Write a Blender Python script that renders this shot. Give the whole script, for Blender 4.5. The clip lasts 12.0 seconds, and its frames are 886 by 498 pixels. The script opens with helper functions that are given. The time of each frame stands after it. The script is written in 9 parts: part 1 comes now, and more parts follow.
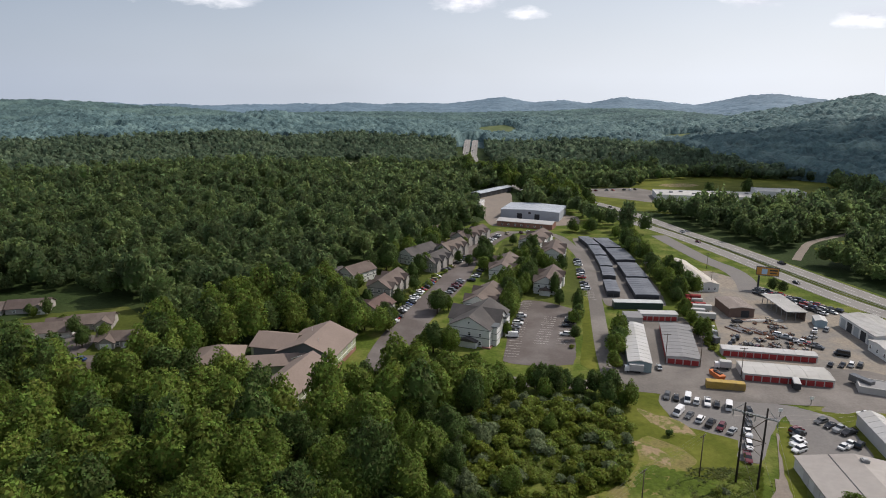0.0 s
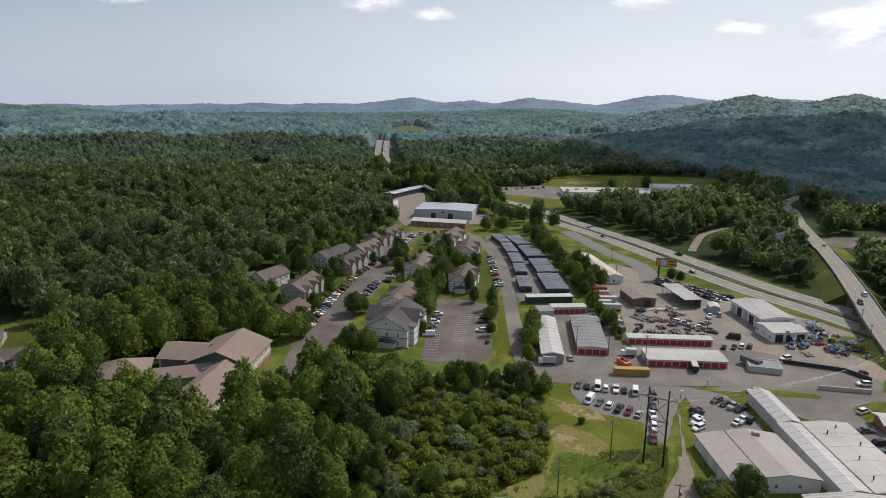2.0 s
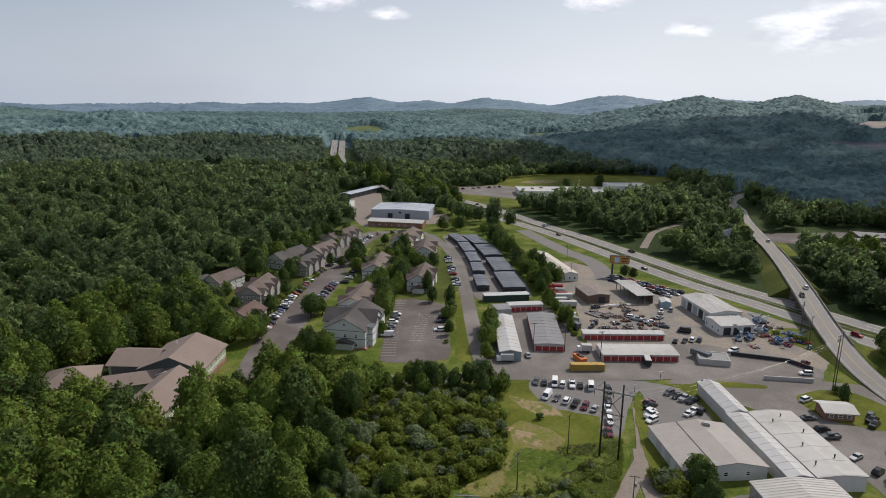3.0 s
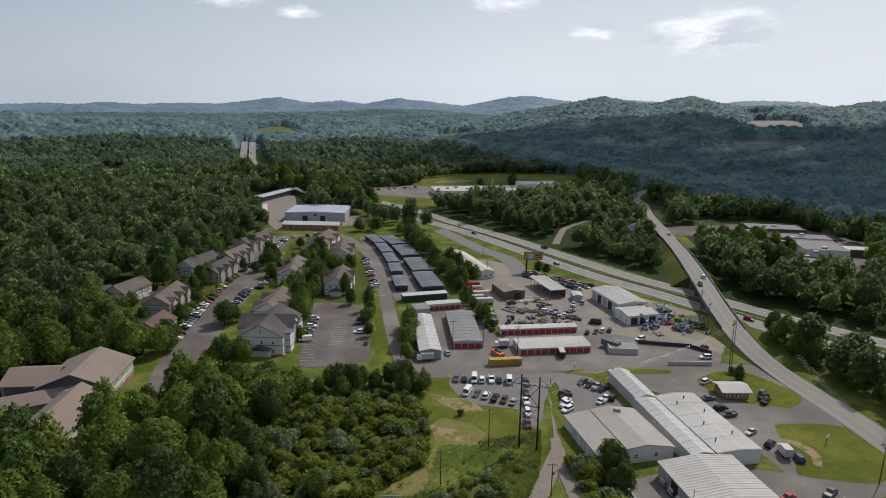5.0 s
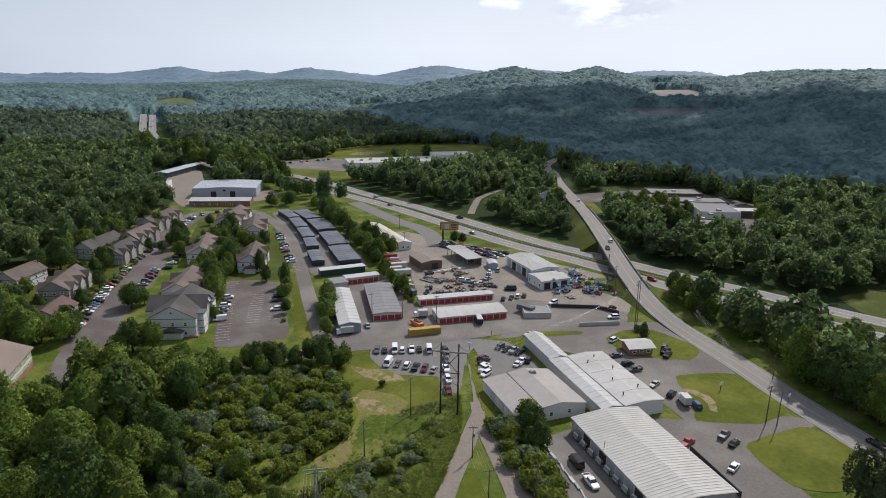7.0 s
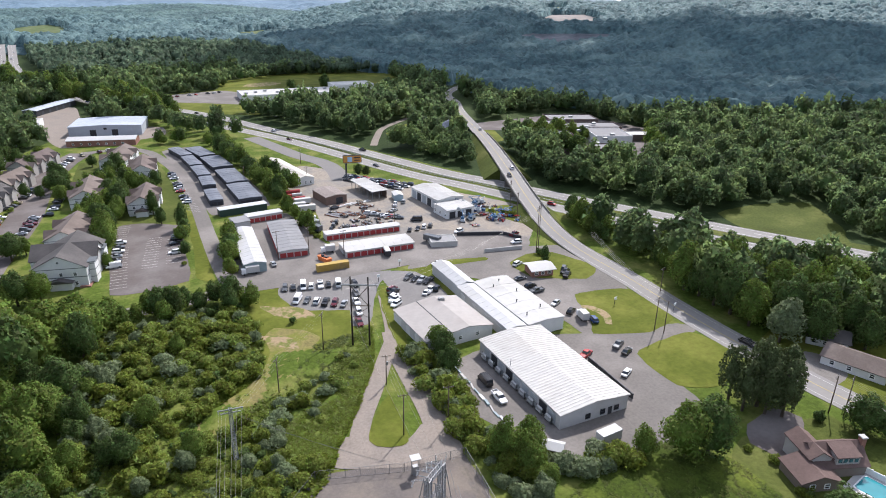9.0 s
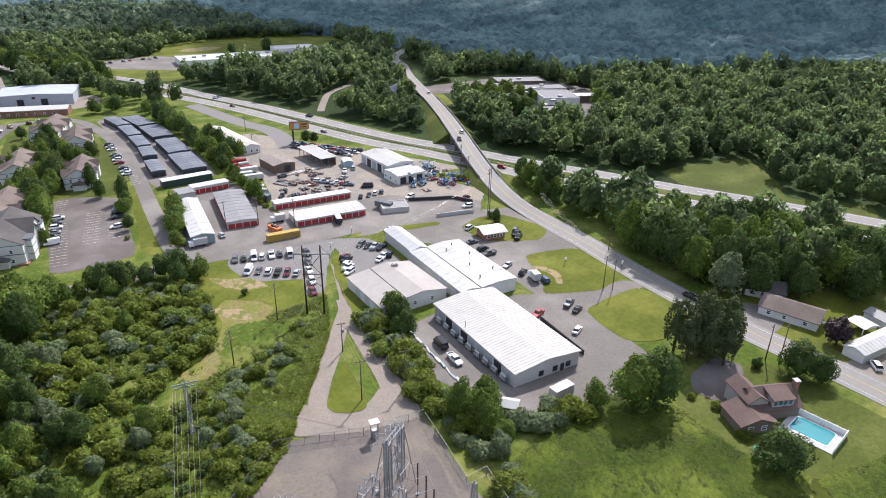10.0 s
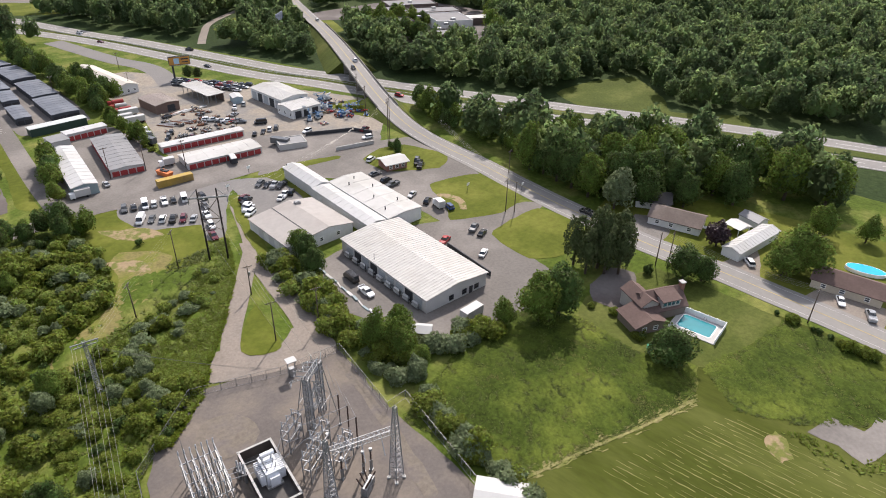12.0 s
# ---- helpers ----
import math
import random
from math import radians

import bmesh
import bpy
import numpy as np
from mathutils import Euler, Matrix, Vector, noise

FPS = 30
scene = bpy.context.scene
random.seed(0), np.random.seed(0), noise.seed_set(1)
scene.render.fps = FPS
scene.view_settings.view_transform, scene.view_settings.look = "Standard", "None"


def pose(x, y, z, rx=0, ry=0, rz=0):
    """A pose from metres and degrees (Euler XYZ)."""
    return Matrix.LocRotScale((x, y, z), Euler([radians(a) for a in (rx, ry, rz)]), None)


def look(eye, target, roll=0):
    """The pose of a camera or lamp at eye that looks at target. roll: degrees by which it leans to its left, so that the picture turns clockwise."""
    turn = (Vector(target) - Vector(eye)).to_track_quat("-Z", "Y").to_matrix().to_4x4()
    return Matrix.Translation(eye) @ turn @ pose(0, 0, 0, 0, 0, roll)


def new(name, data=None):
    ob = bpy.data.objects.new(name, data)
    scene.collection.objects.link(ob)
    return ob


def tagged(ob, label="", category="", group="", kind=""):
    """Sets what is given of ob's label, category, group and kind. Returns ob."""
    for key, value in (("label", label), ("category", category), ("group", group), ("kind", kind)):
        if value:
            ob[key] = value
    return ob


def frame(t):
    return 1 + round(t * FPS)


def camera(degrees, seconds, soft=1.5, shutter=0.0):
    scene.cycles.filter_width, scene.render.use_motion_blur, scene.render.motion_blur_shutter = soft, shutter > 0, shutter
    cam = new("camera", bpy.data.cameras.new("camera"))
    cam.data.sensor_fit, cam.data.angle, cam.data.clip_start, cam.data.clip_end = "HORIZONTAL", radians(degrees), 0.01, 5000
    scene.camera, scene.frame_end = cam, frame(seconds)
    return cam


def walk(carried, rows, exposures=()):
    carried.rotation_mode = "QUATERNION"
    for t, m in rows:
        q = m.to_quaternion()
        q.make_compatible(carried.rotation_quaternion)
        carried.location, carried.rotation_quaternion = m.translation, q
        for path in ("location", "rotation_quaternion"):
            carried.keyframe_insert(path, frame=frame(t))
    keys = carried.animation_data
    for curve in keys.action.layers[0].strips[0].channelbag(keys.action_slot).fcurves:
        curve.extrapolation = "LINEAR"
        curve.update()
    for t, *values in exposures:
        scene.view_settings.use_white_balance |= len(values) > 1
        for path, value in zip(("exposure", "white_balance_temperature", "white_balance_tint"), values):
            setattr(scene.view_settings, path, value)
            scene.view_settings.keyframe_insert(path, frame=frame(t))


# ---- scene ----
# ---------------------------------------------------------------- camera and its walk
cam = camera(69.66, 12.0, soft=1.0)


def flown(x, y, z, yaw, pitch, roll):
    """The pose of the drone's camera: yaw to the left of +y, pitch up, roll as look() has it, in degrees."""
    a, b = radians(yaw), radians(pitch)
    eye = Vector((x, y, z))
    return look(eye, eye + 100 * Vector((-math.sin(a) * math.cos(b), math.cos(a) * math.cos(b), math.sin(b))), roll)


FLIGHT = [
    (0.0, 0.00, 0.00, 95.00, 0.130, -13.511, 0.346),
    (0.5, -0.03, -0.26, 95.08, -1.820, -13.474, 0.397),
    (1.0, -0.06, -0.51, 95.15, -3.788, -13.458, 0.386),
    (1.5, -0.09, -0.77, 95.23, -5.756, -13.445, 0.445),
    (2.0, -0.12, -1.03, 95.31, -7.736, -13.438, 0.473),
    (2.5, -0.15, -1.28, 95.40, -9.728, -13.453, 0.586),
    (3.0, -0.18, -1.53, 95.48, -11.660, -13.417, 0.660),
    (5.0, -0.28, -2.53, 95.83, -19.266, -13.302, 0.747),
    (5.5, -0.31, -2.78, 95.92, -21.153, -13.568, 0.760),
    (6.0, -0.35, -3.02, 96.00, -23.044, -13.984, 0.761),
    (6.5, -0.40, -3.26, 96.08, -24.976, -14.682, 0.775),
    (8.5, -0.60, -4.20, 96.38, -33.553, -20.247, 0.926),
    (9.0, -0.65, -4.42, 96.46, -35.914, -21.767, 0.956),
    (9.5, -0.71, -4.63, 96.55, -38.244, -23.302, 0.994),
    (10.0, -0.76, -4.82, 96.64, -40.581, -24.823, 1.024),
    (10.5, -0.82, -5.01, 96.73, -42.955, -26.347, 1.059),
    (11.0, -0.88, -5.19, 96.82, -45.351, -27.866, 1.099),
    (11.5, -0.95, -5.36, 96.91, -47.763, -29.372, 1.142),
    (12.0, -1.01, -5.53, 97.00, -50.173, -30.881, 1.203),
]
# the drone's camera opens up as it tilts away from the sky
STOPS = [(0.0, -0.38, 6350, 13.5), (3.0, -0.50, 6300, 13), (5.0, -0.60, 6200, 12), (6.5, -0.50, 6150, 12.5), (8.5, 0.20, 5850, 15), (9.5, 0.55, 5850, 16), (11.0, 0.44, 6200, 16), (12.0, 0.33, 6300, 16)]
walk(cam, [(t, flown(*row)) for t, *row in FLIGHT], STOPS)

# ---------------------------------------------------------------- sky, sun, exposure
SUN_AZ, SUN_EL = radians(62.0), radians(46.0)


def node(tree, kind, **values):
    n = tree.nodes.new(kind)
    for key, value in values.items():
        n.inputs[key.replace("_", " ")].default_value = value
    return n


def make_sky():
    world = bpy.data.worlds.new("sky")
    scene.world = world
    world.use_nodes = True
    t = world.node_tree
    t.nodes.clear()
    sky = t.nodes.new("ShaderNodeTexSky")
    sky.sky_type, sky.sun_disc = "NISHITA", False
    sky.sun_elevation, sky.sun_rotation = SUN_EL, SUN_AZ
    sky.air_density, sky.dust_density, sky.ozone_density, sky.altitude = 1.0, 2.5, 1.0, 300
    base = node(t, "ShaderNodeVectorMath")
    base.operation = "SCALE"
    base.inputs["Scale"].default_value = 0.10
    t.links.new(sky.outputs[0], base.inputs[0])
    # a flat layer of broken cloud: the direction is laid onto a plane overhead
    co = t.nodes.new("ShaderNodeTexCoord")
    sep = t.nodes.new("ShaderNodeSeparateXYZ")
    t.links.new(co.outputs["Generated"], sep.inputs[0])
    up = t.nodes.new("ShaderNodeMath")
    up.operation, up.inputs[1].default_value = "MAXIMUM", 0.0
    t.links.new(sep.outputs[2], up.inputs[0])
    lift = t.nodes.new("ShaderNodeMath")
    lift.operation, lift.inputs[1].default_value = "ADD", 0.42
    t.links.new(up.outputs[0], lift.inputs[0])
    flat = []
    for axis in (0, 1):
        d = t.nodes.new("ShaderNodeMath")
        d.operation = "DIVIDE"
        t.links.new(sep.outputs[axis], d.inputs[0])
        t.links.new(lift.outputs[0], d.inputs[1])
        flat.append(d)
    both = t.nodes.new("ShaderNodeCombineXYZ")
    t.links.new(flat[0].outputs[0], both.inputs[0])
    t.links.new(flat[1].outputs[0], both.inputs[1])
    # each cloud: its bearing and height over the horizon, half its width and height, and how dense it is
    bearing, height = t.nodes.new("ShaderNodeMath"), t.nodes.new("ShaderNodeMath")
    bearing.operation, height.operation = "ARCTAN2", "ARCSINE"
    t.links.new(sep.outputs[0], bearing.inputs[0])
    t.links.new(sep.outputs[1], bearing.inputs[1])
    t.links.new(sep.outputs[2], height.inputs[0])
    spot = t.nodes.new("ShaderNodeCombineXYZ")
    t.links.new(bearing.outputs[0], spot.inputs[0])
    t.links.new(height.outputs[0], spot.inputs[1])
    mass = None
    for az, el, wide, high, dense in ((-31, 8.2, 10, 1.5, 0.85), (-18.5, 8.3, 4.2, 1.5, 1.0), (2, 8.0, 3.2, 1.2, 0.95), (6.8, 6.8, 2.2, 0.6, 0.7), (24.2, 7.9, 3.2, 1.3, 0.95), (31.8, 5.7, 2.0, 0.9, 0.95), (41, 5.3, 5.2, 2.2, 0.85),
                                      (-8, 12, 8, 2.0, 0.9), (14, 13, 7, 2.2, 0.9), (36, 12, 8, 2.5, 0.9), (58, 9, 8, 2.4, 0.9), (75, 14, 12, 3, 0.9), (-50, 14, 12, 3, 0.9), (120, 16, 20, 4, 0.9), (180, 20, 24, 5, 0.9), (-110, 18, 22, 5, 0.9)):
        away = t.nodes.new("ShaderNodeVectorMath")
        away.operation = "SUBTRACT"
        away.inputs[1].default_value = (radians(az), radians(el), 0)
        t.links.new(spot.outputs[0], away.inputs[0])
        scaled = t.nodes.new("ShaderNodeVectorMath")
        scaled.operation = "MULTIPLY"
        scaled.inputs[1].default_value = (1 / radians(wide), 1 / radians(high), 0)
        t.links.new(away.outputs[0], scaled.inputs[0])
        far = t.nodes.new("ShaderNodeVectorMath")
        far.operation = "LENGTH"
        t.links.new(scaled.outputs[0], far.inputs[0])
        inner = t.nodes.new("ShaderNodeMapRange")
        inner.inputs[1].default_value, inner.inputs[2].default_value = 0.0, 1.35
        inner.inputs[3].default_value, inner.inputs[4].default_value = dense, 0.0
        t.links.new(far.outputs["Value"], inner.inputs[0])
        if mass is None:
            mass = inner
        else:
            both_of = t.nodes.new("ShaderNodeMath")
            both_of.operation = "MAXIMUM"
            t.links.new(mass.outputs[0], both_of.inputs[0])
            t.links.new(inner.outputs[0], both_of.inputs[1])
            mass = both_of
    wisps = t.nodes.new("ShaderNodeMapping")
    wisps.inputs["Scale"].default_value = (14, 34, 1)
    t.links.new(spot.outputs[0], wisps.inputs[0])
    puffs = node(t, "ShaderNodeTexNoise", Scale=1.6, Detail=9.0, Roughness=0.6)
    t.links.new(wisps.outputs[0], puffs.inputs["Vector"])
    torn = t.nodes.new("ShaderNodeMath")
    torn.operation = "ADD"
    t.links.new(mass.outputs[0], torn.inputs[0])
    t.links.new(puffs.outputs[0], torn.inputs[1])
    cover = t.nodes.new("ShaderNodeMapRange")
    cover.inputs[1].default_value, cover.inputs[2].default_value = 0.72, 1.2
    t.links.new(torn.outputs[0], cover.inputs[0])
    veil = node(t, "ShaderNodeTexNoise", Scale=0.5, Detail=4.0, Roughness=0.5)
    t.links.new(both.outputs[0], veil.inputs["Vector"])
    thin = t.nodes.new("ShaderNodeMapRange")
    thin.inputs[1].default_value, thin.inputs[2].default_value = 0.3, 0.7
    thin.inputs[3].default_value, thin.inputs[4].default_value = 0.72, 0.98
    t.links.new(veil.outputs[0], thin.inputs[0])
    pale = t.nodes.new("ShaderNodeMix")
    pale.data_type = "RGBA"
    aim = t.nodes.new("ShaderNodeVectorMath")
    aim.operation = "DOT_PRODUCT"
    aim.inputs[1].default_value = (math.sin(SUN_AZ), math.cos(SUN_AZ), 0)
    t.links.new(co.outputs["Generated"], aim.inputs[0])
    glow = t.nodes.new("ShaderNodeMapRange")
    glow.inputs[1].default_value, glow.inputs[2].default_value = -0.1, 0.85
    t.links.new(aim.outputs["Value"], glow.inputs[0])
    hazy = t.nodes.new("ShaderNodeMix")
    hazy.data_type = "RGBA"
    hazy.inputs[6].default_value, hazy.inputs[7].default_value = (0.66, 0.75, 0.87, 1), (1.19, 1.26, 1.32, 1)
    t.links.new(glow.outputs[0], hazy.inputs[0])
    t.links.new(hazy.outputs[2], pale.inputs[7])
    low = t.nodes.new("ShaderNodeMapRange")
    low.inputs[1].default_value, low.inputs[2].default_value = 0.03, 0.33
    low.inputs[3].default_value, low.inputs[4].default_value = 1.0, 0.18
    t.links.new(up.outputs[0], low.inputs[0])
    mist = t.nodes.new("ShaderNodeMath")
    mist.operation = "MULTIPLY"
    t.links.new(thin.outputs[0], mist.inputs[0])
    t.links.new(low.outputs[0], mist.inputs[1])
    t.links.new(mist.outputs[0], pale.inputs[0])
    t.links.new(base.outputs[0], pale.inputs[6])
    cloud = t.nodes.new("ShaderNodeMix")
    cloud.data_type = "RGBA"
    fluff = node(t, "ShaderNodeTexNoise", Scale=0.9, Detail=6.0, Roughness=0.6)
    t.links.new(wisps.outputs[0], fluff.inputs["Vector"])
    shade = t.nodes.new("ShaderNodeMix")
    shade.data_type = "RGBA"
    shade.inputs[6].default_value, shade.inputs[7].default_value = (0.98, 1.02, 1.1, 1), (1.75, 1.74, 1.72, 1)
    side = t.nodes.new("ShaderNodeMapRange")
    side.inputs[1].default_value, side.inputs[2].default_value = 0.40, 0.62
    t.links.new(fluff.outputs[0], side.inputs[0])
    t.links.new(side.outputs[0], shade.inputs[0])
    t.links.new(shade.outputs[2], cloud.inputs[7])
    high = t.nodes.new("ShaderNodeMapRange")
    high.inputs[1].default_value, high.inputs[2].default_value = 0.03, 0.08
    t.links.new(up.outputs[0], high.inputs[0])
    aloft = t.nodes.new("ShaderNodeMath")
    aloft.operation = "MULTIPLY"
    t.links.new(cover.outputs[0], aloft.inputs[0])
    t.links.new(high.outputs[0], aloft.inputs[1])
    # overhead cloud, out of view, added to lift the ambient light
    over = node(t, "ShaderNodeTexNoise", Scale=3.0, Detail=6.0, Roughness=0.55)
    t.links.new(both.outputs[0], over.inputs["Vector"])
    broken = t.nodes.new("ShaderNodeMapRange")
    broken.inputs[1].default_value, broken.inputs[2].default_value = 0.48, 0.62
    t.links.new(over.outputs[0], broken.inputs[0])
    top = t.nodes.new("ShaderNodeMapRange")
    top.inputs[1].default_value, top.inputs[2].default_value = 0.2, 0.4
    t.links.new(up.outputs[0], top.inputs[0])
    above = t.nodes.new("ShaderNodeMath")
    above.operation = "MULTIPLY"
    t.links.new(broken.outputs[0], above.inputs[0])
    t.links.new(top.outputs[0], above.inputs[1])
    all_cloud = t.nodes.new("ShaderNodeMath")
    all_cloud.operation = "MAXIMUM"
    t.links.new(above.outputs[0], all_cloud.inputs[0])
    t.links.new(aloft.outputs[0], all_cloud.inputs[1])
    t.links.new(all_cloud.outputs[0], cloud.inputs[0])
    t.links.new(pale.outputs[2], cloud.inputs[6])
    bg = t.nodes.new("ShaderNodeBackground")
    bg.inputs[1].default_value = 1.0
    t.links.new(cloud.outputs[2], bg.inputs[0])
    out = t.nodes.new("ShaderNodeOutputWorld")
    t.links.new(bg.outputs[0], out.inputs[0])


make_sky()
sun_data = bpy.data.lights.new("sun", "SUN")
sun_data.energy, sun_data.angle, sun_data.color = 4.9, radians(0.6), (1.0, 0.93, 0.82)
sun_lamp = new("sun", sun_data)
to_sun = Vector((math.sin(SUN_AZ) * math.cos(SUN_EL), math.cos(SUN_AZ) * math.cos(SUN_EL), math.sin(SUN_EL)))
sun_lamp.matrix_world = look(to_sun * 300, (0, 0, 0))


# ---------------------------------------------------------------- materials
MATS = {}


def material(name, base, rough=0.8, vary=0.25, scale=1.5, coarse=0.08, metal=0.0, bump=0.15, second=None, island=0.0, spread=0.0,
             stretch=(1, 1, 1), spec=0.3, through_light=0.0, second_at=(0.45, 0.65), turned=0.0):
    """A surface with grain at two sizes (noise of scale and coarse, per metre), an optional second colour in patches,
    and a change of tone from piece to piece (island) or from object to object (spread)."""
    if name in MATS:
        return MATS[name]
    m = bpy.data.materials.new(name)
    m.use_nodes = True
    t = m.node_tree
    bsdf = t.nodes["Principled BSDF"]
    co = t.nodes.new("ShaderNodeTexCoord")
    mapping = t.nodes.new("ShaderNodeMapping")
    mapping.inputs["Scale"].default_value = stretch
    mapping.inputs["Rotation"].default_value = (0, 0, radians(turned))
    t.links.new(co.outputs["Object"], mapping.inputs[0])
    fine = node(t, "ShaderNodeTexNoise", Scale=scale, Detail=5.0, Roughness=0.6)
    wide = node(t, "ShaderNodeTexNoise", Scale=coarse, Detail=4.0, Roughness=0.55)
    t.links.new(mapping.outputs[0], fine.inputs["Vector"])
    t.links.new(mapping.outputs[0], wide.inputs["Vector"])
    colour = t.nodes.new("ShaderNodeMix")
    colour.data_type = "RGBA"
    colour.inputs[6].default_value = (*base, 1)
    colour.inputs[7].default_value = (*(second or base), 1)
    edge = t.nodes.new("ShaderNodeMapRange")
    edge.inputs[1].default_value, edge.inputs[2].default_value = second_at
    t.links.new(wide.outputs[0], edge.inputs[0])
    t.links.new(edge.outputs[0], colour.inputs[0])
    total = t.nodes.new("ShaderNodeMath")
    total.operation = "ADD"
    t.links.new(fine.outputs[0], total.inputs[0])
    t.links.new(wide.outputs[0], total.inputs[1])
    tone = t.nodes.new("ShaderNodeMapRange")
    tone.inputs[1].default_value, tone.inputs[2].default_value = 0.6, 1.4
    tone.inputs[3].default_value, tone.inputs[4].default_value = 1 - vary, 1 + vary
    t.links.new(total.outputs[0], tone.inputs[0])
    value = tone.outputs[0]
    hue = t.nodes.new("ShaderNodeHueSaturation")
    t.links.new(colour.outputs[2], hue.inputs["Color"])
    if island or spread:
        source = t.nodes.new("ShaderNodeNewGeometry").outputs["Random Per Island"] if island else t.nodes.new("ShaderNodeObjectInfo").outputs["Random"]
        amount = island or spread
        shift = t.nodes.new("ShaderNodeMapRange")
        shift.inputs[3].default_value, shift.inputs[4].default_value = 1 - amount, 1 + amount
        t.links.new(source, shift.inputs[0])
        times = t.nodes.new("ShaderNodeMath")
        times.operation = "MULTIPLY"
        t.links.new(value, times.inputs[0])
        t.links.new(shift.outputs[0], times.inputs[1])
        value = times.outputs[0]
        turn = t.nodes.new("ShaderNodeMapRange")
        turn.inputs[3].default_value, turn.inputs[4].default_value = 0.5 - 0.06 * amount, 0.5 + 0.05 * amount
        t.links.new(source, turn.inputs[0])
        t.links.new(turn.outputs[0], hue.inputs["Hue"])
    t.links.new(value, hue.inputs["Value"])
    t.links.new(hue.outputs[0], bsdf.inputs["Base Color"])
    bsdf.inputs["Roughness"].default_value = rough
    bsdf.inputs["Metallic"].default_value = metal
    bsdf.inputs["Specular IOR Level"].default_value = spec
    if bump:
        relief = t.nodes.new("ShaderNodeBump")
        relief.inputs["Strength"].default_value = min(bump, 1.0)
        relief.inputs["Distance"].default_value = 0.2 / scale * max(bump, 1.0)
        t.links.new(fine.outputs[0], relief.inputs["Height"])
        t.links.new(relief.outputs[0], bsdf.inputs["Normal"])
    if through_light:
        leaf = t.nodes.new("ShaderNodeBsdfTranslucent")
        t.links.new(hue.outputs[0], leaf.inputs[0])
        mix = t.nodes.new("ShaderNodeMixShader")
        mix.inputs[0].default_value = through_light
        t.links.new(bsdf.outputs[0], mix.inputs[1])
        t.links.new(leaf.outputs[0], mix.inputs[2])
        t.links.new(mix.outputs[0], t.nodes["Material Output"].inputs[0])
    MATS[name] = m
    return m


def glass_pane(name="window_glass", tint=(0.02, 0.025, 0.03)):
    if name in MATS:
        return MATS[name]
    m = material(name, tint, rough=0.06, vary=0.1, bump=0, spec=0.8)
    return m


GRASS = material("rough_grass", (0.064, 0.080, 0.016), 0.9, 0.45, 0.9, 0.045, bump=0.5, second=(0.10, 0.104, 0.030), second_at=(0.5, 0.75), spec=0.08)
LAWN = material("mown_lawn", (0.088, 0.104, 0.014), 0.9, 0.3, 0.6, 0.06, bump=0.25, second=(0.12, 0.126, 0.023), spec=0.08)
MEADOW = material("meadow_grass", (0.046, 0.068, 0.009), 0.9, 0.8, 1.5, 0.07, bump=0.8, second=(0.074, 0.090, 0.014), second_at=(0.42, 0.7), spec=0.08)
MOWN_HAY = material("hay_grass", (0.056, 0.067, 0.010), 0.9, 0.3, 0.7, 0.08, bump=0.4, second=(0.082, 0.09, 0.021), stretch=(1, 0.3, 1), turned=12, spec=0.08)
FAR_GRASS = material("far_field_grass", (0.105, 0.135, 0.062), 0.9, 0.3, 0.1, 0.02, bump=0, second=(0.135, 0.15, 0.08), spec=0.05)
DIRT = material("bare_clay", (0.27, 0.20, 0.115), 0.95, 0.3, 1.1, 0.28, bump=0.3, second=(0.11, 0.118, 0.024), second_at=(0.46, 0.56))
SCRUB = material("scrub_ground", (0.075, 0.108, 0.016), 0.95, 0.5, 0.7, 0.08, bump=0.8, second=(0.125, 0.13, 0.035), spec=0.08)
FOREST_FLOOR = material("forest_floor", (0.028, 0.045, 0.014), 0.95, 0.5, 0.5, 0.01, bump=0.6, second=(0.04, 0.055, 0.018), spec=0.08)
ASPHALT = material("worn_asphalt", (0.142, 0.128, 0.115), 0.9, 0.25, 1.2, 0.05, bump=0.1, second=(0.180, 0.163, 0.147))
DARK_ASPHALT = material("parking_asphalt", (0.105, 0.088, 0.080), 0.9, 0.18, 1.0, 0.06, bump=0.1, second=(0.138, 0.122, 0.114))
ROADWAY = material("concrete_roadway", (0.225, 0.212, 0.196), 0.9, 0.12, 0.7, 0.03, bump=0.05, second=(0.19, 0.18, 0.17))
GRAVEL = material("pale_gravel", (0.225, 0.190, 0.158), 0.95, 0.3, 1.5, 0.08, bump=0.3, second=(0.165, 0.143, 0.122))
YARD = material("yard_gravel", (0.262, 0.225, 0.180), 0.95, 0.35, 0.8, 0.07, bump=0.2, second=(0.165, 0.153, 0.138), second_at=(0.43, 0.6))
PAD = material("substation_gravel", (0.122, 0.106, 0.096), 0.95, 0.22, 1.4, 0.07, bump=0.3, second=(0.155, 0.130, 0.106))
CONCRETE = material("concrete", (0.42, 0.41, 0.39), 0.85, 0.14, 1.2, 0.15, bump=0.1, second=(0.36, 0.35, 0.33))
PAINT_LINE = material("road_paint", (0.46, 0.455, 0.43), 0.8, 0.15, 1.0, 0.3, bump=0)
LEAF = material("leaf_green", (0.116, 0.166, 0.029), 0.7, 0.6, 1.7, 0.09, bump=0, island=0.5, through_light=0.44, second=(0.150, 0.192, 0.036), spec=0.15)
LEAF_DARK = material("leaf_dark", (0.074, 0.113, 0.029), 0.7, 0.6, 1.7, 0.12, bump=0, island=0.5, through_light=0.4, spec=0.15)
LEAF_GREY = material("leaf_grey_green", (0.165, 0.205, 0.100), 0.65, 0.4, 2.0, 0.12, bump=0, island=0.28, through_light=0.42, spec=0.2)
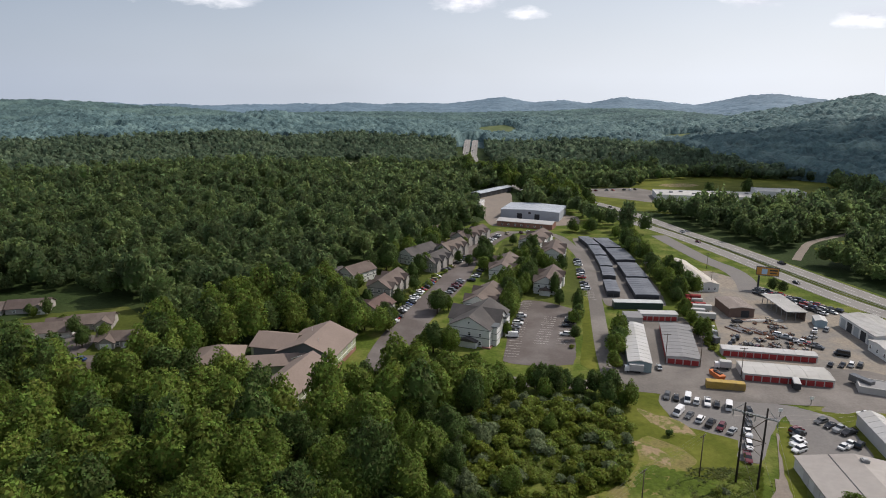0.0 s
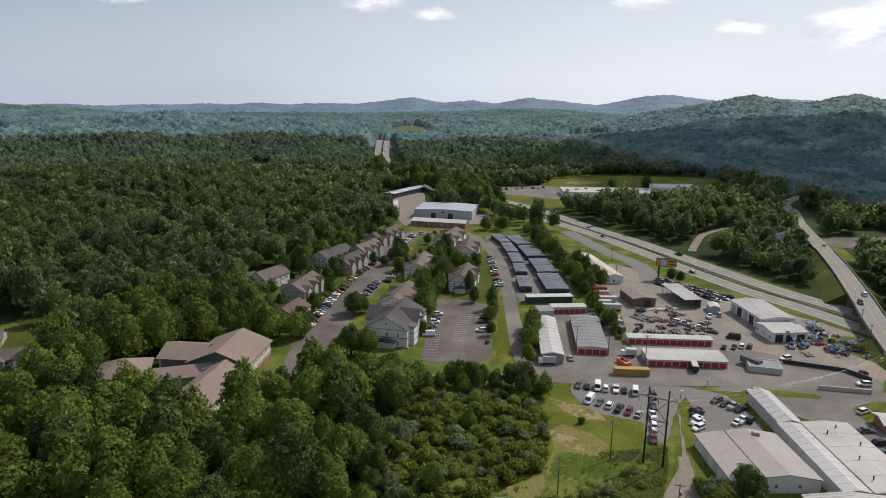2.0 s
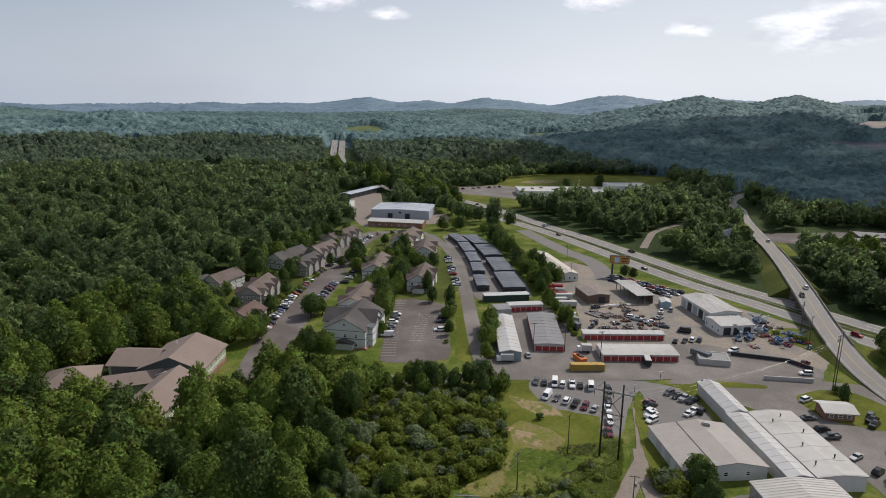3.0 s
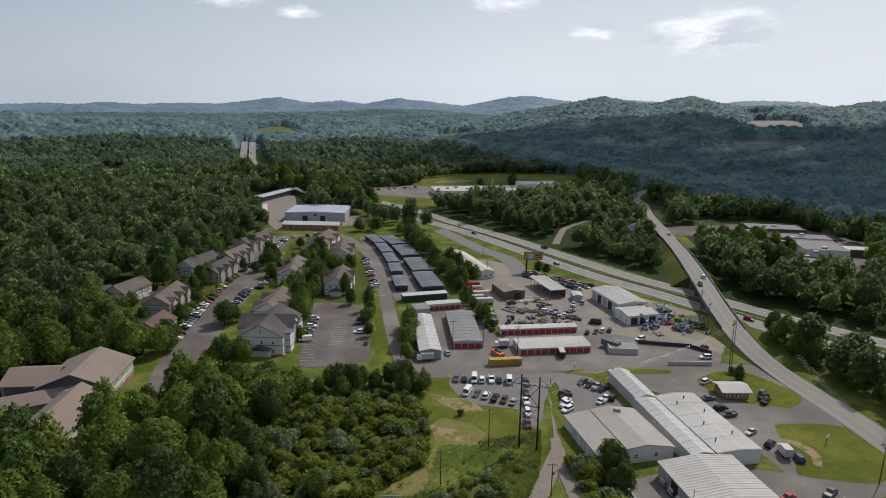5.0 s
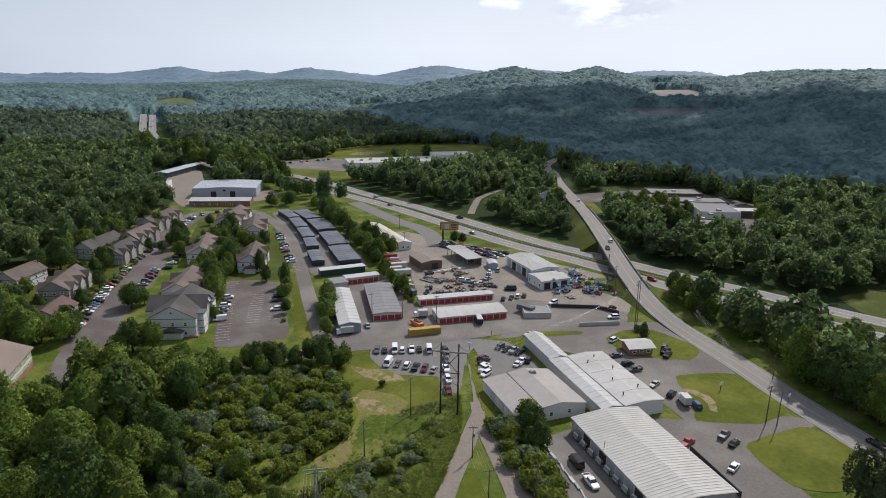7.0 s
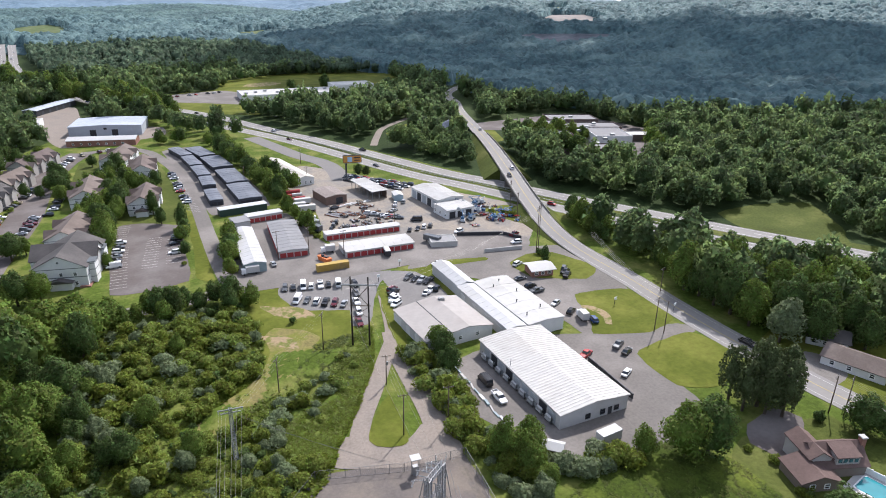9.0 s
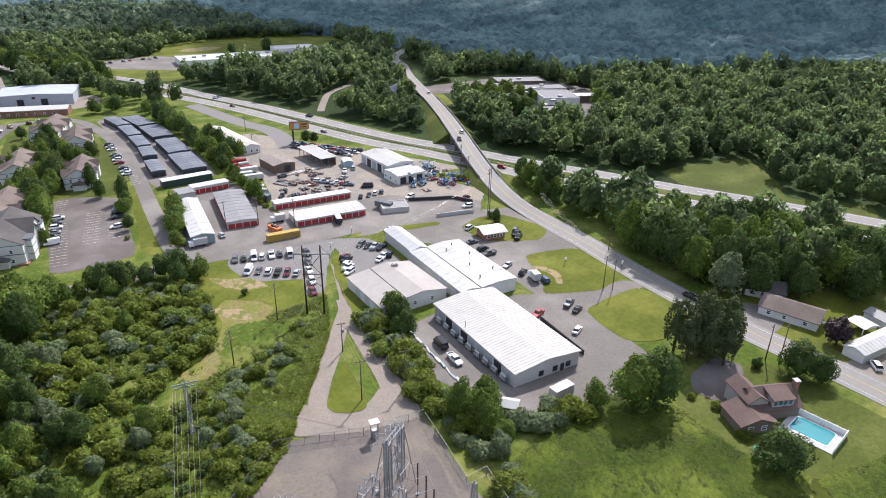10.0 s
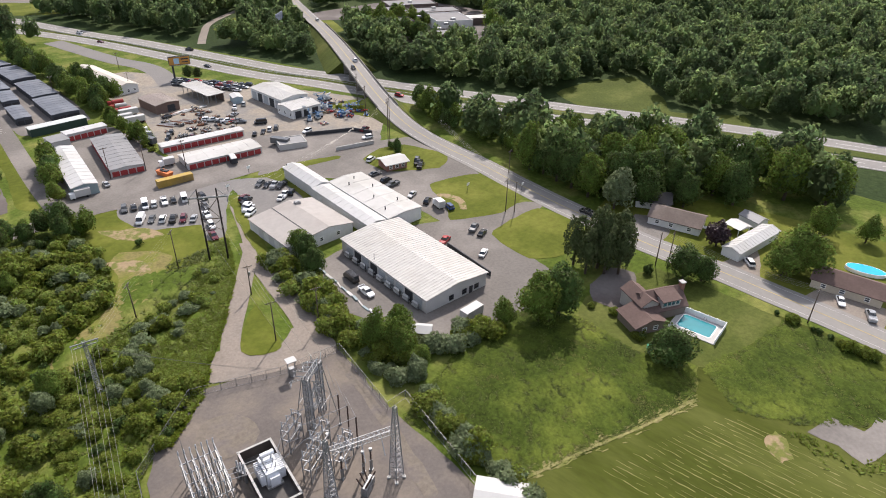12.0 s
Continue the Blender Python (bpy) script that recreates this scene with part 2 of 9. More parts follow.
LEAF_BUSH = material("leaf_bush", (0.156, 0.190, 0.026), 0.7, 0.55, 2.0, 0.2, bump=0, island=0.45, through_light=0.5, second=(0.165, 0.21, 0.048), spec=0.15)
LEAF_PINE = material("pine_needles", (0.082, 0.106, 0.040), 0.7, 0.5, 1.4, 0.12, bump=0, island=0.28, through_light=0.2, second=(0.075, 0.072, 0.04), second_at=(0.5, 0.7), spec=0.12)
LEAF_PLUM = material("leaf_plum", (0.035, 0.018, 0.022), 0.5, 0.35, 1.7, 0.12, bump=0, island=0.25, through_light=0.2)
# green of the woods with some haze blue added to the colour
LEAF_WOODS_HAZED = material("leaf_woods_hazed", (0.106, 0.152, 0.064), 0.65, 0.45, 0.5, 0.05, bump=0, island=0.4, through_light=0.72, second=(0.146, 0.196, 0.072), second_at=(0.46, 0.6), spec=0.15)
# lighter, bluer leaf colour stands in for haze at this distance
LEAF_FAR_HAZED = material("leaf_distant_hazed", (0.112, 0.160, 0.100), 0.7, 0.5, 0.25, 0.03, bump=0, island=0.3, second=(0.145, 0.192, 0.116), second_at=(0.46, 0.6), through_light=0.55, spec=0.12)
# haze across the valley is put into this leaf colour: bluer and lighter
LEAF_SLOPE_HAZED = material("leaf_slope_hazed", (0.077, 0.130, 0.136), 0.75, 0.6, 0.16, 0.02, bump=2.0, second=(0.096, 0.148, 0.144), second_at=(0.46, 0.6), spec=0.1)
# blue of distant haze painted into the foliage of the far hills
LEAF_HILL_HAZED = material("leaf_far_hill_hazed", (0.070, 0.116, 0.118), 0.8, 0.6, 0.11, 0.012, bump=2.0, second=(0.084, 0.130, 0.118), spec=0.1)
# skyline haze is mixed into this base colour, far bluer than leaves
LEAF_RIDGE_HAZED = material("leaf_skyline_ridge_hazed", (0.110, 0.170, 0.222), 0.8, 0.2, 0.06, 0.003, bump=0.6, second=(0.122, 0.185, 0.24))
BARK = material("bark", (0.085, 0.065, 0.05), 0.9, 0.3, 3.0, 0.5, bump=0.5)
POLE_WOOD = material("pole_wood", (0.10, 0.075, 0.055), 0.9, 0.25, 2.0, 0.4, bump=0.2, stretch=(1, 1, 0.15))
STEEL = material("galvanised_steel", (0.28, 0.285, 0.29), 0.5, 0.15, 2.0, 0.3, metal=0.6, bump=0.05)
DARK_METAL = material("dark_metal", (0.035, 0.036, 0.04), 0.6, 0.2, 2.0, 0.3, bump=0.05)
WIRE = material("aluminium_wire", (0.29, 0.28, 0.255), 0.45, 0.1, 1.0, 0.3, metal=0.5, bump=0)
WHITE_METAL = material("white_sheet_metal", (0.45, 0.445, 0.435), 0.55, 0.1, 0.5, 0.12, bump=0.05, second=(0.38, 0.372, 0.355))
WHITE_ROOF = material("white_roof_coating", (0.43, 0.42, 0.40), 0.7, 0.12, 0.35, 0.10, bump=0.05, second=(0.34, 0.33, 0.305))
TAN_ROOF = material("taupe_metal_roof", (0.31, 0.285, 0.262), 0.6, 0.14, 0.5, 0.09, bump=0.05, second=(0.265, 0.24, 0.218))
GREY_ROOF = material("grey_metal_roof", (0.215, 0.212, 0.212), 0.55, 0.14, 0.5, 0.1, bump=0.05, second=(0.18, 0.178, 0.176))
BLUE_GREY_ROOF = material("slate_grey_metal_roof", (0.115, 0.125, 0.145), 0.5, 0.14, 0.5, 0.08, bump=0.05, second=(0.145, 0.155, 0.175))
BLUE_WALL = material("dark_blue_grey_siding", (0.06, 0.066, 0.078), 0.7, 0.15, 1.0, 0.2, bump=0.1)
SHINGLE = material("brown_shingles", (0.112, 0.087, 0.075), 0.9, 0.2, 1.6, 0.12, bump=0.3, second=(0.135, 0.108, 0.094), spread=0.18)
SHINGLE_DARK = material("grey_brown_shingles", (0.072, 0.066, 0.063), 0.9, 0.2, 1.6, 0.12, bump=0.3, second=(0.09, 0.082, 0.077))
SHINGLE_RED = material("red_brown_shingles", (0.108, 0.072, 0.062), 0.9, 0.2, 1.6, 0.12, bump=0.3, second=(0.13, 0.088, 0.075))
SIDING = material("pale_siding", (0.62, 0.62, 0.60), 0.75, 0.1, 0.8, 0.2, bump=0.1, second=(0.57, 0.57, 0.55))
SIDING_GREEN = material("sage_siding", (0.30, 0.33, 0.22), 0.75, 0.1, 0.8, 0.2, bump=0.1)
SIDING_SLATE = material("slate_siding", (0.10, 0.11, 0.115), 0.75, 0.12, 0.8, 0.2, bump=0.1)
TRIM = material("white_trim", (0.78, 0.78, 0.76), 0.6, 0.06, 1.0, 0.3, bump=0)
BRICK = material("red_brown_brickwork", (0.24, 0.12, 0.09), 0.9, 0.2, 3.0, 0.2, bump=0.2, second=(0.28, 0.15, 0.12))
BROWN_WALL = material("brown_sheet_metal", (0.15, 0.10, 0.08), 0.7, 0.15, 1.0, 0.2, bump=0.1)
RED_DOOR = material("red_roller_door", (0.30, 0.035, 0.035), 0.5, 0.1, 1.0, 0.3, bump=0.05)
GREEN_METAL = material("dark_green_sheet_metal", (0.03, 0.055, 0.045), 0.6, 0.15, 1.0, 0.2, bump=0.05)
YELLOW = material("weathered_yellow_paint", (0.40, 0.27, 0.06), 0.7, 0.25, 0.8, 0.3, bump=0.1, second=(0.26, 0.18, 0.07))
ORANGE = material("orange_paint", (0.55, 0.16, 0.05), 0.6, 0.15, 0.8, 0.3, bump=0.05)
RUBBER = material("tyre_rubber", (0.02, 0.02, 0.02), 0.85, 0.2, 3.0, 1.0, bump=0)
GLASS = glass_pane()
WATER = material("pool_water", (0.03, 0.21, 0.235), 0.08, 0.1, 0.5, 0.2, bump=0.05, spec=0.6)

SIDING_STONE = material("taupe_siding", (0.36, 0.34, 0.315), 0.8, 0.14, 0.8, 0.2, bump=0.1, second=(0.30, 0.28, 0.26))
LOT_GRAVEL = material("grey_lot_gravel", (0.175, 0.165, 0.155), 0.95, 0.2, 1.3, 0.09, bump=0.2, second=(0.145, 0.137, 0.13))


# ---------------------------------------------------------------- mesh tools
class Solid:
    """Gathers faces for one mesh."""

    def __init__(self):
        self.v, self.f = [], []

    def add(self, verts, faces):
        n = len(self.v)
        self.v += [tuple(p) for p in verts]
        self.f += [tuple(n + i for i in face) for face in faces]
        return self

    def box(self, x, y, z, sx, sy, sz, rz=0.0):
        """A block on the height z, centred on x, y."""
        c, s = math.cos(radians(rz)), math.sin(radians(rz))
        pts = []
        for k in (0, sz):
            for a, b in ((-1, -1), (1, -1), (1, 1), (-1, 1)):
                u, v = a * sx / 2, b * sy / 2
                pts.append((x + u * c - v * s, y + u * s + v * c, z + k))
        return self.add(pts, [(3, 2, 1, 0), (4, 5, 6, 7), (0, 1, 5, 4), (1, 2, 6, 5), (2, 3, 7, 6), (3, 0, 4, 7)])

    def prism(self, poly, z0, z1):
        n = len(poly)
        return self.add([(x, y, z0) for x, y in poly] + [(x, y, z1) for x, y in poly],
                        [tuple(range(n - 1, -1, -1)), tuple(range(n, 2 * n))] + [(i, (i + 1) % n, n + (i + 1) % n, n + i) for i in range(n)])

    def along_y(self, profile, y0, y1):
        """A profile of x, z drawn out from y0 to y1."""
        n = len(profile)
        return self.add([(x, y0, z) for x, z in profile] + [(x, y1, z) for x, z in profile],
                        [tuple(range(n)), tuple(range(2 * n - 1, n - 1, -1))] + [(n + i, n + (i + 1) % n, (i + 1) % n, i) for i in range(n)])

    def tube(self, a, b, r, r2=None, n=6):
        a, b = Vector(a), Vector(b)
        d = (b - a).normalized()
        u = d.orthogonal().normalized()
        w = d.cross(u)
        pts = []
        for p, rad in ((a, r), (b, r if r2 is None else r2)):
            pts += [p + rad * (math.cos(2 * math.pi * i / n) * u + math.sin(2 * math.pi * i / n) * w) for i in range(n)]
        return self.add(pts, [(i, (i + 1) % n, n + (i + 1) % n, n + i) for i in range(n)] + [tuple(range(n - 1, -1, -1)), tuple(range(n, 2 * n))])

    def mesh(self, name, mat, smooth=False):
        me = bpy.data.meshes.new(name)
        me.from_pydata(self.v, [], self.f)
        me.materials.append(mat)
        if smooth:
            me.polygons.foreach_set("use_smooth", [True] * len(me.polygons))
        me.update()
        return me


def part(name, solid, mat, parent, label="", smooth=False):
    """One mesh under a thing or a part."""
    ob = new(name, solid.mesh(name, mat, smooth) if isinstance(solid, Solid) else solid)
    ob.parent = parent
    return tagged(ob, label)


def thing(name, x, y, rz, label, category, group="", z=0.0, kind=""):
    ob = new(name)
    ob.matrix_basis = pose(x, y, z, 0, 0, rz)
    ob.empty_display_size = 0.5
    return tagged(ob, label, category, group, kind)


def single(name, solid, mat, label, category="", group="", kind="", smooth=False, m=None):
    ob = new(name, solid.mesh(name, mat, smooth))
    if m is not None:
        ob.matrix_basis = m
    return tagged(ob, label, category, group, kind)


def array_mesh(name, verts, tris, mat, smooth=False, soft=None):
    me = bpy.data.meshes.new(name)
    me.vertices.add(len(verts))
    me.vertices.foreach_set("co", np.ascontiguousarray(verts, dtype=np.float32).ravel())
    me.loops.add(3 * len(tris))
    me.loops.foreach_set("vertex_index", np.ascontiguousarray(tris, dtype=np.int32).ravel())
    me.polygons.add(len(tris))
    me.polygons.foreach_set("loop_start", np.arange(0, 3 * len(tris), 3, dtype=np.int32))
    me.polygons.foreach_set("use_smooth", np.full(len(tris), smooth or soft is not None))
    me.materials.append(mat)
    me.update(calc_edges=True)
    if soft is not None:
        me.normals_split_custom_set_from_vertices(soft)
    return me


def icosphere(level):
    g = (1 + 5 ** 0.5) / 2
    v = [Vector(p).normalized() for p in ((-1, g, 0), (1, g, 0), (-1, -g, 0), (1, -g, 0), (0, -1, g), (0, 1, g), (0, -1, -g), (0, 1, -g),
                                          (g, 0, -1), (g, 0, 1), (-g, 0, -1), (-g, 0, 1))]
    f = []
    for i in range(12):
        for j in range(i + 1, 12):
            for k in range(j + 1, 12):
                if all((v[a] - v[b]).length < 1.1 for a, b in ((i, j), (j, k), (i, k))):
                    f.append((i, j, k) if v[i].dot(v[j].cross(v[k])) > 0 else (i, k, j))
    for _ in range(level):
        mid, out = {}, []
        for a, b, c in f:
            m = []
            for p, q in ((a, b), (b, c), (c, a)):
                key = (min(p, q), max(p, q))
                if key not in mid:
                    mid[key] = len(v)
                    v.append((v[p] + v[q]).normalized())
                m.append(mid[key])
            out += [(a, m[0], m[2]), (b, m[1], m[0]), (c, m[2], m[1]), tuple(m)]
        f = out
    return np.array(v), np.array(f)


def smoothstep(a, b, x):
    t = np.clip((np.asarray(x, float) - a) / (b - a), 0, 1)
    return t * t * (3 - 2 * t)


def spline(points, step=8.0):
    """A smooth line through a few points of the plan."""
    p = np.array(points, float)
    p = np.vstack([2 * p[0] - p[1], p, 2 * p[-1] - p[-2]])
    out = []
    for i in range(1, len(p) - 2):
        n = max(2, int(np.linalg.norm(p[i + 1] - p[i]) / step))
        for t in np.arange(n) / n:
            out.append(0.5 * (2 * p[i] + (p[i + 1] - p[i - 1]) * t + (2 * p[i - 1] - 5 * p[i] + 4 * p[i + 1] - p[i + 2]) * t ** 2
                              + (3 * p[i] - p[i - 1] - 3 * p[i + 1] + p[i + 2]) * t ** 3))
    return np.array(out + [p[-2]])


def sideways(line):
    d = np.gradient(line, axis=0)
    d /= np.linalg.norm(d, axis=1, keepdims=True)
    return np.stack([-d[:, 1], d[:, 0]], 1)


# ---------------------------------------------------------------- the plan: roads and clearings, in metres
HIGHWAY_FAR = spline([(64, 1330), (55, 1190), (46, 1000), (55, 850), (89, 700), (143, 569), (159, 520), (176, 445), (188, 403), (210.6, 294), (221.5, 261), (237.5, 211), (254, 167), (264, 138), (277, 105), (288, 73), (297, 45), (305, 17), (330, -80), (350, -150)])
HIGHWAY_NEAR = spline([(50, 1330), (41, 1190), (33, 1000), (42, 850), (74, 690), (121, 552), (142, 502), (159, 454), (169, 418), (177, 380), (192, 300), (206.5, 254), (223, 193), (235, 162), (250, 124), (266, 78), (274.5, 53), (285, 17.6), (311, -80), (331, -150)])
MAIN_ROAD = spline([(700, 650), (520, 625), (410, 556), (373, 495), (338, 440), (276, 328), (233, 257), (208.4, 215), (194.5, 185), (187.4, 161.5), (181, 127), (177, 111), (171.5, 84), (167.5, 53), (167, 32), (165.5, 17), (164, 2), (157, -50), (148, -120)])
LOCAL_ROAD = spline([(-18, 206), (10, 203), (40, 200), (61, 199), (86, 193), (107, 190), (131, 187), (152, 180), (170, 171), (186, 163)])
APARTMENT_LANE = spline([(-22, 208), (-20, 232), (-12, 267), (4, 321), (15, 375), (32, 425), (45, 448)])
GARAGE_LANE = spline([(58, 202), (61, 225), (66, 255), (73, 294), (79, 333), (83, 370), (83, 400), (80, 432), (70, 446), (45, 448)])

CLEARINGS = [
    [(-52, 172), (-36, 176), (-28, 198), (10, 193), (44, 190), (58, 186), (54, 150), (44, 130), (34, 112), (22, 84), (6, 40), (40, 0), (58, -100), (228, -100), (226, 40), (200, 82), (178, 88), (180, 118), (188, 132),
     (200, 160), (222, 206), (232, 246), (205, 320), (158, 430), (128, 450), (112, 480), (108, 520), (70, 540), (72, 662), (26, 650), (12, 560), (28, 480), (-6, 440), (-34, 372), (-66, 335), (-66, 310), (-46, 300), (-46, 262), (-34, 242), (-64, 240), (-92, 214), (-88, 194), (-62, 190)],
    [(122, 640), (142, 672), (206, 682), (236, 745), (330, 775), (440, 735), (395, 625), (310, 550), (240, 552), (196, 535), (150, 560)],
    [(288, 268), (300, 240), (345, 235), (410, 290), (430, 390), (390, 420), (330, 400), (300, 340)],
    [(208, 366), (236, 362), (262, 390), (292, 425), (292, 445), (250, 432), (222, 396)],
    [(300, 330), (326, 380), (334, 430), (318, 440), (292, 372), (284, 340)],
    [(268, 132), (280, 156), (307, 154), (335, 140), (310, 112), (292, 102), (310, 74), (294, 68), (278, 104)],
    [(-215, 296), (-215, 225), (-160, 215), (-118, 192), (-104, 215), (-128, 262), (-170, 300)],
    [(-270, 760), (-236, 744), (-228, 730), (-262, 740)],
]
def far_field(az, r, across, deep, label):
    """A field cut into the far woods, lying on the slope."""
    a = radians(az)
    out, side = np.array([math.sin(a), math.cos(a)]), np.array([math.cos(a), -math.sin(a)])
    mid = out * r
    return [tuple(mid + side * across * u / 2 + out * deep * v / 2) for u, v in ((-1, -0.6), (-0.3, -1), (0.6, -0.8), (1, 0.2), (0.4, 1), (-0.7, 0.8))], label


FAR_FIELDS = [far_field(-8.1, 880, 36, 110, "small hay field among the woods"), far_field(-14.6, 1140, 60, 90, "grassy clearing in the woods"), far_field(-21, 1150, 90, 80, "grassy clearing in the woods"), far_field(4.5, 1500, 110, 170, "long pale field on a far slope"),
              far_field(16, 1720, 140, 200, "green field on a far slope"), far_field(20, 1400, 100, 150, "green field below the hill"), far_field(47.5, 1120, 250, 110, "dark quarry terrace below the hill"), far_field(46.5, 1330, 120, 170, "pale quarry cut into the hill"), far_field(45, 1520, 60, 170, "grassy strip above the quarry"), far_field(70.5, 790, 100, 60, "grassy field among the woods"), far_field(-28, 1500, 120, 100, "far hay field"), far_field(9, 1350, 90, 90, "green field on a far slope")]
CLEARINGS += [poly for poly, _ in FAR_FIELDS]
CORRIDORS = [(HIGHWAY_FAR, 15), (HIGHWAY_NEAR, 15), (MAIN_ROAD, 11), (LOCAL_ROAD, 7), (APARTMENT_LANE, 9), (GARAGE_LANE, 8)]


def inside(poly, x, y):
    hit = np.zeros(np.shape(x), bool)
    for (x0, y0), (x1, y1) in zip(poly, poly[1:] + poly[:1]):
        cross = (y0 > y) != (y1 > y)
        hit ^= cross & (x < (x1 - x0) * (y - y0) / ((y1 - y0) or 1e-9) + x0)
    return hit


def off_line(line, x, y):
    best = np.full(np.shape(x), 1e9)
    for (ax, ay), (bx, by) in zip(line[:-1], line[1:]):
        dx, dy = bx - ax, by - ay
        t = np.clip(((x - ax) * dx + (y - ay) * dy) / (dx * dx + dy * dy), 0, 1)
        best = np.minimum(best, np.hypot(x - ax - t * dx, y - ay - t * dy))
    return best


def is_open(x, y, margin=0.0):
    free = np.zeros(np.shape(x), bool)
    for poly in CLEARINGS:
        free |= inside(poly, x, y)
    for line, half in CORRIDORS:
        free |= off_line(line, x, y) < half + margin
    return free


# ---------------------------------------------------------------- ground
SKYLINE_AZ = [-45, -34, -27, -22, -17, -9, -3.4, 0.6, 4.8, 7.4, 10.3, 12.4, 15, 18.7, 21, 25, 27, 30.7, 34, 37.2, 39.9, 42.2, 44.4, 48.3, 50.3, 53, 56.3, 60, 75]
SKYLINE_EL = [-0.5, -0.45, -0.65, -0.95, -0.75, -0.7, -0.6, -0.5, -0.05, -0.45, -0.15, -0.4, 0.0, -0.3, -0.5, 0.3, 0.4, -0.1, 0.2, -0.1, 0.2, -0.1, 0.2, 0.1, -0.2, 0.2, 0.5, 0.3, 0.2]
CREST_AZ = [16, 19.5, 24.5, 29, 33, 36.8, 40, 44, 48, 53, 57, 62, 80]
CREST_TOP = [0, 6, 42, 66, 86, 74, 88, 72, 70, 80, 94, 90, 85]
HILLS = [(-15.3, 1480, 47, 105, 100), (-11.5, 1500, 36, 230, 120), (-33, 2250, 64, 380, 200), (-25, 2200, 46, 260, 200), (-5, 1250, 22, 140, 90), (13.5, 1000, 20, 90, 70), (64, 1060, 60, 230, 150), (30, 1120, 34, 160, 120), (-20, 1120, 24, 150, 80), (-5, 2300, 26, 300, 250), (8, 2300, 30, 350, 250), (15, 2500, 40, 300, 250),
         (-25, 1250, 26, 330, 90), (-8, 1180, 19, 100, 80), (-33, 1020, 20, 240, 90), (-18, 1560, 34, 380, 110), (-3, 1560, 24, 180, 100), (14, 1240, 18, 110, 80), (8.5, 1620, 30, 200, 110)]


def swell(x, y, size, seed):
    """Smooth random ups and downs between about -1 and 1."""
    rng = np.random.RandomState(seed)
    out = 0.0
    for _ in range(7):
        a, ph, k = rng.uniform(0, math.pi), rng.uniform(0, 6.28), rng.uniform(0.6, 1.6) * 2 * math.pi / size
        out = out + np.sin((x * math.cos(a) + y * math.sin(a)) * k + ph)
    return out / 4.0


def land(x, y):
    """The height of the ground."""
    x, y = np.asarray(x, float), np.asarray(y, float)
    r, az = np.hypot(x, y), np.degrees(np.arctan2(x, y))
    valley = smoothstep(860, 1400, r)
    woods = smoothstep(30, 160, -x - 40) * smoothstep(240, 520, r)
    west = 1 - smoothstep(-12, 2, az)
    z = (7 + 6 * west) * swell(x, y, 420, 3) * np.maximum(valley, woods) + (22 + 10 * west) * valley * swell(x, y, 800, 5) + 2 * valley
    road = np.minimum(off_line(HIGHWAY_FAR[::4], x, y), off_line(HIGHWAY_NEAR[::4], x, y)) if np.size(x) < 400000 else 1e9
    z = z * smoothstep(20, 140, road)
    tops = [np.interp(az, CREST_AZ, CREST_TOP) * np.exp(-0.5 * ((r - 1650) / np.where(r < 1650, 400, 330)) ** 2) * (1 + 0.08 * swell(x, y, 260, 8))]
    for a, d, h, across, deep in HILLS:
        u = np.radians(az - a) * r
        tops.append(h * np.exp(-0.5 * (u / across) ** 2 - 0.5 * ((r - d) / deep) ** 2))
    sky = np.interp(az, SKYLINE_AZ, SKYLINE_EL)
    for d, drop, deep in ((3000, 0.7, 230), (3900, 0.0, 300)):
        top = 74 + d * np.tan(np.radians(sky - drop + 0.1 * swell(x, y, 500, d)))
        tops.append(np.maximum(top, 0) * np.exp(-0.5 * ((r - d) / deep) ** 2))
    z = np.maximum(z, np.max(tops, axis=0) * smoothstep(850, 1120, r))
    return z


def make_ground():
    az = np.radians(np.linspace(-180, 180, 361))
    rad = np.concatenate([np.linspace(0, 600, 13)[1:], np.geomspace(640, 4700, 64)])
    a, r = np.meshgrid(az[:-1], rad)
    x, y = (r * np.sin(a)).ravel(), (r * np.cos(a)).ravel()
    verts = np.vstack([[(0, 0, 0)], np.stack([x, y, land(x, y) - 9 * smoothstep(1080, 1260, np.hypot(x, y))], 1)])
    n = len(az) - 1
    tris = [(0, 1 + (i + 1) % n, 1 + i) for i in range(n)]
    for k in range(len(rad) - 1):
        for i in range(n):
            p, q = 1 + k * n + i, 1 + k * n + (i + 1) % n
            tris += [(p, q, q + n), (p, q + n, p + n)]
    ob = new("ground", array_mesh("ground", verts, np.array(tris), FOREST_FLOOR, True))
    tagged(ob, "rolling green valley floor rising to wooded hills", "ground", kind="structure")


make_ground()


SHEETS = []


def soft_outline(poly, rough=0.25):
    """The outline of a patch of ground with its corners rounded and its edge a little uneven."""
    p = np.array(poly, float)
    n = len(p)
    r = np.random.RandomState(n * 7 + int(abs(p[0][0])))
    out = []
    for i in range(n):
        a, b, c, d = p[i - 1], p[i], p[(i + 1) % n], p[(i + 2) % n]
        m = max(2, min(14, int(np.linalg.norm(c - b) / 2.5)))
        for t in np.arange(m) / m:
            curve = 0.5 * (2 * b + (c - a) * t + (2 * a - 5 * b + 4 * c - d) * t ** 2 + (3 * b - a - 3 * c + d) * t ** 3)
            out.append(tuple(0.45 * curve + 0.55 * (b + (c - b) * t) + r.uniform(-rough, rough, 2)))
    return out


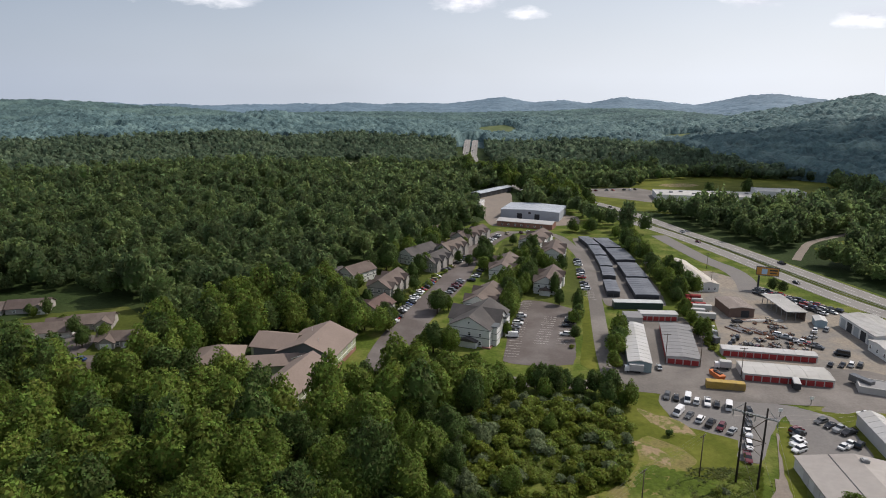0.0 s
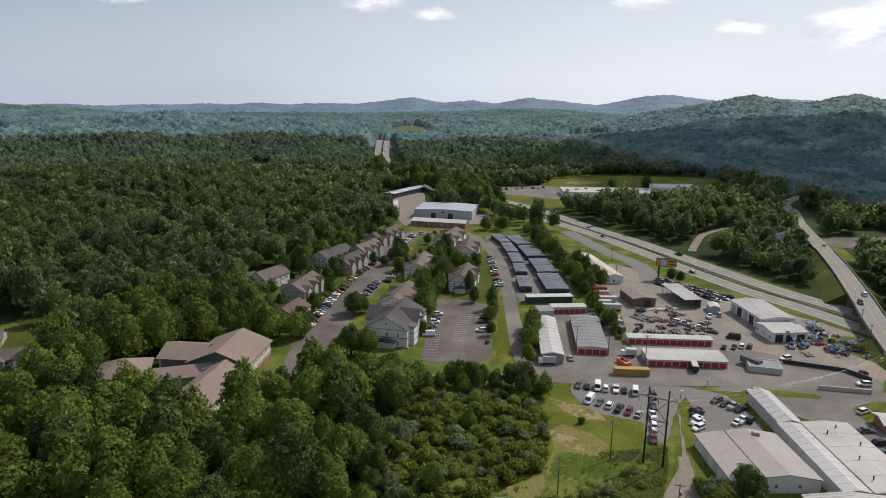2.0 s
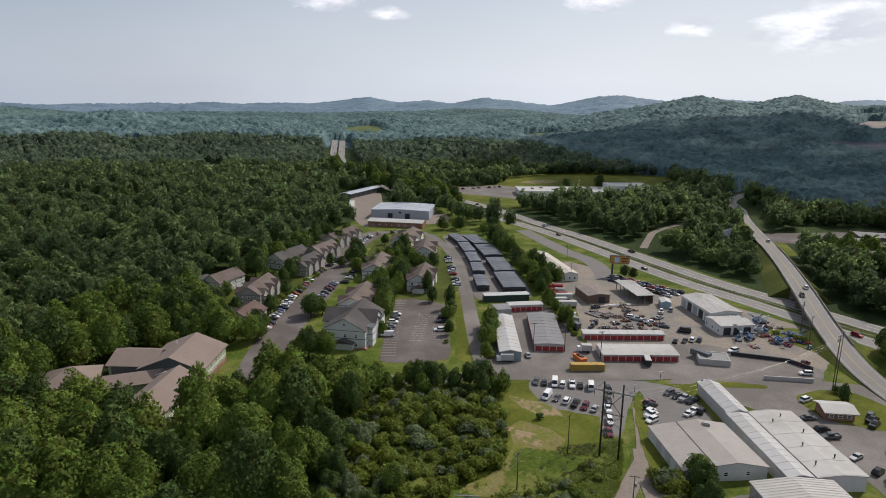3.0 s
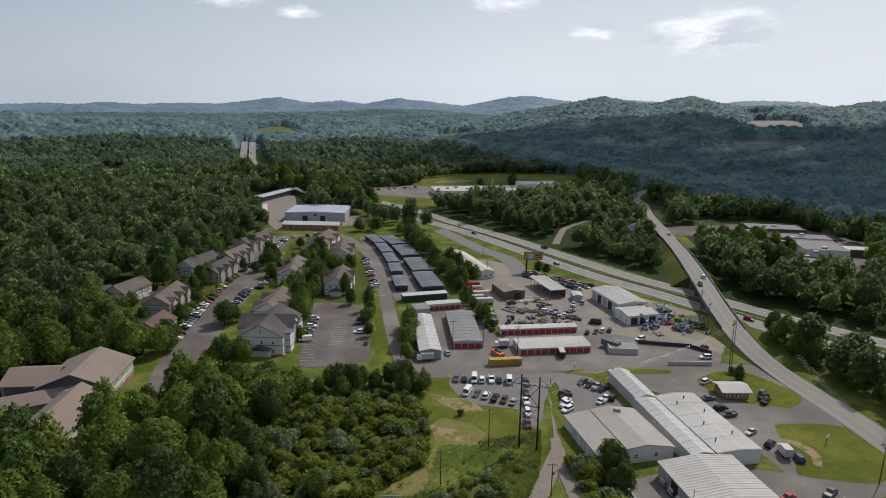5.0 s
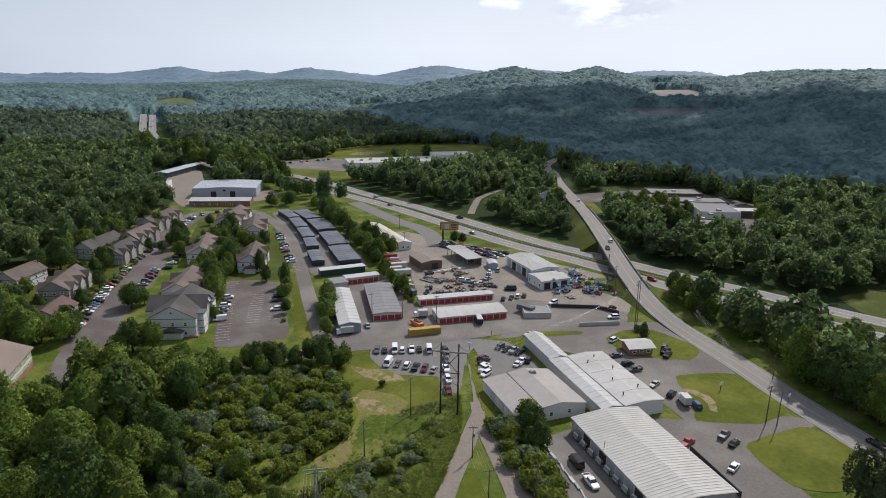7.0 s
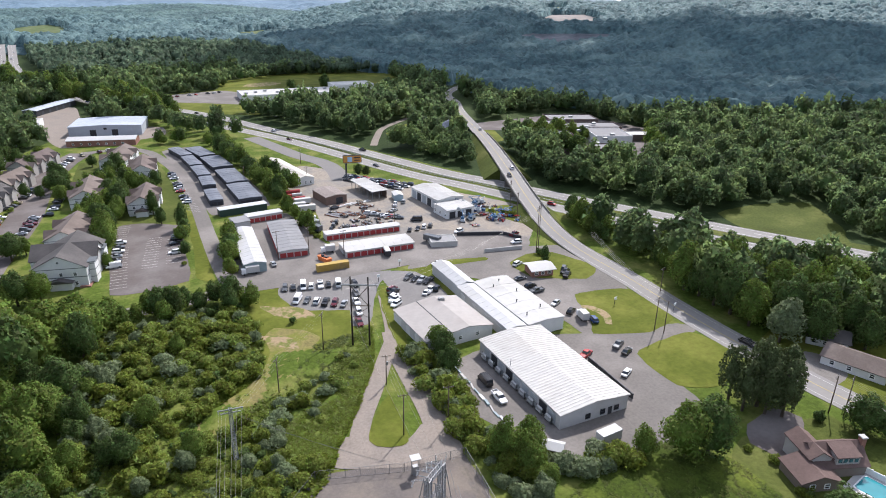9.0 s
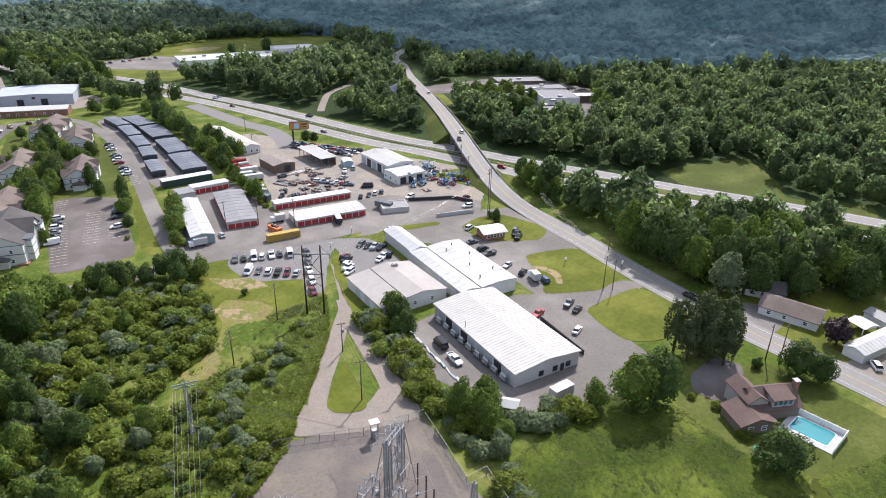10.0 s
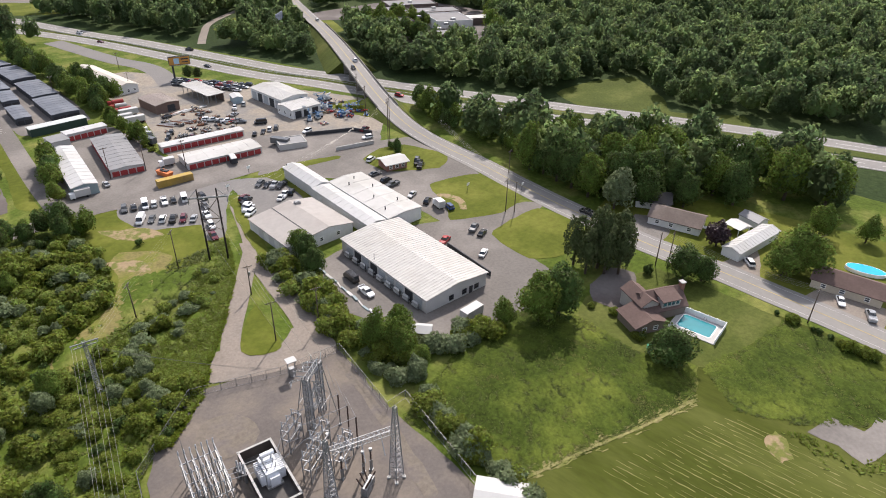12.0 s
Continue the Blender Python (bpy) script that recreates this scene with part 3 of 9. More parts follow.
def sheet(name, poly, mat, z, label, category="ground", soft=True):
    """A flat piece of the ground with its own surface; each lies at a height of its own."""
    poly = soft_outline(poly) if soft else poly
    xs, ys = [p[0] for p in poly], [p[1] for p in poly]
    box = (min(xs), max(xs), min(ys), max(ys))
    taken = [0.11, 0.12, 0.13, 0.14] + [w for (a, b, c, d), w in SHEETS if a < box[1] and b > box[0] and c < box[3] and d > box[2]]
    while any(abs(z - w) < 0.0038 for w in taken):
        z += 0.002
    SHEETS.append((box, z))
    b = bmesh.new()
    verts = [b.verts.new((x, y, z)) for x, y in poly]
    top = b.faces.new(verts)
    top.normal_update()
    if top.normal.z < 0:
        top.normal_flip()
    bmesh.ops.triangulate(b, faces=[top])
    me = bpy.data.meshes.new(name)
    b.to_mesh(me)
    b.free()
    me.materials.append(mat)
    return tagged(new(name, me), label, category, kind="structure")


def relief_sheet(name, poly, mat, z, label, category="meadow", cell=0.8, rise=0.35):
    """Ground with long uneven grass: a fine grid with humps."""
    r = np.random.RandomState(len(name))
    p = np.array(poly, float)
    xs, ys = np.arange(p[:, 0].min(), p[:, 0].max(), cell), np.arange(p[:, 1].min(), p[:, 1].max(), cell)
    gx, gy = np.meshgrid(xs, ys)
    gx = gx + r.uniform(-0.3, 0.3, gx.shape) * cell
    gy = gy + r.uniform(-0.3, 0.3, gy.shape) * cell
    h = r.rand(*gx.shape) ** 2 * rise + 0.25 * rise * (swell(gx, gy, 9, 21) + swell(gx, gy, 4, 22))
    h = h * np.clip(off_line(np.array(poly + poly[:1], float), gx, gy) / 3.0, 0, 1)
    n, m = gx.shape
    idx = np.arange(n * m).reshape(n, m)
    a, b, c, d = idx[:-1, :-1].ravel(), idx[:-1, 1:].ravel(), idx[1:, 1:].ravel(), idx[1:, :-1].ravel()
    keep = inside(poly, gx.ravel()[a], gy.ravel()[a])
    tris = np.vstack([np.stack([a, b, c], 1)[keep], np.stack([a, c, d], 1)[keep]])
    used, tris = np.unique(tris, return_inverse=True)
    v = np.stack([gx.ravel(), gy.ravel(), z + np.maximum(h.ravel(), -0.03)], 1)[used]
    return tagged(new(name, array_mesh(name, v, tris.reshape(-1, 3), mat, True)), label, category, kind="structure")


def draped(name, poly, mat, lift, label, cell=12.0):
    """A patch that follows the slope of the ground."""
    p = np.array(poly, float)
    xs, ys = np.arange(p[:, 0].min(), p[:, 0].max() + cell, cell), np.arange(p[:, 1].min(), p[:, 1].max() + cell, cell)
    gx, gy = np.meshgrid(xs, ys)
    n, m = gx.shape
    idx = np.arange(n * m).reshape(n, m)
    a, b, c, d = idx[:-1, :-1].ravel(), idx[:-1, 1:].ravel(), idx[1:, 1:].ravel(), idx[1:, :-1].ravel()
    v = np.stack([gx.ravel(), gy.ravel(), land(gx.ravel(), gy.ravel()) + lift], 1)
    return tagged(new(name, array_mesh(name, v, np.vstack([np.stack([a, b, c], 1), np.stack([a, c, d], 1)]), mat, True)), label, "field", kind="structure")


def ribbon(name, line, width, mat, z, label, shift=0.0, category="road", dash=None, parent=None):
    """A strip along a line of the plan, following the ground."""
    side = sideways(line)
    mid = line + side * shift
    s = Solid()
    lift = z + land(mid[:, 0], mid[:, 1])
    left, right = mid + side * width / 2, mid - side * width / 2
    for i in range(len(line) - 1):
        if dash and (i % dash):
            continue
        s.add([(*left[i], lift[i]), (*right[i], lift[i]), (*right[i + 1], lift[i + 1]), (*left[i + 1], lift[i + 1])], [(0, 1, 2, 3)])
    ob = new(name, s.mesh(name, mat))
    if parent:
        ob.parent = parent
        return ob
    return tagged(ob, label, category, kind="structure")


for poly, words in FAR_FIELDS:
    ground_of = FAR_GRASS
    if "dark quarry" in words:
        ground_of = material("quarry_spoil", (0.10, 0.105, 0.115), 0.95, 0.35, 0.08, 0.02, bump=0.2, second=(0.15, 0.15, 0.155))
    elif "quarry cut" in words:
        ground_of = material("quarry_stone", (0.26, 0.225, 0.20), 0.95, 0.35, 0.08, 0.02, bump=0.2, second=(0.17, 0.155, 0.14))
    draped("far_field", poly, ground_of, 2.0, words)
sheet("ground_core", [(-70, 60), (-10, 20), (60, -100), (240, -100), (250, 60), (232, 150), (226, 260), (190, 420), (130, 560), (60, 540), (-60, 330), (-70, 200)], SCRUB, 0.02, "scrubby green ground round the buildings")
verge = sheet("highway_verge", [tuple(p) for p in np.vstack([(HIGHWAY_FAR + sideways(HIGHWAY_FAR) * -12)[40:-2:3], (HIGHWAY_NEAR + sideways(HIGHWAY_NEAR) * 15)[-2:40:-3]])], GRASS, 0.06, "grassy verge and median of the highway", soft=False)
for label, line in (("far", HIGHWAY_FAR), ("near", HIGHWAY_NEAR)):
    road = ribbon("road", line, 11.0, ROADWAY, 0.12, "pale concrete carriageway of a divided highway")
    ribbon("lane_line", line, 0.35, PAINT_LINE, 0.15, "", 0.0, dash=2, parent=road)
    for off in (-4.1, 4.1):
        ribbon("edge_line", line, 0.3, PAINT_LINE, 0.15, "", off, parent=road)

# the main road climbs onto a bridge over the highway
BRIDGE_AT = np.array([(700, 650, 0), (520, 625, 0), (410, 556, 0), (373, 495, 0), (338, 440, 1.5), (276, 328, 4), (233, 257, 6), (208.4, 215, 4.8), (194.5, 185, 1.8), (187.4, 161.5, 0.3), (181, 127, 0), (177, 111, 0), (171.5, 84, 0), (167.5, 53, 0), (167, 32, 0), (165.5, 17, 0), (164, 2, 0), (157, -50, 0), (148, -120, 0)])
MAIN = spline(BRIDGE_AT, 6.0)


def make_main_road():
    line, z = MAIN[:, :2], MAIN[:, 2]
    side = sideways(line)
    z = z + np.where(np.hypot(*line.T) > 560, land(*line.T), 0)
    road = tagged(new("main_road"), "two-lane asphalt road crossing the highway on a bridge", "road", kind="structure")

    wide = 4.8 + 0.6 * (1 - smoothstep(135, 165, line[:, 1]))

    def strip(name, a, b, lift, mat, thick=0.0, step=1, lo=0, hi=None, full=False):
        s = Solid()
        hi = len(line) - 1 if hi is None else hi
        for i in range(lo, hi):
            if step > 1 and i % step:
                continue
            p = [(*(line[k] + side[k] * o * (wide[k] if full else 1)), z[k] + lift) for k, o in ((i, a), (i, b), (i + 1, b), (i + 1, a))]
            if thick:
                s.add(p + [(x, y, w - thick) for x, y, w in p], [(0, 1, 2, 3), (7, 6, 5, 4), (0, 4, 5, 1), (1, 5, 6, 2), (2, 6, 7, 3), (3, 7, 4, 0)])
            else:
                s.add(p, [(0, 1, 2, 3)])
        return part(name, s, mat, road)

    strip("roadway", 1, -1, 0.14, ROADWAY, 0.5, full=True)
    strip("centre_line", 0.16, -0.16, 0.17, material("yellow_line", (0.36, 0.29, 0.12), 0.8), step=1)
    strip("edge_line", 3.82, 3.70, 0.17, PAINT_LINE)
    strip("edge_line", -3.70, -3.82, 0.17, PAINT_LINE)
    over = [i for i in range(len(line)) if 2.5 < z[i] and math.hypot(*line[i]) < 460]
    lo, hi = over[0], over[-1]
    for s0 in (4.8, -5.1):
        strip("parapet", s0 + 0.3, s0, 0.95, material("weathered_concrete", (0.17, 0.155, 0.14), 0.9, 0.25, 1.0, 0.1, bump=0.1, second=(0.22, 0.20, 0.18)), 0.9, lo=lo, hi=hi)
    # earth ramps at both ends and the open span between
    spans = [i for i in over if min(off_line(HIGHWAY_FAR, *line[i:i + 1].T)[0], off_line(HIGHWAY_NEAR, *line[i:i + 1].T)[0]) < 12]
    ramp = Solid()
    for i in range(len(line) - 1):
        if z[i] < 0.2 or math.hypot(*line[i]) > 460 or (spans[0] <= i <= spans[-1]):
            continue
        p = []
        for k in (i, i + 1):
            spread = 5.2 + 1.5 * z[k]
            p += [(*(line[k] + side[k] * spread), -0.2), (*(line[k] + side[k] * 5.2), z[k]), (*(line[k] - side[k] * 5.2), z[k]), (*(line[k] - side[k] * spread), -0.2)]
        ramp.add(p, [(0, 1, 5, 4), (2, 3, 7, 6), (0, 3, 2, 1), (4, 5, 6, 7)])
    part("embankment", ramp, GRASS, road, "grassy earth embankment")
    for f in (0.0, 0.33, 0.66, 1.0):
        i = int(spans[0] + f * (spans[-1] - spans[0]))
        rz = math.degrees(math.atan2(side[i][1], side[i][0]))
        part("bridge_pier", Solid().box(*line[i], -0.1, 9.0, 1.0, z[i] - 0.3, rz), MATS["weathered_concrete"], road, "grey concrete bridge pier")
    part("bridge_girder", Solid().add(*deck_girders(line, side, z, spans)), MATS["weathered_concrete"], road)


def deck_girders(line, side, z, spans):
    verts, faces = [], []
    for off in (-3.9, 0.0, 3.9):
        for i in range(spans[0] - 1, spans[-1] + 1):
            n = len(verts)
            for k in (i, i + 1):
                for o, h in ((off - 0.4, -0.35), (off + 0.4, -0.35), (off + 0.4, -1.4), (off - 0.4, -1.4)):
                    verts.append((*(line[k] + side[k] * o), z[k] + h))
            faces += [tuple(n + q for q in f) for f in ((0, 1, 2, 3), (7, 6, 5, 4), (0, 4, 5, 1), (1, 5, 6, 2), (2, 6, 7, 3), (3, 7, 4, 0))]
    return verts, faces


make_main_road()
ribbon("road", LOCAL_ROAD, 7.5, ASPHALT, 0.13, "grey local road past the storage units")
ribbon("road", APARTMENT_LANE, 15.0, DARK_ASPHALT, 0.11, "asphalt drive and parking bays between the apartments")
ribbon("road", GARAGE_LANE, 6.5, ASPHALT, 0.12, "grey service lane beside the garages")
sheet("pavement_yard", [(106, 226), (118, 262), (122, 300), (128, 345), (150, 345), (166, 312), (190, 262), (206, 222), (196, 196), (172, 176), (140, 185), (106, 192)], YARD, 0.08, "dusty gravel salvage yard", "yard")
sheet("pavement_storage", [(60, 196), (66, 226), (78, 270), (88, 272), (106, 268), (104, 226), (108, 192)], ASPHALT, 0.09, "grey asphalt court of the storage units", "yard")
sheet("pavement_forecourt", [(104, 190), (140, 183), (172, 174), (179, 183), (166, 197), (152, 212), (138, 214), (104, 217)], ASPHALT, 0.115, "grey asphalt forecourt of the storage units", "yard")
ribbon("road", spline([(151, 440), (154, 402), (157, 371), (162, 350), (161, 330), (154, 306)], 4.0), 11.0, LOT_GRAVEL, 0.13, "grey gravel frontage road beside the highway")
sheet("pavement_garage", [(76, 284), (84, 350), (88, 428), (112, 428), (112, 340), (104, 284)], ASPHALT, 0.085, "grey asphalt court of the garages", "yard")
sheet("pavement_apartments", [(22, 219), (38, 291), (60, 278), (53.5, 244), (47, 216)], DARK_ASPHALT, 0.10, "dark asphalt apartment car park", "car park")
sheet("pavement_lot", [(72.7, 194.4), (82.4, 195.2), (94, 190), (104, 187), (112, 184), (103, 177), (94.5, 166.4), (88, 156), (84.5, 152), (79.6, 153.9), (84, 164), (78, 167.5), (73.3, 171), (69.3, 177.3), (69.2, 188)], LOT_GRAVEL, 0.10, "grey gravel car park", "car park")
sheet("pavement_shop", [(118, 182), (131, 186), (180, 170), (186, 148), (172, 120), (168, 104), (140, 100), (136, 108), (141, 150)], ASPHALT, 0.095, "worn asphalt car park by the white building", "car park")
sheet("pavement_warehouse", [(83, 100), (96, 120), (122, 118), (140, 108), (166, 98), (168, 92), (142, 88), (134, 66), (118, 62), (92, 70)], ASPHALT, 0.095, "worn asphalt yard round the big warehouse", "yard")
sheet("lawn", [(60, 196), (64, 178), (62, 160), (70, 150), (80, 160), (68, 168), (65, 189)], LAWN, 0.07, "mown green strip", "lawn")
sheet("lawn_2", [(50, 146), (50, 169), (60, 196.5), (72, 194), (69.5, 188), (69.6, 177), (73.6, 171), (84, 164), (79.8, 153.5), (84, 149), (80, 144), (68, 138)], LAWN, 0.075, "bright green grass slope beside the gravel car park", "lawn")
sheet("lawn_3", [(101.2, 174.5), (104, 172.5), (96.2, 157), (93.4, 148.6), (88.7, 136), (84.6, 134), (90.4, 152), (96.4, 165.5)], LAWN, 0.2, "green strip along the gravel track", "lawn")
sheet("clay_scar", [(150.5, 124), (153, 121), (153.6, 116.5), (151.6, 112), (148.2, 109.2), (147, 110.6), (149.4, 113.2), (150.6, 117), (150, 120.5), (148.8, 122.6)], DIRT, 0.16, "bare tan clay arc worn into the lawn", "ground")
sheet("lawn_4", [(154, 131), (166, 128), (174, 123), (169, 101), (154, 99), (139, 108), (146, 116)], LAWN, 0.12, "mown lawn by the main road", "lawn")
sheet("lawn_5", [(140, 93), (152, 94), (165, 92), (166, 78), (147, 69), (136, 76)], LAWN, 0.12, "mown lawn beside the warehouse yard", "lawn")
sheet("lawn_6", [(154, 165), (166, 168), (176, 164), (180, 144), (168, 138), (152, 150)], LAWN, 0.12, "grass island with a small diner", "lawn")
sheet("lawn_7", [(120, 177), (131, 182), (150, 175), (148, 172), (131, 177)], LAWN, 0.115, "grass strip beside the local road", "lawn")
sheet("lawn_8", [(111.6, 182.5), (125.7, 179.5), (124, 168), (121, 154.6), (117.5, 156), (120.5, 168), (119.2, 178)], LAWN, 0.105, "grass strip beside the white shed", "lawn")
sheet("lawn_9", [(184, 222), (202, 222), (214, 200), (203, 186), (190, 196)], LAWN, 0.10, "mown grass below the bridge", "lawn")
sheet("lawn_10", [(50, 216), (58, 250), (66, 296), (70, 296), (62, 250), (55, 212)], LAWN, 0.105, "grass strip beside the service lane", "lawn")
sheet("lawn_11", [(24, 330), (40, 292), (66, 284), (74, 330), (78, 420), (40, 420)], GRASS, 0.05, "lawn between the apartment houses", "lawn")
sheet("lawn_12", [(-46, 240), (-30, 250), (-16, 300), (8, 400), (-6, 430), (-40, 330)], GRASS, 0.05, "lawn behind the apartment houses", "lawn")
sheet("lawn_13", [(165, 70), (172, 76), (200, 78), (215, 30), (220, -50), (160, -60)], LAWN, 0.06, "garden lawns of the roadside houses", "lawn")
sheet("lawn_14", [(118, 49), (130, 54), (156, 46), (155, 12), (140, 14), (124, 19), (117, 33)], GRASS, 0.07, "garden lawn round the brick house", "lawn")
relief_sheet("meadow", [(66, 60), (84, 64), (100, 68), (116, 62), (121, 50), (118, 34), (123, 21), (111.5, 17), (70, 33)], MEADOW, 0.09, "long unmown meadow grass")
sheet("meadow_2", [(69, 34), (111.5, 18), (124, 21), (156, 13), (150, -90), (60, -90), (60, 10)], MOWN_HAY, 0.055, "cut hay field", "meadow")
relief_sheet("meadow_3", [(123, 20), (140, 13.5), (155, 11), (152, -30), (128, -13), (119, -2), (114, 9)], MEADOW, 0.10, "rough meadow beside the main road")
sheet("dirt_pad", [(108.6, 1.6), (110.4, 2.6), (112.2, 1.8), (113.8, 1.4), (113.2, -0.6), (112, -1.8), (110.6, -2.0), (109.2, -3.6), (107.8, -2.6), (106.2, -1.9), (107.4, 0.2)], DIRT, 0.09, "bare stony earth", "ground")
sheet("pavement_pad", [(118, -3.7), (125.6, -6.2), (126, -12.4), (136, -14.6), (137, -22), (124.6, -17.5), (116.6, -14.2), (118.4, -9)], ASPHALT, 0.12, "concrete pad in the field", "pavement")
sheet("dirt_scar", [(60.6, 183.4), (63, 181), (65.2, 178.6), (68, 177.6), (70.2, 176), (72, 173), (73, 170), (73, 166.4), (70, 167), (66.8, 168), (64.4, 170.6), (62.4, 173.6), (61, 178)], DIRT, 0.10, "bare clay patch in the grass", "ground")
sheet("dirt_scar_2", [(51.6, 164.6), (54.6, 163.2), (58, 161.2), (60.4, 158.6), (61.6, 155.6), (60.4, 150.4), (58, 152.2), (55.8, 154.4), (53.6, 158.4), (52, 161)], DIRT, 0.10, "bare clay patch in the grass", "ground")
TRACK_LAND = [(23, 129), (33, 136), (45.5, 142.5), (52, 152), (55, 163), (59, 166), (66, 160), (68.5, 153), (60.5, 145.5), (50, 135), (38, 129), (28, 124)]
sheet("dirt_track", TRACK_LAND, material("dry_trodden_grass", (0.185, 0.160, 0.062), 0.95, 0.45, 1.2, 0.2, bump=0.4, second=(0.115, 0.122, 0.026), spec=0.08), 0.09, "worn grassy track under the power line", "ground")
ribbon("mown_strip", spline([(64, 36.5), (70, 33.4), (84, 28), (98, 22), (111.5, 17.4)], 3.0), 0.55, material("dry_hay", (0.25, 0.225, 0.095), 0.95, 0.45, 1.2, 0.3, bump=0.5, second=(0.11, 0.125, 0.03), spec=0.08), 0.16, "pale strip of dry cut hay along the meadow", category="hay")


def hay_rows():
    """Thin lines of dry cut grass left by the mower, lying across the hay field."""
    r = random.Random(9)
    rows = Solid()
    for k in range(25):
        u = k / 24
        ax, ay = 82 + 30 * u, 24.5 - 14.5 * u
        line = [(ax + 0.05 * i + r.uniform(-0.16, 0.16), ay - 1.7 * i + r.uniform(-0.3, 0.3)) for i in range(18)]
        for (x0, y0), (x1, y1) in zip(line[:-1], line[1:]):
            if r.random() < 0.7:
                w = r.uniform(0.03, 0.11)
                rows.add([(x0 - w, y0, 0.07), (x0 + w, y0, 0.07), (x1 + w, y1, 0.07), (x1 - w, y1, 0.07), (x0, y0, 0.1), (x1, y1, 0.1)], [(0, 4, 5, 3), (4, 1, 2, 5), (0, 1, 4), (3, 5, 2)])
    for k in range(260):
        # loose swaths beside the pale strip
        u = r.random()
        x0, y0 = 64 + 47.5 * u + r.gauss(0, 0.3), 36.3 - 19 * u + r.gauss(0, 0.85)
        x1, y1, w = x0 + r.uniform(0.6, 2.2), y0 - r.uniform(0.2, 0.9), r.uniform(0.06, 0.2)
        rows.add([(x0, y0 - w, 0.1), (x0, y0 + w, 0.1), (x1, y1 + w, 0.1), (x1, y1 - w, 0.1), (x0, y0, 0.15), (x1, y1, 0.15)], [(0, 4, 5, 3), (4, 1, 2, 5), (0, 1, 4), (3, 5, 2)])
    single("hay_rows", rows, MATS["dry_hay"], "thin pale lines of cut hay in the field", "hay", kind="stuff")


hay_rows()
sheet("pavement_lot", [(104, 174.5), (106, 181), (112, 183.4), (118.8, 178), (120, 168), (117.4, 156), (110, 149), (104, 151), (97.5, 157)], LOT_GRAVEL, 0.14, "grey gravel car park beside the white shed", "car park")
ribbon("track", spline([(99, 167), (94, 156), (87, 142), (79, 132.5), (68, 120), (59, 110), (52, 100)], 2.0), 4.6, GRAVEL, 0.158, "gravel track forking to the substation", category="track")
ribbon("track", spline([(88, 144), (83, 132), (79, 118), (75, 104), (70.4, 92)], 2.0), 6.4, GRAVEL, 0.166, "gravel track along the overgrown strip", category="track")
sheet("pavement_turning", [(46, 99), (53, 107), (58, 103), (64, 98), (70, 101), (76, 98), (72, 87), (58, 91)], GRAVEL, 0.172, "gravel turning place at the substation gate", "track")
sheet("lawn_15", [(70.6, 116.5), (67, 114), (62.6, 110.4), (58.4, 105.6), (56.8, 102.6), (57.2, 100.2), (59.4, 98), (62, 97), (63.4, 97), (65, 98.6), (66.4, 103), (68, 109), (69.8, 114.6)], LAWN, 0.26, "grass triangle between the gravel tracks", "lawn")
sheet("pavement_rut", [(55, 44), (58, 52), (62, 62), (66, 74), (68.5, 84), (70, 83), (67.4, 72), (64, 60), (60.4, 50), (57.4, 43)], material("tan_gravel_rut", (0.158, 0.134, 0.108), 0.95, 0.3, 1.2, 0.25, bump=0.2, second=(0.124, 0.107, 0.096)), 0.15, "pale wheel tracks worn into the gravel", "track")
sheet("pavement_stain", [(33, 84), (36, 88), (40, 90), (44, 88), (46, 84), (45, 79), (41, 77), (37, 78), (34, 80)], MATS["tan_gravel_rut"], 0.15, "tan stained patch of gravel", "ground")
sheet("pavement_substation", [(24, 84), (32, 92), (41, 99), (56, 94), (72, 87), (67, 65), (63, 38), (46, 20), (10, 44)], PAD, 0.11, "grey gravel pad of the substation", "pavement")
sheet("school_lawn", [(118, 642), (140, 676), (204, 690), (232, 755), (330, 790), (452, 742), (402, 622), (312, 545), (240, 545), (192, 525), (146, 556)], LAWN, 0.1, "wide school lawn", "lawn")
sheet("pavement_school", [(130, 640), (146, 672), (206, 680), (222, 640), (196, 585), (176, 600)], ASPHALT, 0.14, "school car park", "car park")
sheet("ramp_field", [(232, 366), (240, 403), (289, 437), (284, 417), (252, 380)], LAWN, 0.1, "grass slope beside a gravel drive", "lawn")
sheet("dirt_infield", [(236, 700), (248, 716), (272, 720), (284, 708), (270, 694), (248, 690)], DIRT, 0.16, "tan infield of a ball field", "ground")
ribbon("road", spline([(212, 372), (230, 398), (252, 424), (305, 458)]), 5.0, GRAVEL, 0.14, "gravel drive into the woods")
sheet("verge_lawn", [(284, 340), (300, 338), (318, 372), (322, 395), (306, 380)], LAWN, 0.1, "grass verge by the mall entrance", "lawn")
sheet("pavement_mall", [(306, 380), (322, 400), (345, 400), (420, 390), (425, 300), (340, 236), (300, 245), (300, 262), (330, 300), (330, 360)], DARK_ASPHALT, 0.11, "asphalt round the shopping building", "car park")
sheet("clearing", [(268, 132), (280, 156), (307, 154), (335, 140), (310, 112), (292, 100), (310, 72), (294, 66), (278, 104)], GRASS, 0.09, "grassy power line clearing", "ground")
sheet("pavement_works", [(36, 470), (30, 560), (40, 640), (66, 640), (62, 560), (84, 530), (108, 510), (100, 476)], GRAVEL, 0.1, "pale yard round the steel works building", "yard")
sheet("pavement_houses", [(-214, 246), (-196, 240), (-172, 228), (-158, 221), (-140, 216), (-118, 214), (-104, 216), (-104, 224), (-122, 221), (-142, 222), (-158, 228), (-176, 238), (-214, 256)], DARK_ASPHALT, 0.12, "dark residential street", "road")
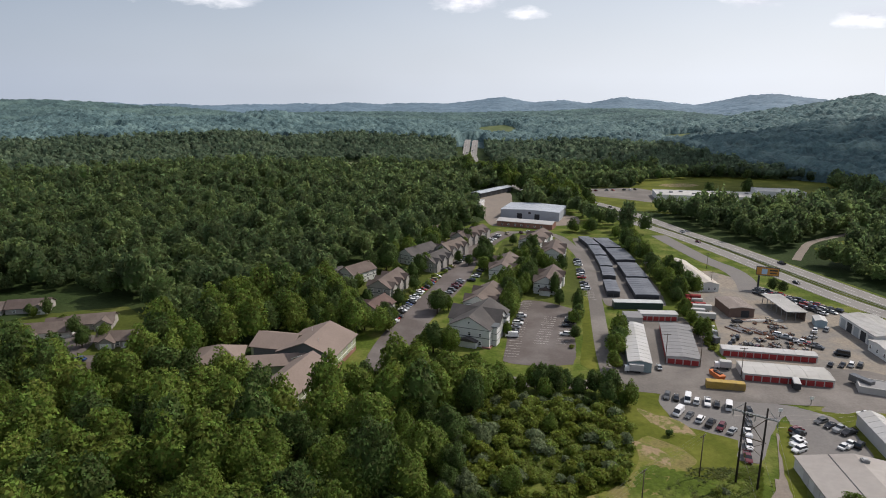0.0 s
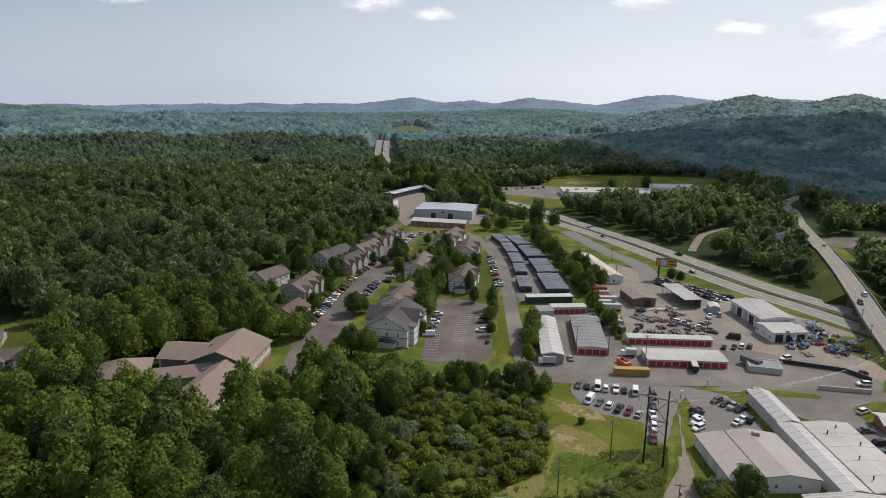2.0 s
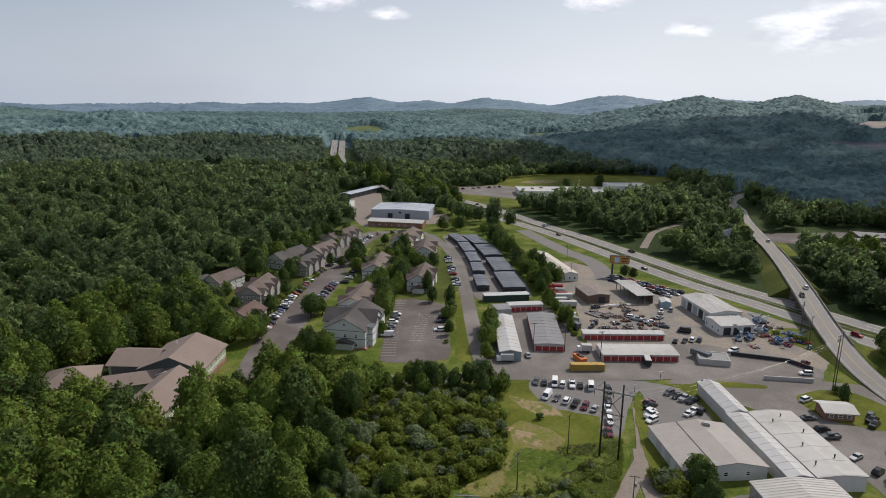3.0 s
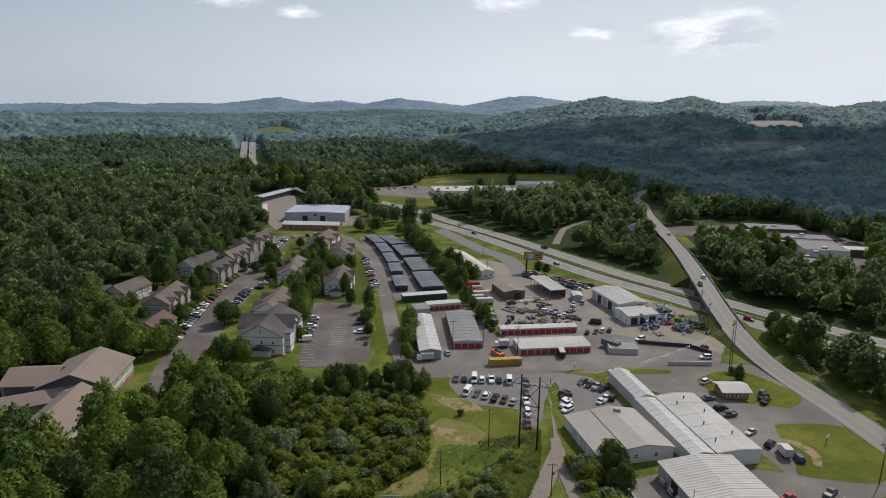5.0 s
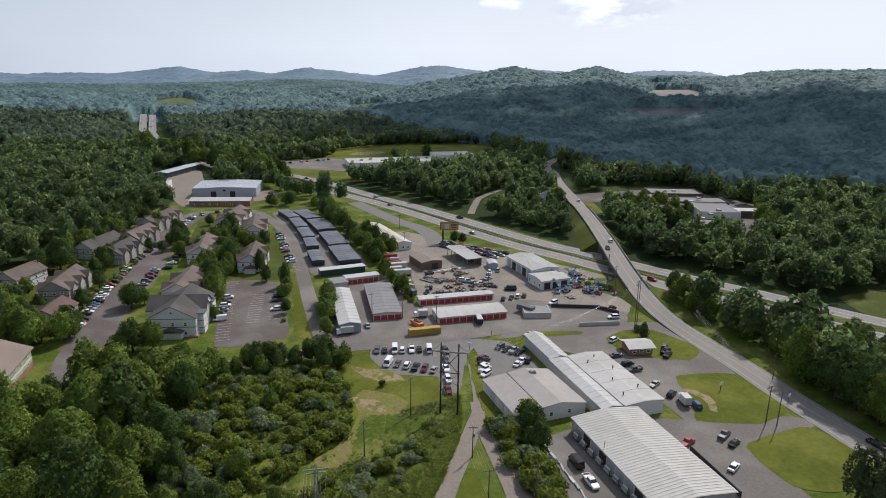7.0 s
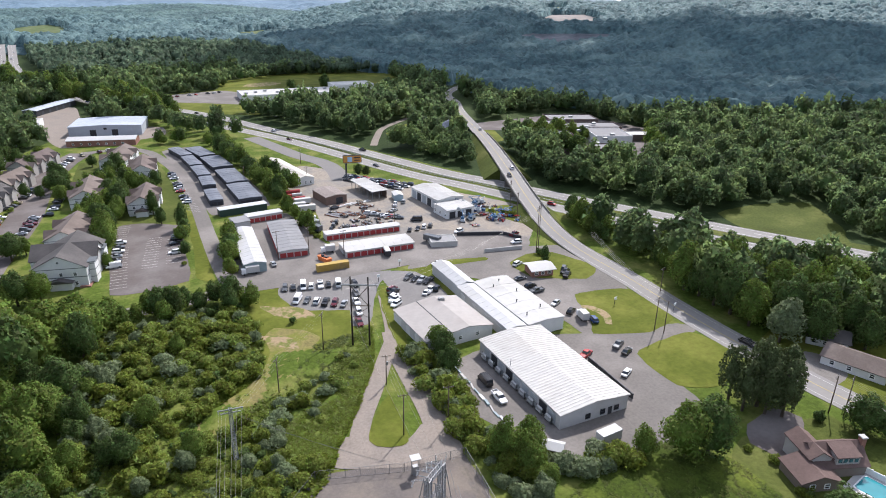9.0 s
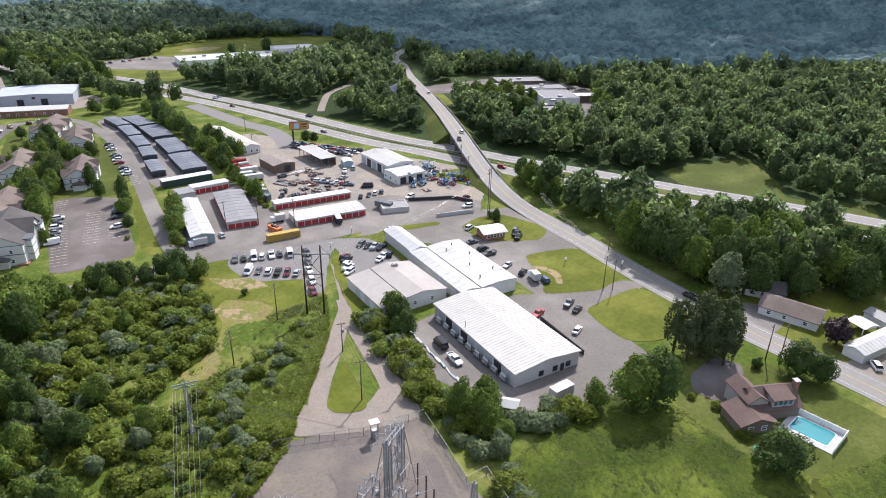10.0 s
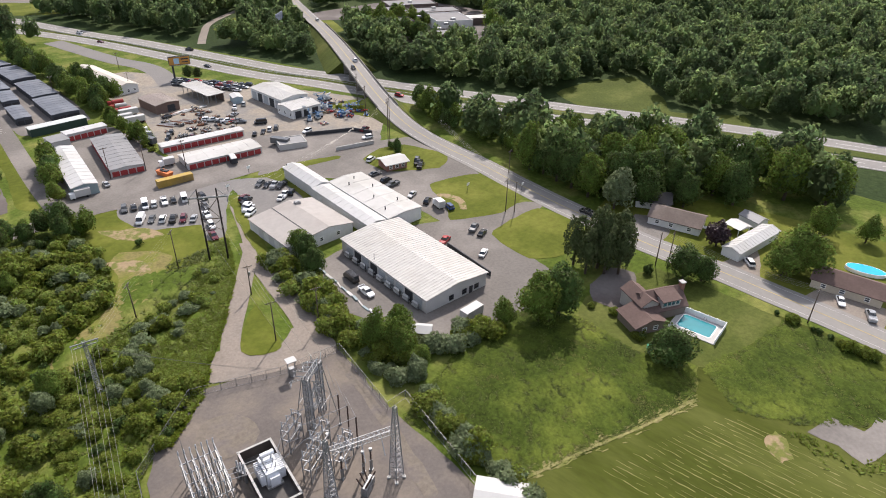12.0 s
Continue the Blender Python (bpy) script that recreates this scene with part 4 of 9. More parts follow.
sheet("pavement_drive_houses", [(-146, 221), (-136, 221), (-139, 240), (-148, 243), (-151, 237)], DARK_ASPHALT, 0.135, "dark asphalt drive", "drive")
sheet("pavement_drive_pale", [(-163, 228), (-157, 226), (-157, 234), (-164, 236)], CONCRETE, 0.14, "pale concrete drive", "drive")
sheet("lawn_16", [(-214, 296), (-214, 226), (-160, 216), (-118, 193), (-105, 215), (-130, 262), (-170, 298)], GRASS, 0.08, "front lawns of the small houses", "lawn")


relief_sheet("scrub", [(22, 85), (41, 100.5), (46, 103), (54, 110), (66, 122), (78, 135), (85, 146), (80, 151), (68, 144), (53, 152), (40, 128), (20, 150), (0, 130), (-8, 60), (6, 46)], SCRUB, 0.09, "rough weeds and long grass on the slope", "scrub", 1.0, 0.6)


# ---------------------------------------------------------------- woods
def crown_shape(seed, radius, height, base, lumps, cards, card, core=1, body_size=0.74, floor=-0.5):
    """A crown: an uneven body of large and small billows with crevices between them, and many small bent leaf sprays on it."""
    rng = np.random.RandomState(seed)

    def unit(n, flat):
        d = rng.normal(size=(n, 3)) * (1, 1, flat)
        return d / np.linalg.norm(d, axis=1, keepdims=True)

    large, small = unit(lumps, 0.8), unit(lumps * 7, 0.9)
    swell_by, tight = rng.uniform(0.16, 0.54, lumps), rng.uniform(6, 12, lumps)
    puff_by, puff_tight = rng.uniform(0.05, 0.15, lumps * 7), rng.uniform(40, 90, lumps * 7)

    def reach(d):
        lift = (np.exp((d @ large.T - 1) * tight) * swell_by).max(1)
        return 0.70 + lift + (np.exp((d @ small.T - 1) * puff_tight) * puff_by).max(1)

    half = (height - base) / 2
    span = np.array([radius, radius, half])
    mid = np.array([0, 0, base + half * 0.95])

    def shaped(d, k=1.0):
        p = d * reach(d)[:, None] * k
        wide = 1.0 - 0.12 * np.clip(p[:, 2:3], 0, 1) ** 2
        return p * np.hstack([wide, wide, np.ones_like(wide)]) * span + mid

    sv, sf = icosphere(core)
    sf = sf[sv[sf][:, :, 2].max(1) > floor]
    used, sf = np.unique(sf, return_inverse=True)
    sv, sf = sv[used], sf.reshape(-1, 3)
    body = shaped(sv, body_size + rng.uniform(-0.07, 0.05, (len(sv), 1)))
    d = unit(cards, 1.0)
    d[:, 2] = np.where(d[:, 2] < floor, -d[:, 2], d[:, 2])
    at = shaped(d, rng.uniform(0.84, 1.06, (cards, 1)))
    # the way that the billow under each spray faces
    step = 0.12
    u = np.cross(d, (0.31, 0.47, 0.83))
    u /= np.linalg.norm(u, axis=1, keepdims=True)
    w = np.cross(d, u)
    near = [shaped((d + step * e) / np.linalg.norm(d + step * e, axis=1, keepdims=True)) for e in (u, w)]
    out = np.cross(near[0] - shaped(d), near[1] - shaped(d))
    out /= np.linalg.norm(out, axis=1, keepdims=True)
    nor = out + rng.normal(scale=0.6, size=(cards, 3)) + (0, 0, 0.15)
    nor /= np.linalg.norm(nor, axis=1, keepdims=True)
    u = np.cross(nor, rng.normal(size=(cards, 3)))
    u /= np.linalg.norm(u, axis=1, keepdims=True)
    w = np.cross(nor, u)
    size = card * rng.uniform(0.6, 1.45, (cards, 1))
    spray = np.stack([at - u * size * 0.55 - w * size * 0.3, at + u * size * 0.55 - w * size * 0.35, at + w * size * 0.7 + u * size * rng.uniform(-0.3, 0.3, (cards, 1))], 1)
    q = len(sv) + 3 * np.arange(cards)[:, None]
    soft = nor + 0.45 * out
    soft = np.vstack([sv, np.repeat(soft / np.linalg.norm(soft, axis=1, keepdims=True), 3, 0)])
    return np.vstack([body, spray.reshape(-1, 3)]), np.vstack([sf, q + (0, 1, 2)]), soft


def trunk_solid(seed, height, radius, crown):
    rng = random.Random(seed)
    s = Solid().tube((0, 0, -0.3), (0, 0, height * 0.45), radius * 1.2, radius * 0.8, 8).tube((0, 0, height * 0.45), (0.2, 0.1, height * 0.85), radius * 0.8, radius * 0.25, 6)
    for i in range(5):
        a, h = 2.4 * i + rng.random(), height * (0.3 + 0.1 * i)
        s.tube((0, 0, h), (math.cos(a) * crown * 0.6, math.sin(a) * crown * 0.6, h + crown * 0.5), radius * 0.4, radius * 0.1, 5)
    return s


TREE_KINDS = {}


def tree_kind(key, height, radius, base, lumps, cards, card, leaf, body=0.74):
    kinds, lite = [], []
    for i in range(5):
        seed = sum(map(ord, key)) + 17 * i
        v, t, soft = crown_shape(seed, radius, height, base, lumps, cards, card, core=2 if cards > 1000 else 1, body_size=body, floor=-0.7)
        kinds.append((trunk_solid(i, height, 0.026 * height, radius).mesh("trunk", BARK, True), array_mesh("crown", v, t, leaf, soft=soft)))
        lite.append(crown_shape(seed, radius, height, base * 0.5, lumps, cards * 3 // 8, card * 1.4, core=1))
    TREE_KINDS[key] = (kinds, lite, leaf)


tree_kind("broad", 15, 5.5, 0.5, 19, 2500, 0.52, LEAF)
tree_kind("dark", 16, 5.4, 0.5, 19, 2500, 0.52, LEAF_DARK)
tree_kind("grey", 11, 4.3, 0.6, 13, 1900, 0.52, LEAF_GREY)
tree_kind("pine", 18, 4.3, 0.6, 26, 2000, 0.62, LEAF_PINE, 0.5)
tree_kind("plum", 8, 4.0, 0.8, 12, 1500, 0.5, LEAF_PLUM)
tree_kind("bush", 3.4, 2.4, -0.2, 10, 760, 0.38, LEAF_BUSH)
tree_kind("grey_bush", 3.2, 2.5, -0.2, 10, 760, 0.38, LEAF_GREY)
tree_kind("dark_bush", 2.6, 1.5, -0.2, 8, 560, 0.3, LEAF_DARK)
TREE_WORDS = {"broad": ("tree", "leafy green broadleaf tree at the wood's edge", "tree"), "dark": ("tree", "dark green full-crowned broadleaf tree of the wood", "tree"),
              "grey": ("tree", "grey-green silvery-leaved tree on open ground", "tree"), "pine": ("tree", "tall dark narrow pine beside the road", "tree"), "plum": ("tree", "dark purple-leaved ornamental tree in a garden", "tree"),
              "bush": ("shrub", "green rounded shrub on rough ground", "shrub"), "grey_bush": ("shrub", "grey-green olive shrub on rough ground", "shrub"),
              "dark_bush": ("shrub", "small dark green shrub on grass", "shrub")}
plant_rng = random.Random(11)
PLANTS = []


def plant(key, x, y, scale=1.0, tall=1.0, label=""):
    PLANTS.append((key, x, y, scale, tall, label))


def grow():
    """Stands up what was planted: the nearest to the substation and the trees with words of their own one by one, the rest joined."""
    order = sorted(PLANTS, key=lambda p: (not p[5] and not (p[1] > 88 and p[2] < 135), math.hypot(p[1] - 40, p[2] - 60)))
    left = {"tree": 300, "shrub": 300}
    rest = {}
    for key, x, y, scale, tall, label in order:
        kinds, lite, leaf = TREE_KINDS[key]
        name, words, category = TREE_WORDS[key]
        if not left[name]:
            rest.setdefault(key, []).append((x, y, scale, tall))
            continue
        left[name] -= 1
        root = new(name)
        root.matrix_basis = pose(x, y, float(land(x, y)), 0, 0, plant_rng.uniform(0, 360)) @ Matrix.Diagonal((scale, scale, scale * tall, 1))
        tagged(root, label or words, category, group="trees of the wood" if category == "tree" else "shrubs")
        for n, me in zip(("trunk", "crown"), plant_rng.choice(kinds)):
            new(n, me).parent = root
    for key, spots in rest.items():
        p = np.array(spots)
        name, words, category = TREE_WORDS[key]
        joined_woods("more_" + key.replace("_bush", "") + ("_trees" if name == "tree" else "_shrubs"), TREE_KINDS[key][1], p[:, 0], p[:, 1], p[:, 2], TREE_KINDS[key][2], "more " + words + ", joined")


def scatter(rng, x0, x1, y0, y1, gap):
    xs, ys = np.meshgrid(np.arange(x0, x1, gap), np.arange(y0, y1, gap))
    xs = xs.ravel() + rng.uniform(-0.42, 0.42, xs.size) * gap
    ys = ys.ravel() + rng.uniform(-0.42, 0.42, ys.size) * gap
    return xs, ys


SCRUB_LAND = [(-14, 40), (-6, 128), (6, 172), (16, 190), (58, 188), (53, 160), (46, 140), (34, 118), (40, 108), (44, 100), (22, 84), (6, 44)]
rng = np.random.RandomState(5)


def near_woods():
    # the wood that the camera passes nearest, tree by tree
    x, y = scatter(rng, -215, 60, 62, 330, 8.2)
    r, az = np.hypot(x, y), np.degrees(np.arctan2(x, y))
    keep = ~is_open(x, y, 1.5) & (r < 300) & (az > -42) & (r > 75) & ~inside(SCRUB_LAND, x, y) & ~((x > 30) & (y < 192)) & ~((az < -20) & (r > 262))
    for a, b in zip(x[keep], y[keep]):
        plant("dark" if plant_rng.random() < 0.35 else "broad", a, b, plant_rng.choice([0.62, 0.8, 0.95, 1.1, 1.25]) * plant_rng.uniform(0.9, 1.1), plant_rng.uniform(0.8, 1.12))
    x, y = scatter(rng, -16, 62, 40, 192, 3.2)
    keep = inside(SCRUB_LAND, x, y) & ~inside(TRACK_LAND, x, y) & (swell(x, y, 30, 2) + rng.normal(scale=0.5, size=len(x)) > -0.55 - 0.4 * (x < 10) - 0.6 * (y > 150))
    for a, b in zip(x[keep], y[keep]):
        if plant_rng.random() < (0.06 + 0.22 * (a < 10)) * (a < 38):
            plant(plant_rng.choice(["broad", "grey", "dark"]), a, b, plant_rng.uniform(0.38, 0.62))
        else:
            plant(plant_rng.choice(["bush", "bush", "bush", "bush", "bush", "grey_bush", "dark_bush"]), a, b, plant_rng.uniform(0.45, 1.3), plant_rng.uniform(0.7, 1.15))


near_woods()


def joined_woods(name, shapes, x, y, scale, mat, label, smooth=False, stretch=(0.85, 1.2), sink=0.0):
    verts, tris, softs, n = [], [], [], 0
    z = land(x, y)
    which = rng.randint(0, len(shapes), len(x))
    turn = rng.uniform(0, 6.28, len(x))
    tall = rng.uniform(*stretch, len(x))
    for k, (sv, st, sn) in enumerate(shapes):
        sel = np.where(which == k)[0]
        c, s, g = np.cos(turn[sel])[:, None], np.sin(turn[sel])[:, None], scale[sel][:, None]
        vx = (sv[:, 0] * c - sv[:, 1] * s) * g + x[sel][:, None]
        vy = (sv[:, 0] * s + sv[:, 1] * c) * g + y[sel][:, None]
        vz = sv[:, 2] * g * tall[sel][:, None] + (z[sel] - sink)[:, None]
        verts.append(np.stack([vx, vy, vz], -1).reshape(-1, 3))
        softs.append(np.stack([sn[:, 0] * c - sn[:, 1] * s, sn[:, 0] * s + sn[:, 1] * c, sn[:, 2] + 0 * c], -1).reshape(-1, 3))
        tris.append((st[None] + (np.arange(len(sel)) * len(sv))[:, None, None]).reshape(-1, 3) + n)
        n += len(sel) * len(sv)
    ob = new(name, array_mesh(name, np.vstack(verts), np.vstack(tris), mat, smooth, np.vstack(softs)))
    return tagged(ob, label, "woods", kind="stuff")


TREE_LINE_AZ = [10, 16, 22, 26, 29, 34, 37, 42, 47, 55, 62, 70, 86]
TREE_LINE_R = [1200, 1160, 1010, 920, 870, 810, 720, 630, 620, 575, 620, 700, 760]


def past_tree_line(x, y):
    """Where the near woods end and the slopes with haze put into their leaf colour begin."""
    az = np.degrees(np.arctan2(x, y))
    return (az > 10) & (np.hypot(x, y) > np.interp(az, TREE_LINE_AZ, TREE_LINE_R) + 12 * swell(x, y, 90, 6))


def middle_woods():
    x, y = scatter(rng, -700, 860, -100, 880, 9.6)
    r, az = np.hypot(x, y), np.degrees(np.arctan2(x, y))
    near = (x > -215) & (x < 60) & (y > 62) & (y < 330) & (r < 300) & ~((az < -20) & (r > 262))
    keep = ~is_open(x, y, 3) & ~near & (r < 860) & (r > 100) & (az > -41) & (az < 86) & ~inside(SCRUB_LAND, x, y) & ~past_tree_line(x, y)
    for name, r0, r1, cards, card, label in (("middle_woods", 0, 560, 330, 1.2, "dense green broadleaf woods round the valley"), ("outer_woods", 560, 900, 84, 1.9, "dense green broadleaf woods on the low ground")):
        shapes = [crown_shape(300 + i, 5.9, 15.5, -1.5, 11, cards, card, core=1 if r0 == 0 else 0, floor=-0.25) for i in range(9)]
        k = keep & (r >= r0) & (r < r1)
        size = (0.66 + 0.66 * rng.rand(k.sum()) ** 1.4) * (1 + 0.12 * swell(x[k], y[k], 60, 4))
        joined_woods(name, shapes, x[k], y[k], size, LEAF_WOODS_HAZED, label, stretch=(0.75, 1.25))


middle_woods()


def crowns_over(x, y, gap, seed):
    """The height of a closed canopy of rounded crowns, one in each cell of a shaken grid."""
    ix, iy = np.floor(x / gap), np.floor(y / gap)
    best = np.zeros(np.shape(x))

    def chance(a, b, k):
        v = np.sin(a * 127.1 + b * 311.7 + (k + seed) * 74.7) * 43758.5453
        return v - np.floor(v)

    for i in (-1, 0, 1):
        for j in (-1, 0, 1):
            a, b = ix + i, iy + j
            mx, my = (a + 0.15 + 0.7 * chance(a, b, 1)) * gap, (b + 0.15 + 0.7 * chance(a, b, 2)) * gap
            wide = gap * (0.48 + 0.34 * chance(a, b, 3))
            up = gap * (0.5 + 0.7 * chance(a, b, 4))
            best = np.maximum(best, up * np.sqrt(np.maximum(0, 1 - ((x - mx) ** 2 + (y - my) ** 2) / wide ** 2)))
    return best


def canopy(name, r0, r1, cell, gap, mat, label, west=-46, east=80, rough=1.0):
    """Far woods as one closed canopy that follows the hills."""
    rows = [r0]
    while rows[-1] < r1:
        rows.append(rows[-1] + cell * rows[-1] / r0)
    n = int(radians(east - west) * r0 / cell)
    a, r = np.meshgrid(np.linspace(radians(west), radians(east), n), np.array(rows))
    a = a + rng.uniform(-0.3, 0.3, a.shape) * cell / r0
    r = r + rng.uniform(-0.3, 0.3, r.shape) * cell
    x, y = (r * np.sin(a)).ravel(), (r * np.cos(a)).ravel()
    high = 5 + rough * (0.95 * crowns_over(x, y, gap, 3) + 0.45 * crowns_over(x, y, gap * 0.47, 8) + rng.uniform(-0.06, 0.06, len(x)) * gap)
    skirt = np.repeat(np.arange(len(rows)) < 2, n)
    near = ~past_tree_line(x, y) & (r.ravel() < 1165)
    z = land(x, y) + np.where(skirt | near, -7, np.where(is_open(x, y, 2), -3, high))
    idx = np.arange(a.size).reshape(a.shape)
    p, q, u, v = idx[:-1, :-1].ravel(), idx[:-1, 1:].ravel(), idx[1:, 1:].ravel(), idx[1:, :-1].ravel()
    tris = np.vstack([np.stack([p, q, u], 1), np.stack([p, u, v], 1)])
    tagged(new(name, array_mesh(name, np.stack([x, y, z], 1), tris, mat, True)), label, "woods", kind="stuff")


def far_woods():
    shapes = [crown_shape(70 + i, 1.0, 1.9, -0.7, 6, 11, 0.6, core=0, body_size=0.95, floor=-0.3) for i in range(10)]
    px, py, ps, rr = [], [], [], 850
    while rr < 1180:
        gap = 9.0
        n = int(radians(124) * rr / gap)
        a = radians(-46) + radians(124) * (np.arange(n) + rng.uniform(-0.45, 0.45, n)) / n
        d = rr + rng.uniform(-0.45, 0.45, n) * gap
        px.append(d * np.sin(a))
        py.append(d * np.cos(a))
        ps.append(gap * rng.uniform(0.42, 0.78, n))
        rr += gap * 0.95
    px, py, ps = map(np.concatenate, (px, py, ps))
    keep = ~is_open(px, py, 4) & ~past_tree_line(px, py)
    joined_woods("far_woods", shapes, px[keep], py[keep], ps[keep], LEAF_FAR_HAZED, "wooded slopes in the middle distance", stretch=(0.7, 1.15), sink=-6.0)
    canopy("valley_woods", 560, 1185, 3.0, 10.5, LEAF_SLOPE_HAZED, "woods in cloud shade across the valley, haze in leaf colour", 10, 86)
    canopy("slope_woods", 1165, 1660, 3.7, 11.0, LEAF_SLOPE_HAZED, "wooded slopes below the hills")
    canopy("hill_woods", 1600, 2760, 6.0, 14.5, LEAF_HILL_HAZED, "wooded hills beyond the valley", rough=0.7)
    canopy("ridge_woods", 2660, 4500, 14.0, 24.0, LEAF_RIDGE_HAZED, "wooded ridges on the skyline, blue haze in leaf colour", rough=0.5)


far_woods()


# ---------------------------------------------------------------- buildings
def side_spot(W, L, side, along, out=0.0):
    """A spot on a wall: side is s, n, e or w of the building's own axes."""
    return {"s": (along, -L / 2 - out, 0), "n": (along, L / 2 + out, 180), "e": (W / 2 + out, along, 90), "w": (-W / 2 - out, along, -90)}[side]


def window(root, W, L, side, along, z, w=1.2, h=1.4, name="window", casing=TRIM):
    x, y, rz = side_spot(W, L, side, along, 0.04)
    ob = new(name, WINDOWS.setdefault((w, h, casing.name), window_meshes(w, h, casing))[0])
    ob.parent = root
    ob.matrix_basis = pose(x, y, z, 0, 0, rz)
    pane = new("pane", WINDOWS[(w, h, casing.name)][1])
    pane.parent = ob
    return ob


WINDOWS = {}


def window_meshes(w, h, casing):
    s = Solid()
    for a in (-1, 1):
        s.box(a * w / 2, 0, 0, 0.14, 0.12, h)
    for z in (-0.07, h / 2 - 0.04, h - 0.07):
        s.box(0, 0, z, w, 0.11, 0.12)
    return s.mesh("window", casing), Solid().box(0, 0.03, 0.02, w - 0.1, 0.05, h - 0.04).mesh("pane", GLASS)


DOORS = {}


def door(root, W, L, side, along, w, h, mat, z=0.0, name="door", ribs=True):
    """A roller or hinged door in a wall, slightly proud, with ribs."""
    key = (w, h, mat.name, ribs)
    if key not in DOORS:
        s = Solid()
        if ribs:
            n = max(3, int(h / 0.5))
            prof = [(0.05, 0.05), (0.05, 0.05 + h)]
            for i in range(n):
                z1, z0 = 0.05 + h * (n - i) / n, 0.05 + h * (n - i - 1) / n
                prof += [(-0.09, z1 - 0.02), (-0.09, z0 + 0.12), (-0.04, z0 + 0.10), (-0.04, z0 + 0.02)]
            k = len(prof)
            s.add([(-w / 2, y, z) for y, z in prof] + [(w / 2, y, z) for y, z in prof], [tuple(range(k)), tuple(range(2 * k - 1, k - 1, -1))] + [(k + i, k + (i + 1) % k, (i + 1) % k, i) for i in range(k)])
        else:
            s.box(0, 0, 0.05, w, 0.10, h)
        DOORS[key] = s.mesh(name, mat)
    x, y, rz = side_spot(W, L, side, along, 0.03)
    ob = new(name, DOORS[key])
    ob.parent = root
    ob.matrix_basis = pose(x, y, z, 0, 0, rz)
    return ob


def gable(root, W, L, eave, rise, wall, roof, over=0.5, axis="y", thick=0.22, x=0.0, y=0.0, z=0.0, lean=0.0, name="wall", roof_name="roof", seams=0.0, seam_mat=None, seam_half=0.06, skirt=None):
    """Walls and a two-sided roof; the ridge runs along axis, shifted across by lean."""
    flip = axis == "x"
    w, l = (L, W) if flip else (W, L)

    def put(points):
        return [((-b if flip else a) + x, (a if flip else b) + y, c + z) for a, b, c in points]

    body = Solid()
    prof = [(-w / 2, 0), (w / 2, 0), (w / 2, eave), (lean, eave + rise), (-w / 2, eave)]
    tmp = Solid().along_y(prof, -l / 2, l / 2)
    body.add(put(tmp.v), tmp.f)
    part(name, body, wall, root)
    r = Solid()
    sl = rise / (w / 2 - lean), rise / (w / 2 + lean)
    for sgn, k in ((1, sl[0]), (-1, sl[1])):
        edge = sgn * (w / 2 + over)
        low = eave - over * k + 0.04
        tmp = Solid().along_y([(lean, eave + rise + 0.04), (edge, low), (edge, low + thick), (lean, eave + rise + thick + 0.04)], -l / 2 - over, l / 2 + over)
        r.add(put(tmp.v), tmp.f)
    me = r.mesh(roof_name, roof)
    b = bmesh.new()
    b.from_mesh(me)
    bmesh.ops.recalc_face_normals(b, faces=b.faces)
    b.to_mesh(me)
    b.free()
    top = part(roof_name, me, roof, root)
    if seams:
        s = Solid()
        n = int(l / seams)
        for i in range(n + 1):
            if n < 12 and i:
                part("roof_seam", s, seam_mat or roof, top)
                s = Solid()
            yy = -l / 2 + i * l / n
            for sgn, k in ((1, sl[0]), (-1, sl[1])):
                edge = sgn * (w / 2 + over)
                low = eave - over * k + 0.04 + thick
                tmp = Solid().along_y([(lean, eave + rise + thick + 0.03), (edge, low - 0.01), (edge, low + 0.06), (lean, eave + rise + thick + 0.10)], yy - seam_half, yy + seam_half)
                s.add(put(tmp.v), tmp.f)
        part("roof_seam", s, seam_mat or roof, top)
    return top


def flat_roof(root, W, L, h, wall, roof, parapet=0.5, x=0.0, y=0.0, z=0.0, rz=0.0):
    part("wall", Solid().box(x, y, z, W, L, h, rz), wall, root)
    part("roof", Solid().box(x, y, z + h, W - 0.7, L - 0.7, 0.12, rz), roof, root)
    s = Solid()
    c, q = math.cos(radians(rz)), math.sin(radians(rz))
    for dx, dy, sx, sy in ((0, L / 2 - 0.175, W, 0.35), (0, -L / 2 + 0.175, W, 0.35), (W / 2 - 0.175, 0, 0.35, L - 0.7), (-W / 2 + 0.175, 0, 0.35, L - 0.7)):
        s.box(x + dx * c - dy * q, y + dx * q + dy * c, z + h, sx, sy, parapet, rz)
    part("parapet", s, wall, root)


def storage(x, y, rz, W, L, eave, rise, wall, roof, doors, label, door_mat=RED_DOOR, axis="y", group="storage buildings", dw=2.4, dh=1.95, seams=3.6):
    root = thing("storage_building", x, y, rz, label, "storage building", group)
    gable(root, W, L, eave, rise, wall, roof, 0.25, axis, 0.14, seams=seams, seam_half=0.03)
    for side, n in doors:
        run = W if side in "sn" else L
        step = (run - 0.6) / n
        for i in range(n):
            door(root, W, L, side, -run / 2 + 0.3 + (i + 0.5) * step, min(dw, step - 0.35), dh, door_mat, name="roller_door")
    return root


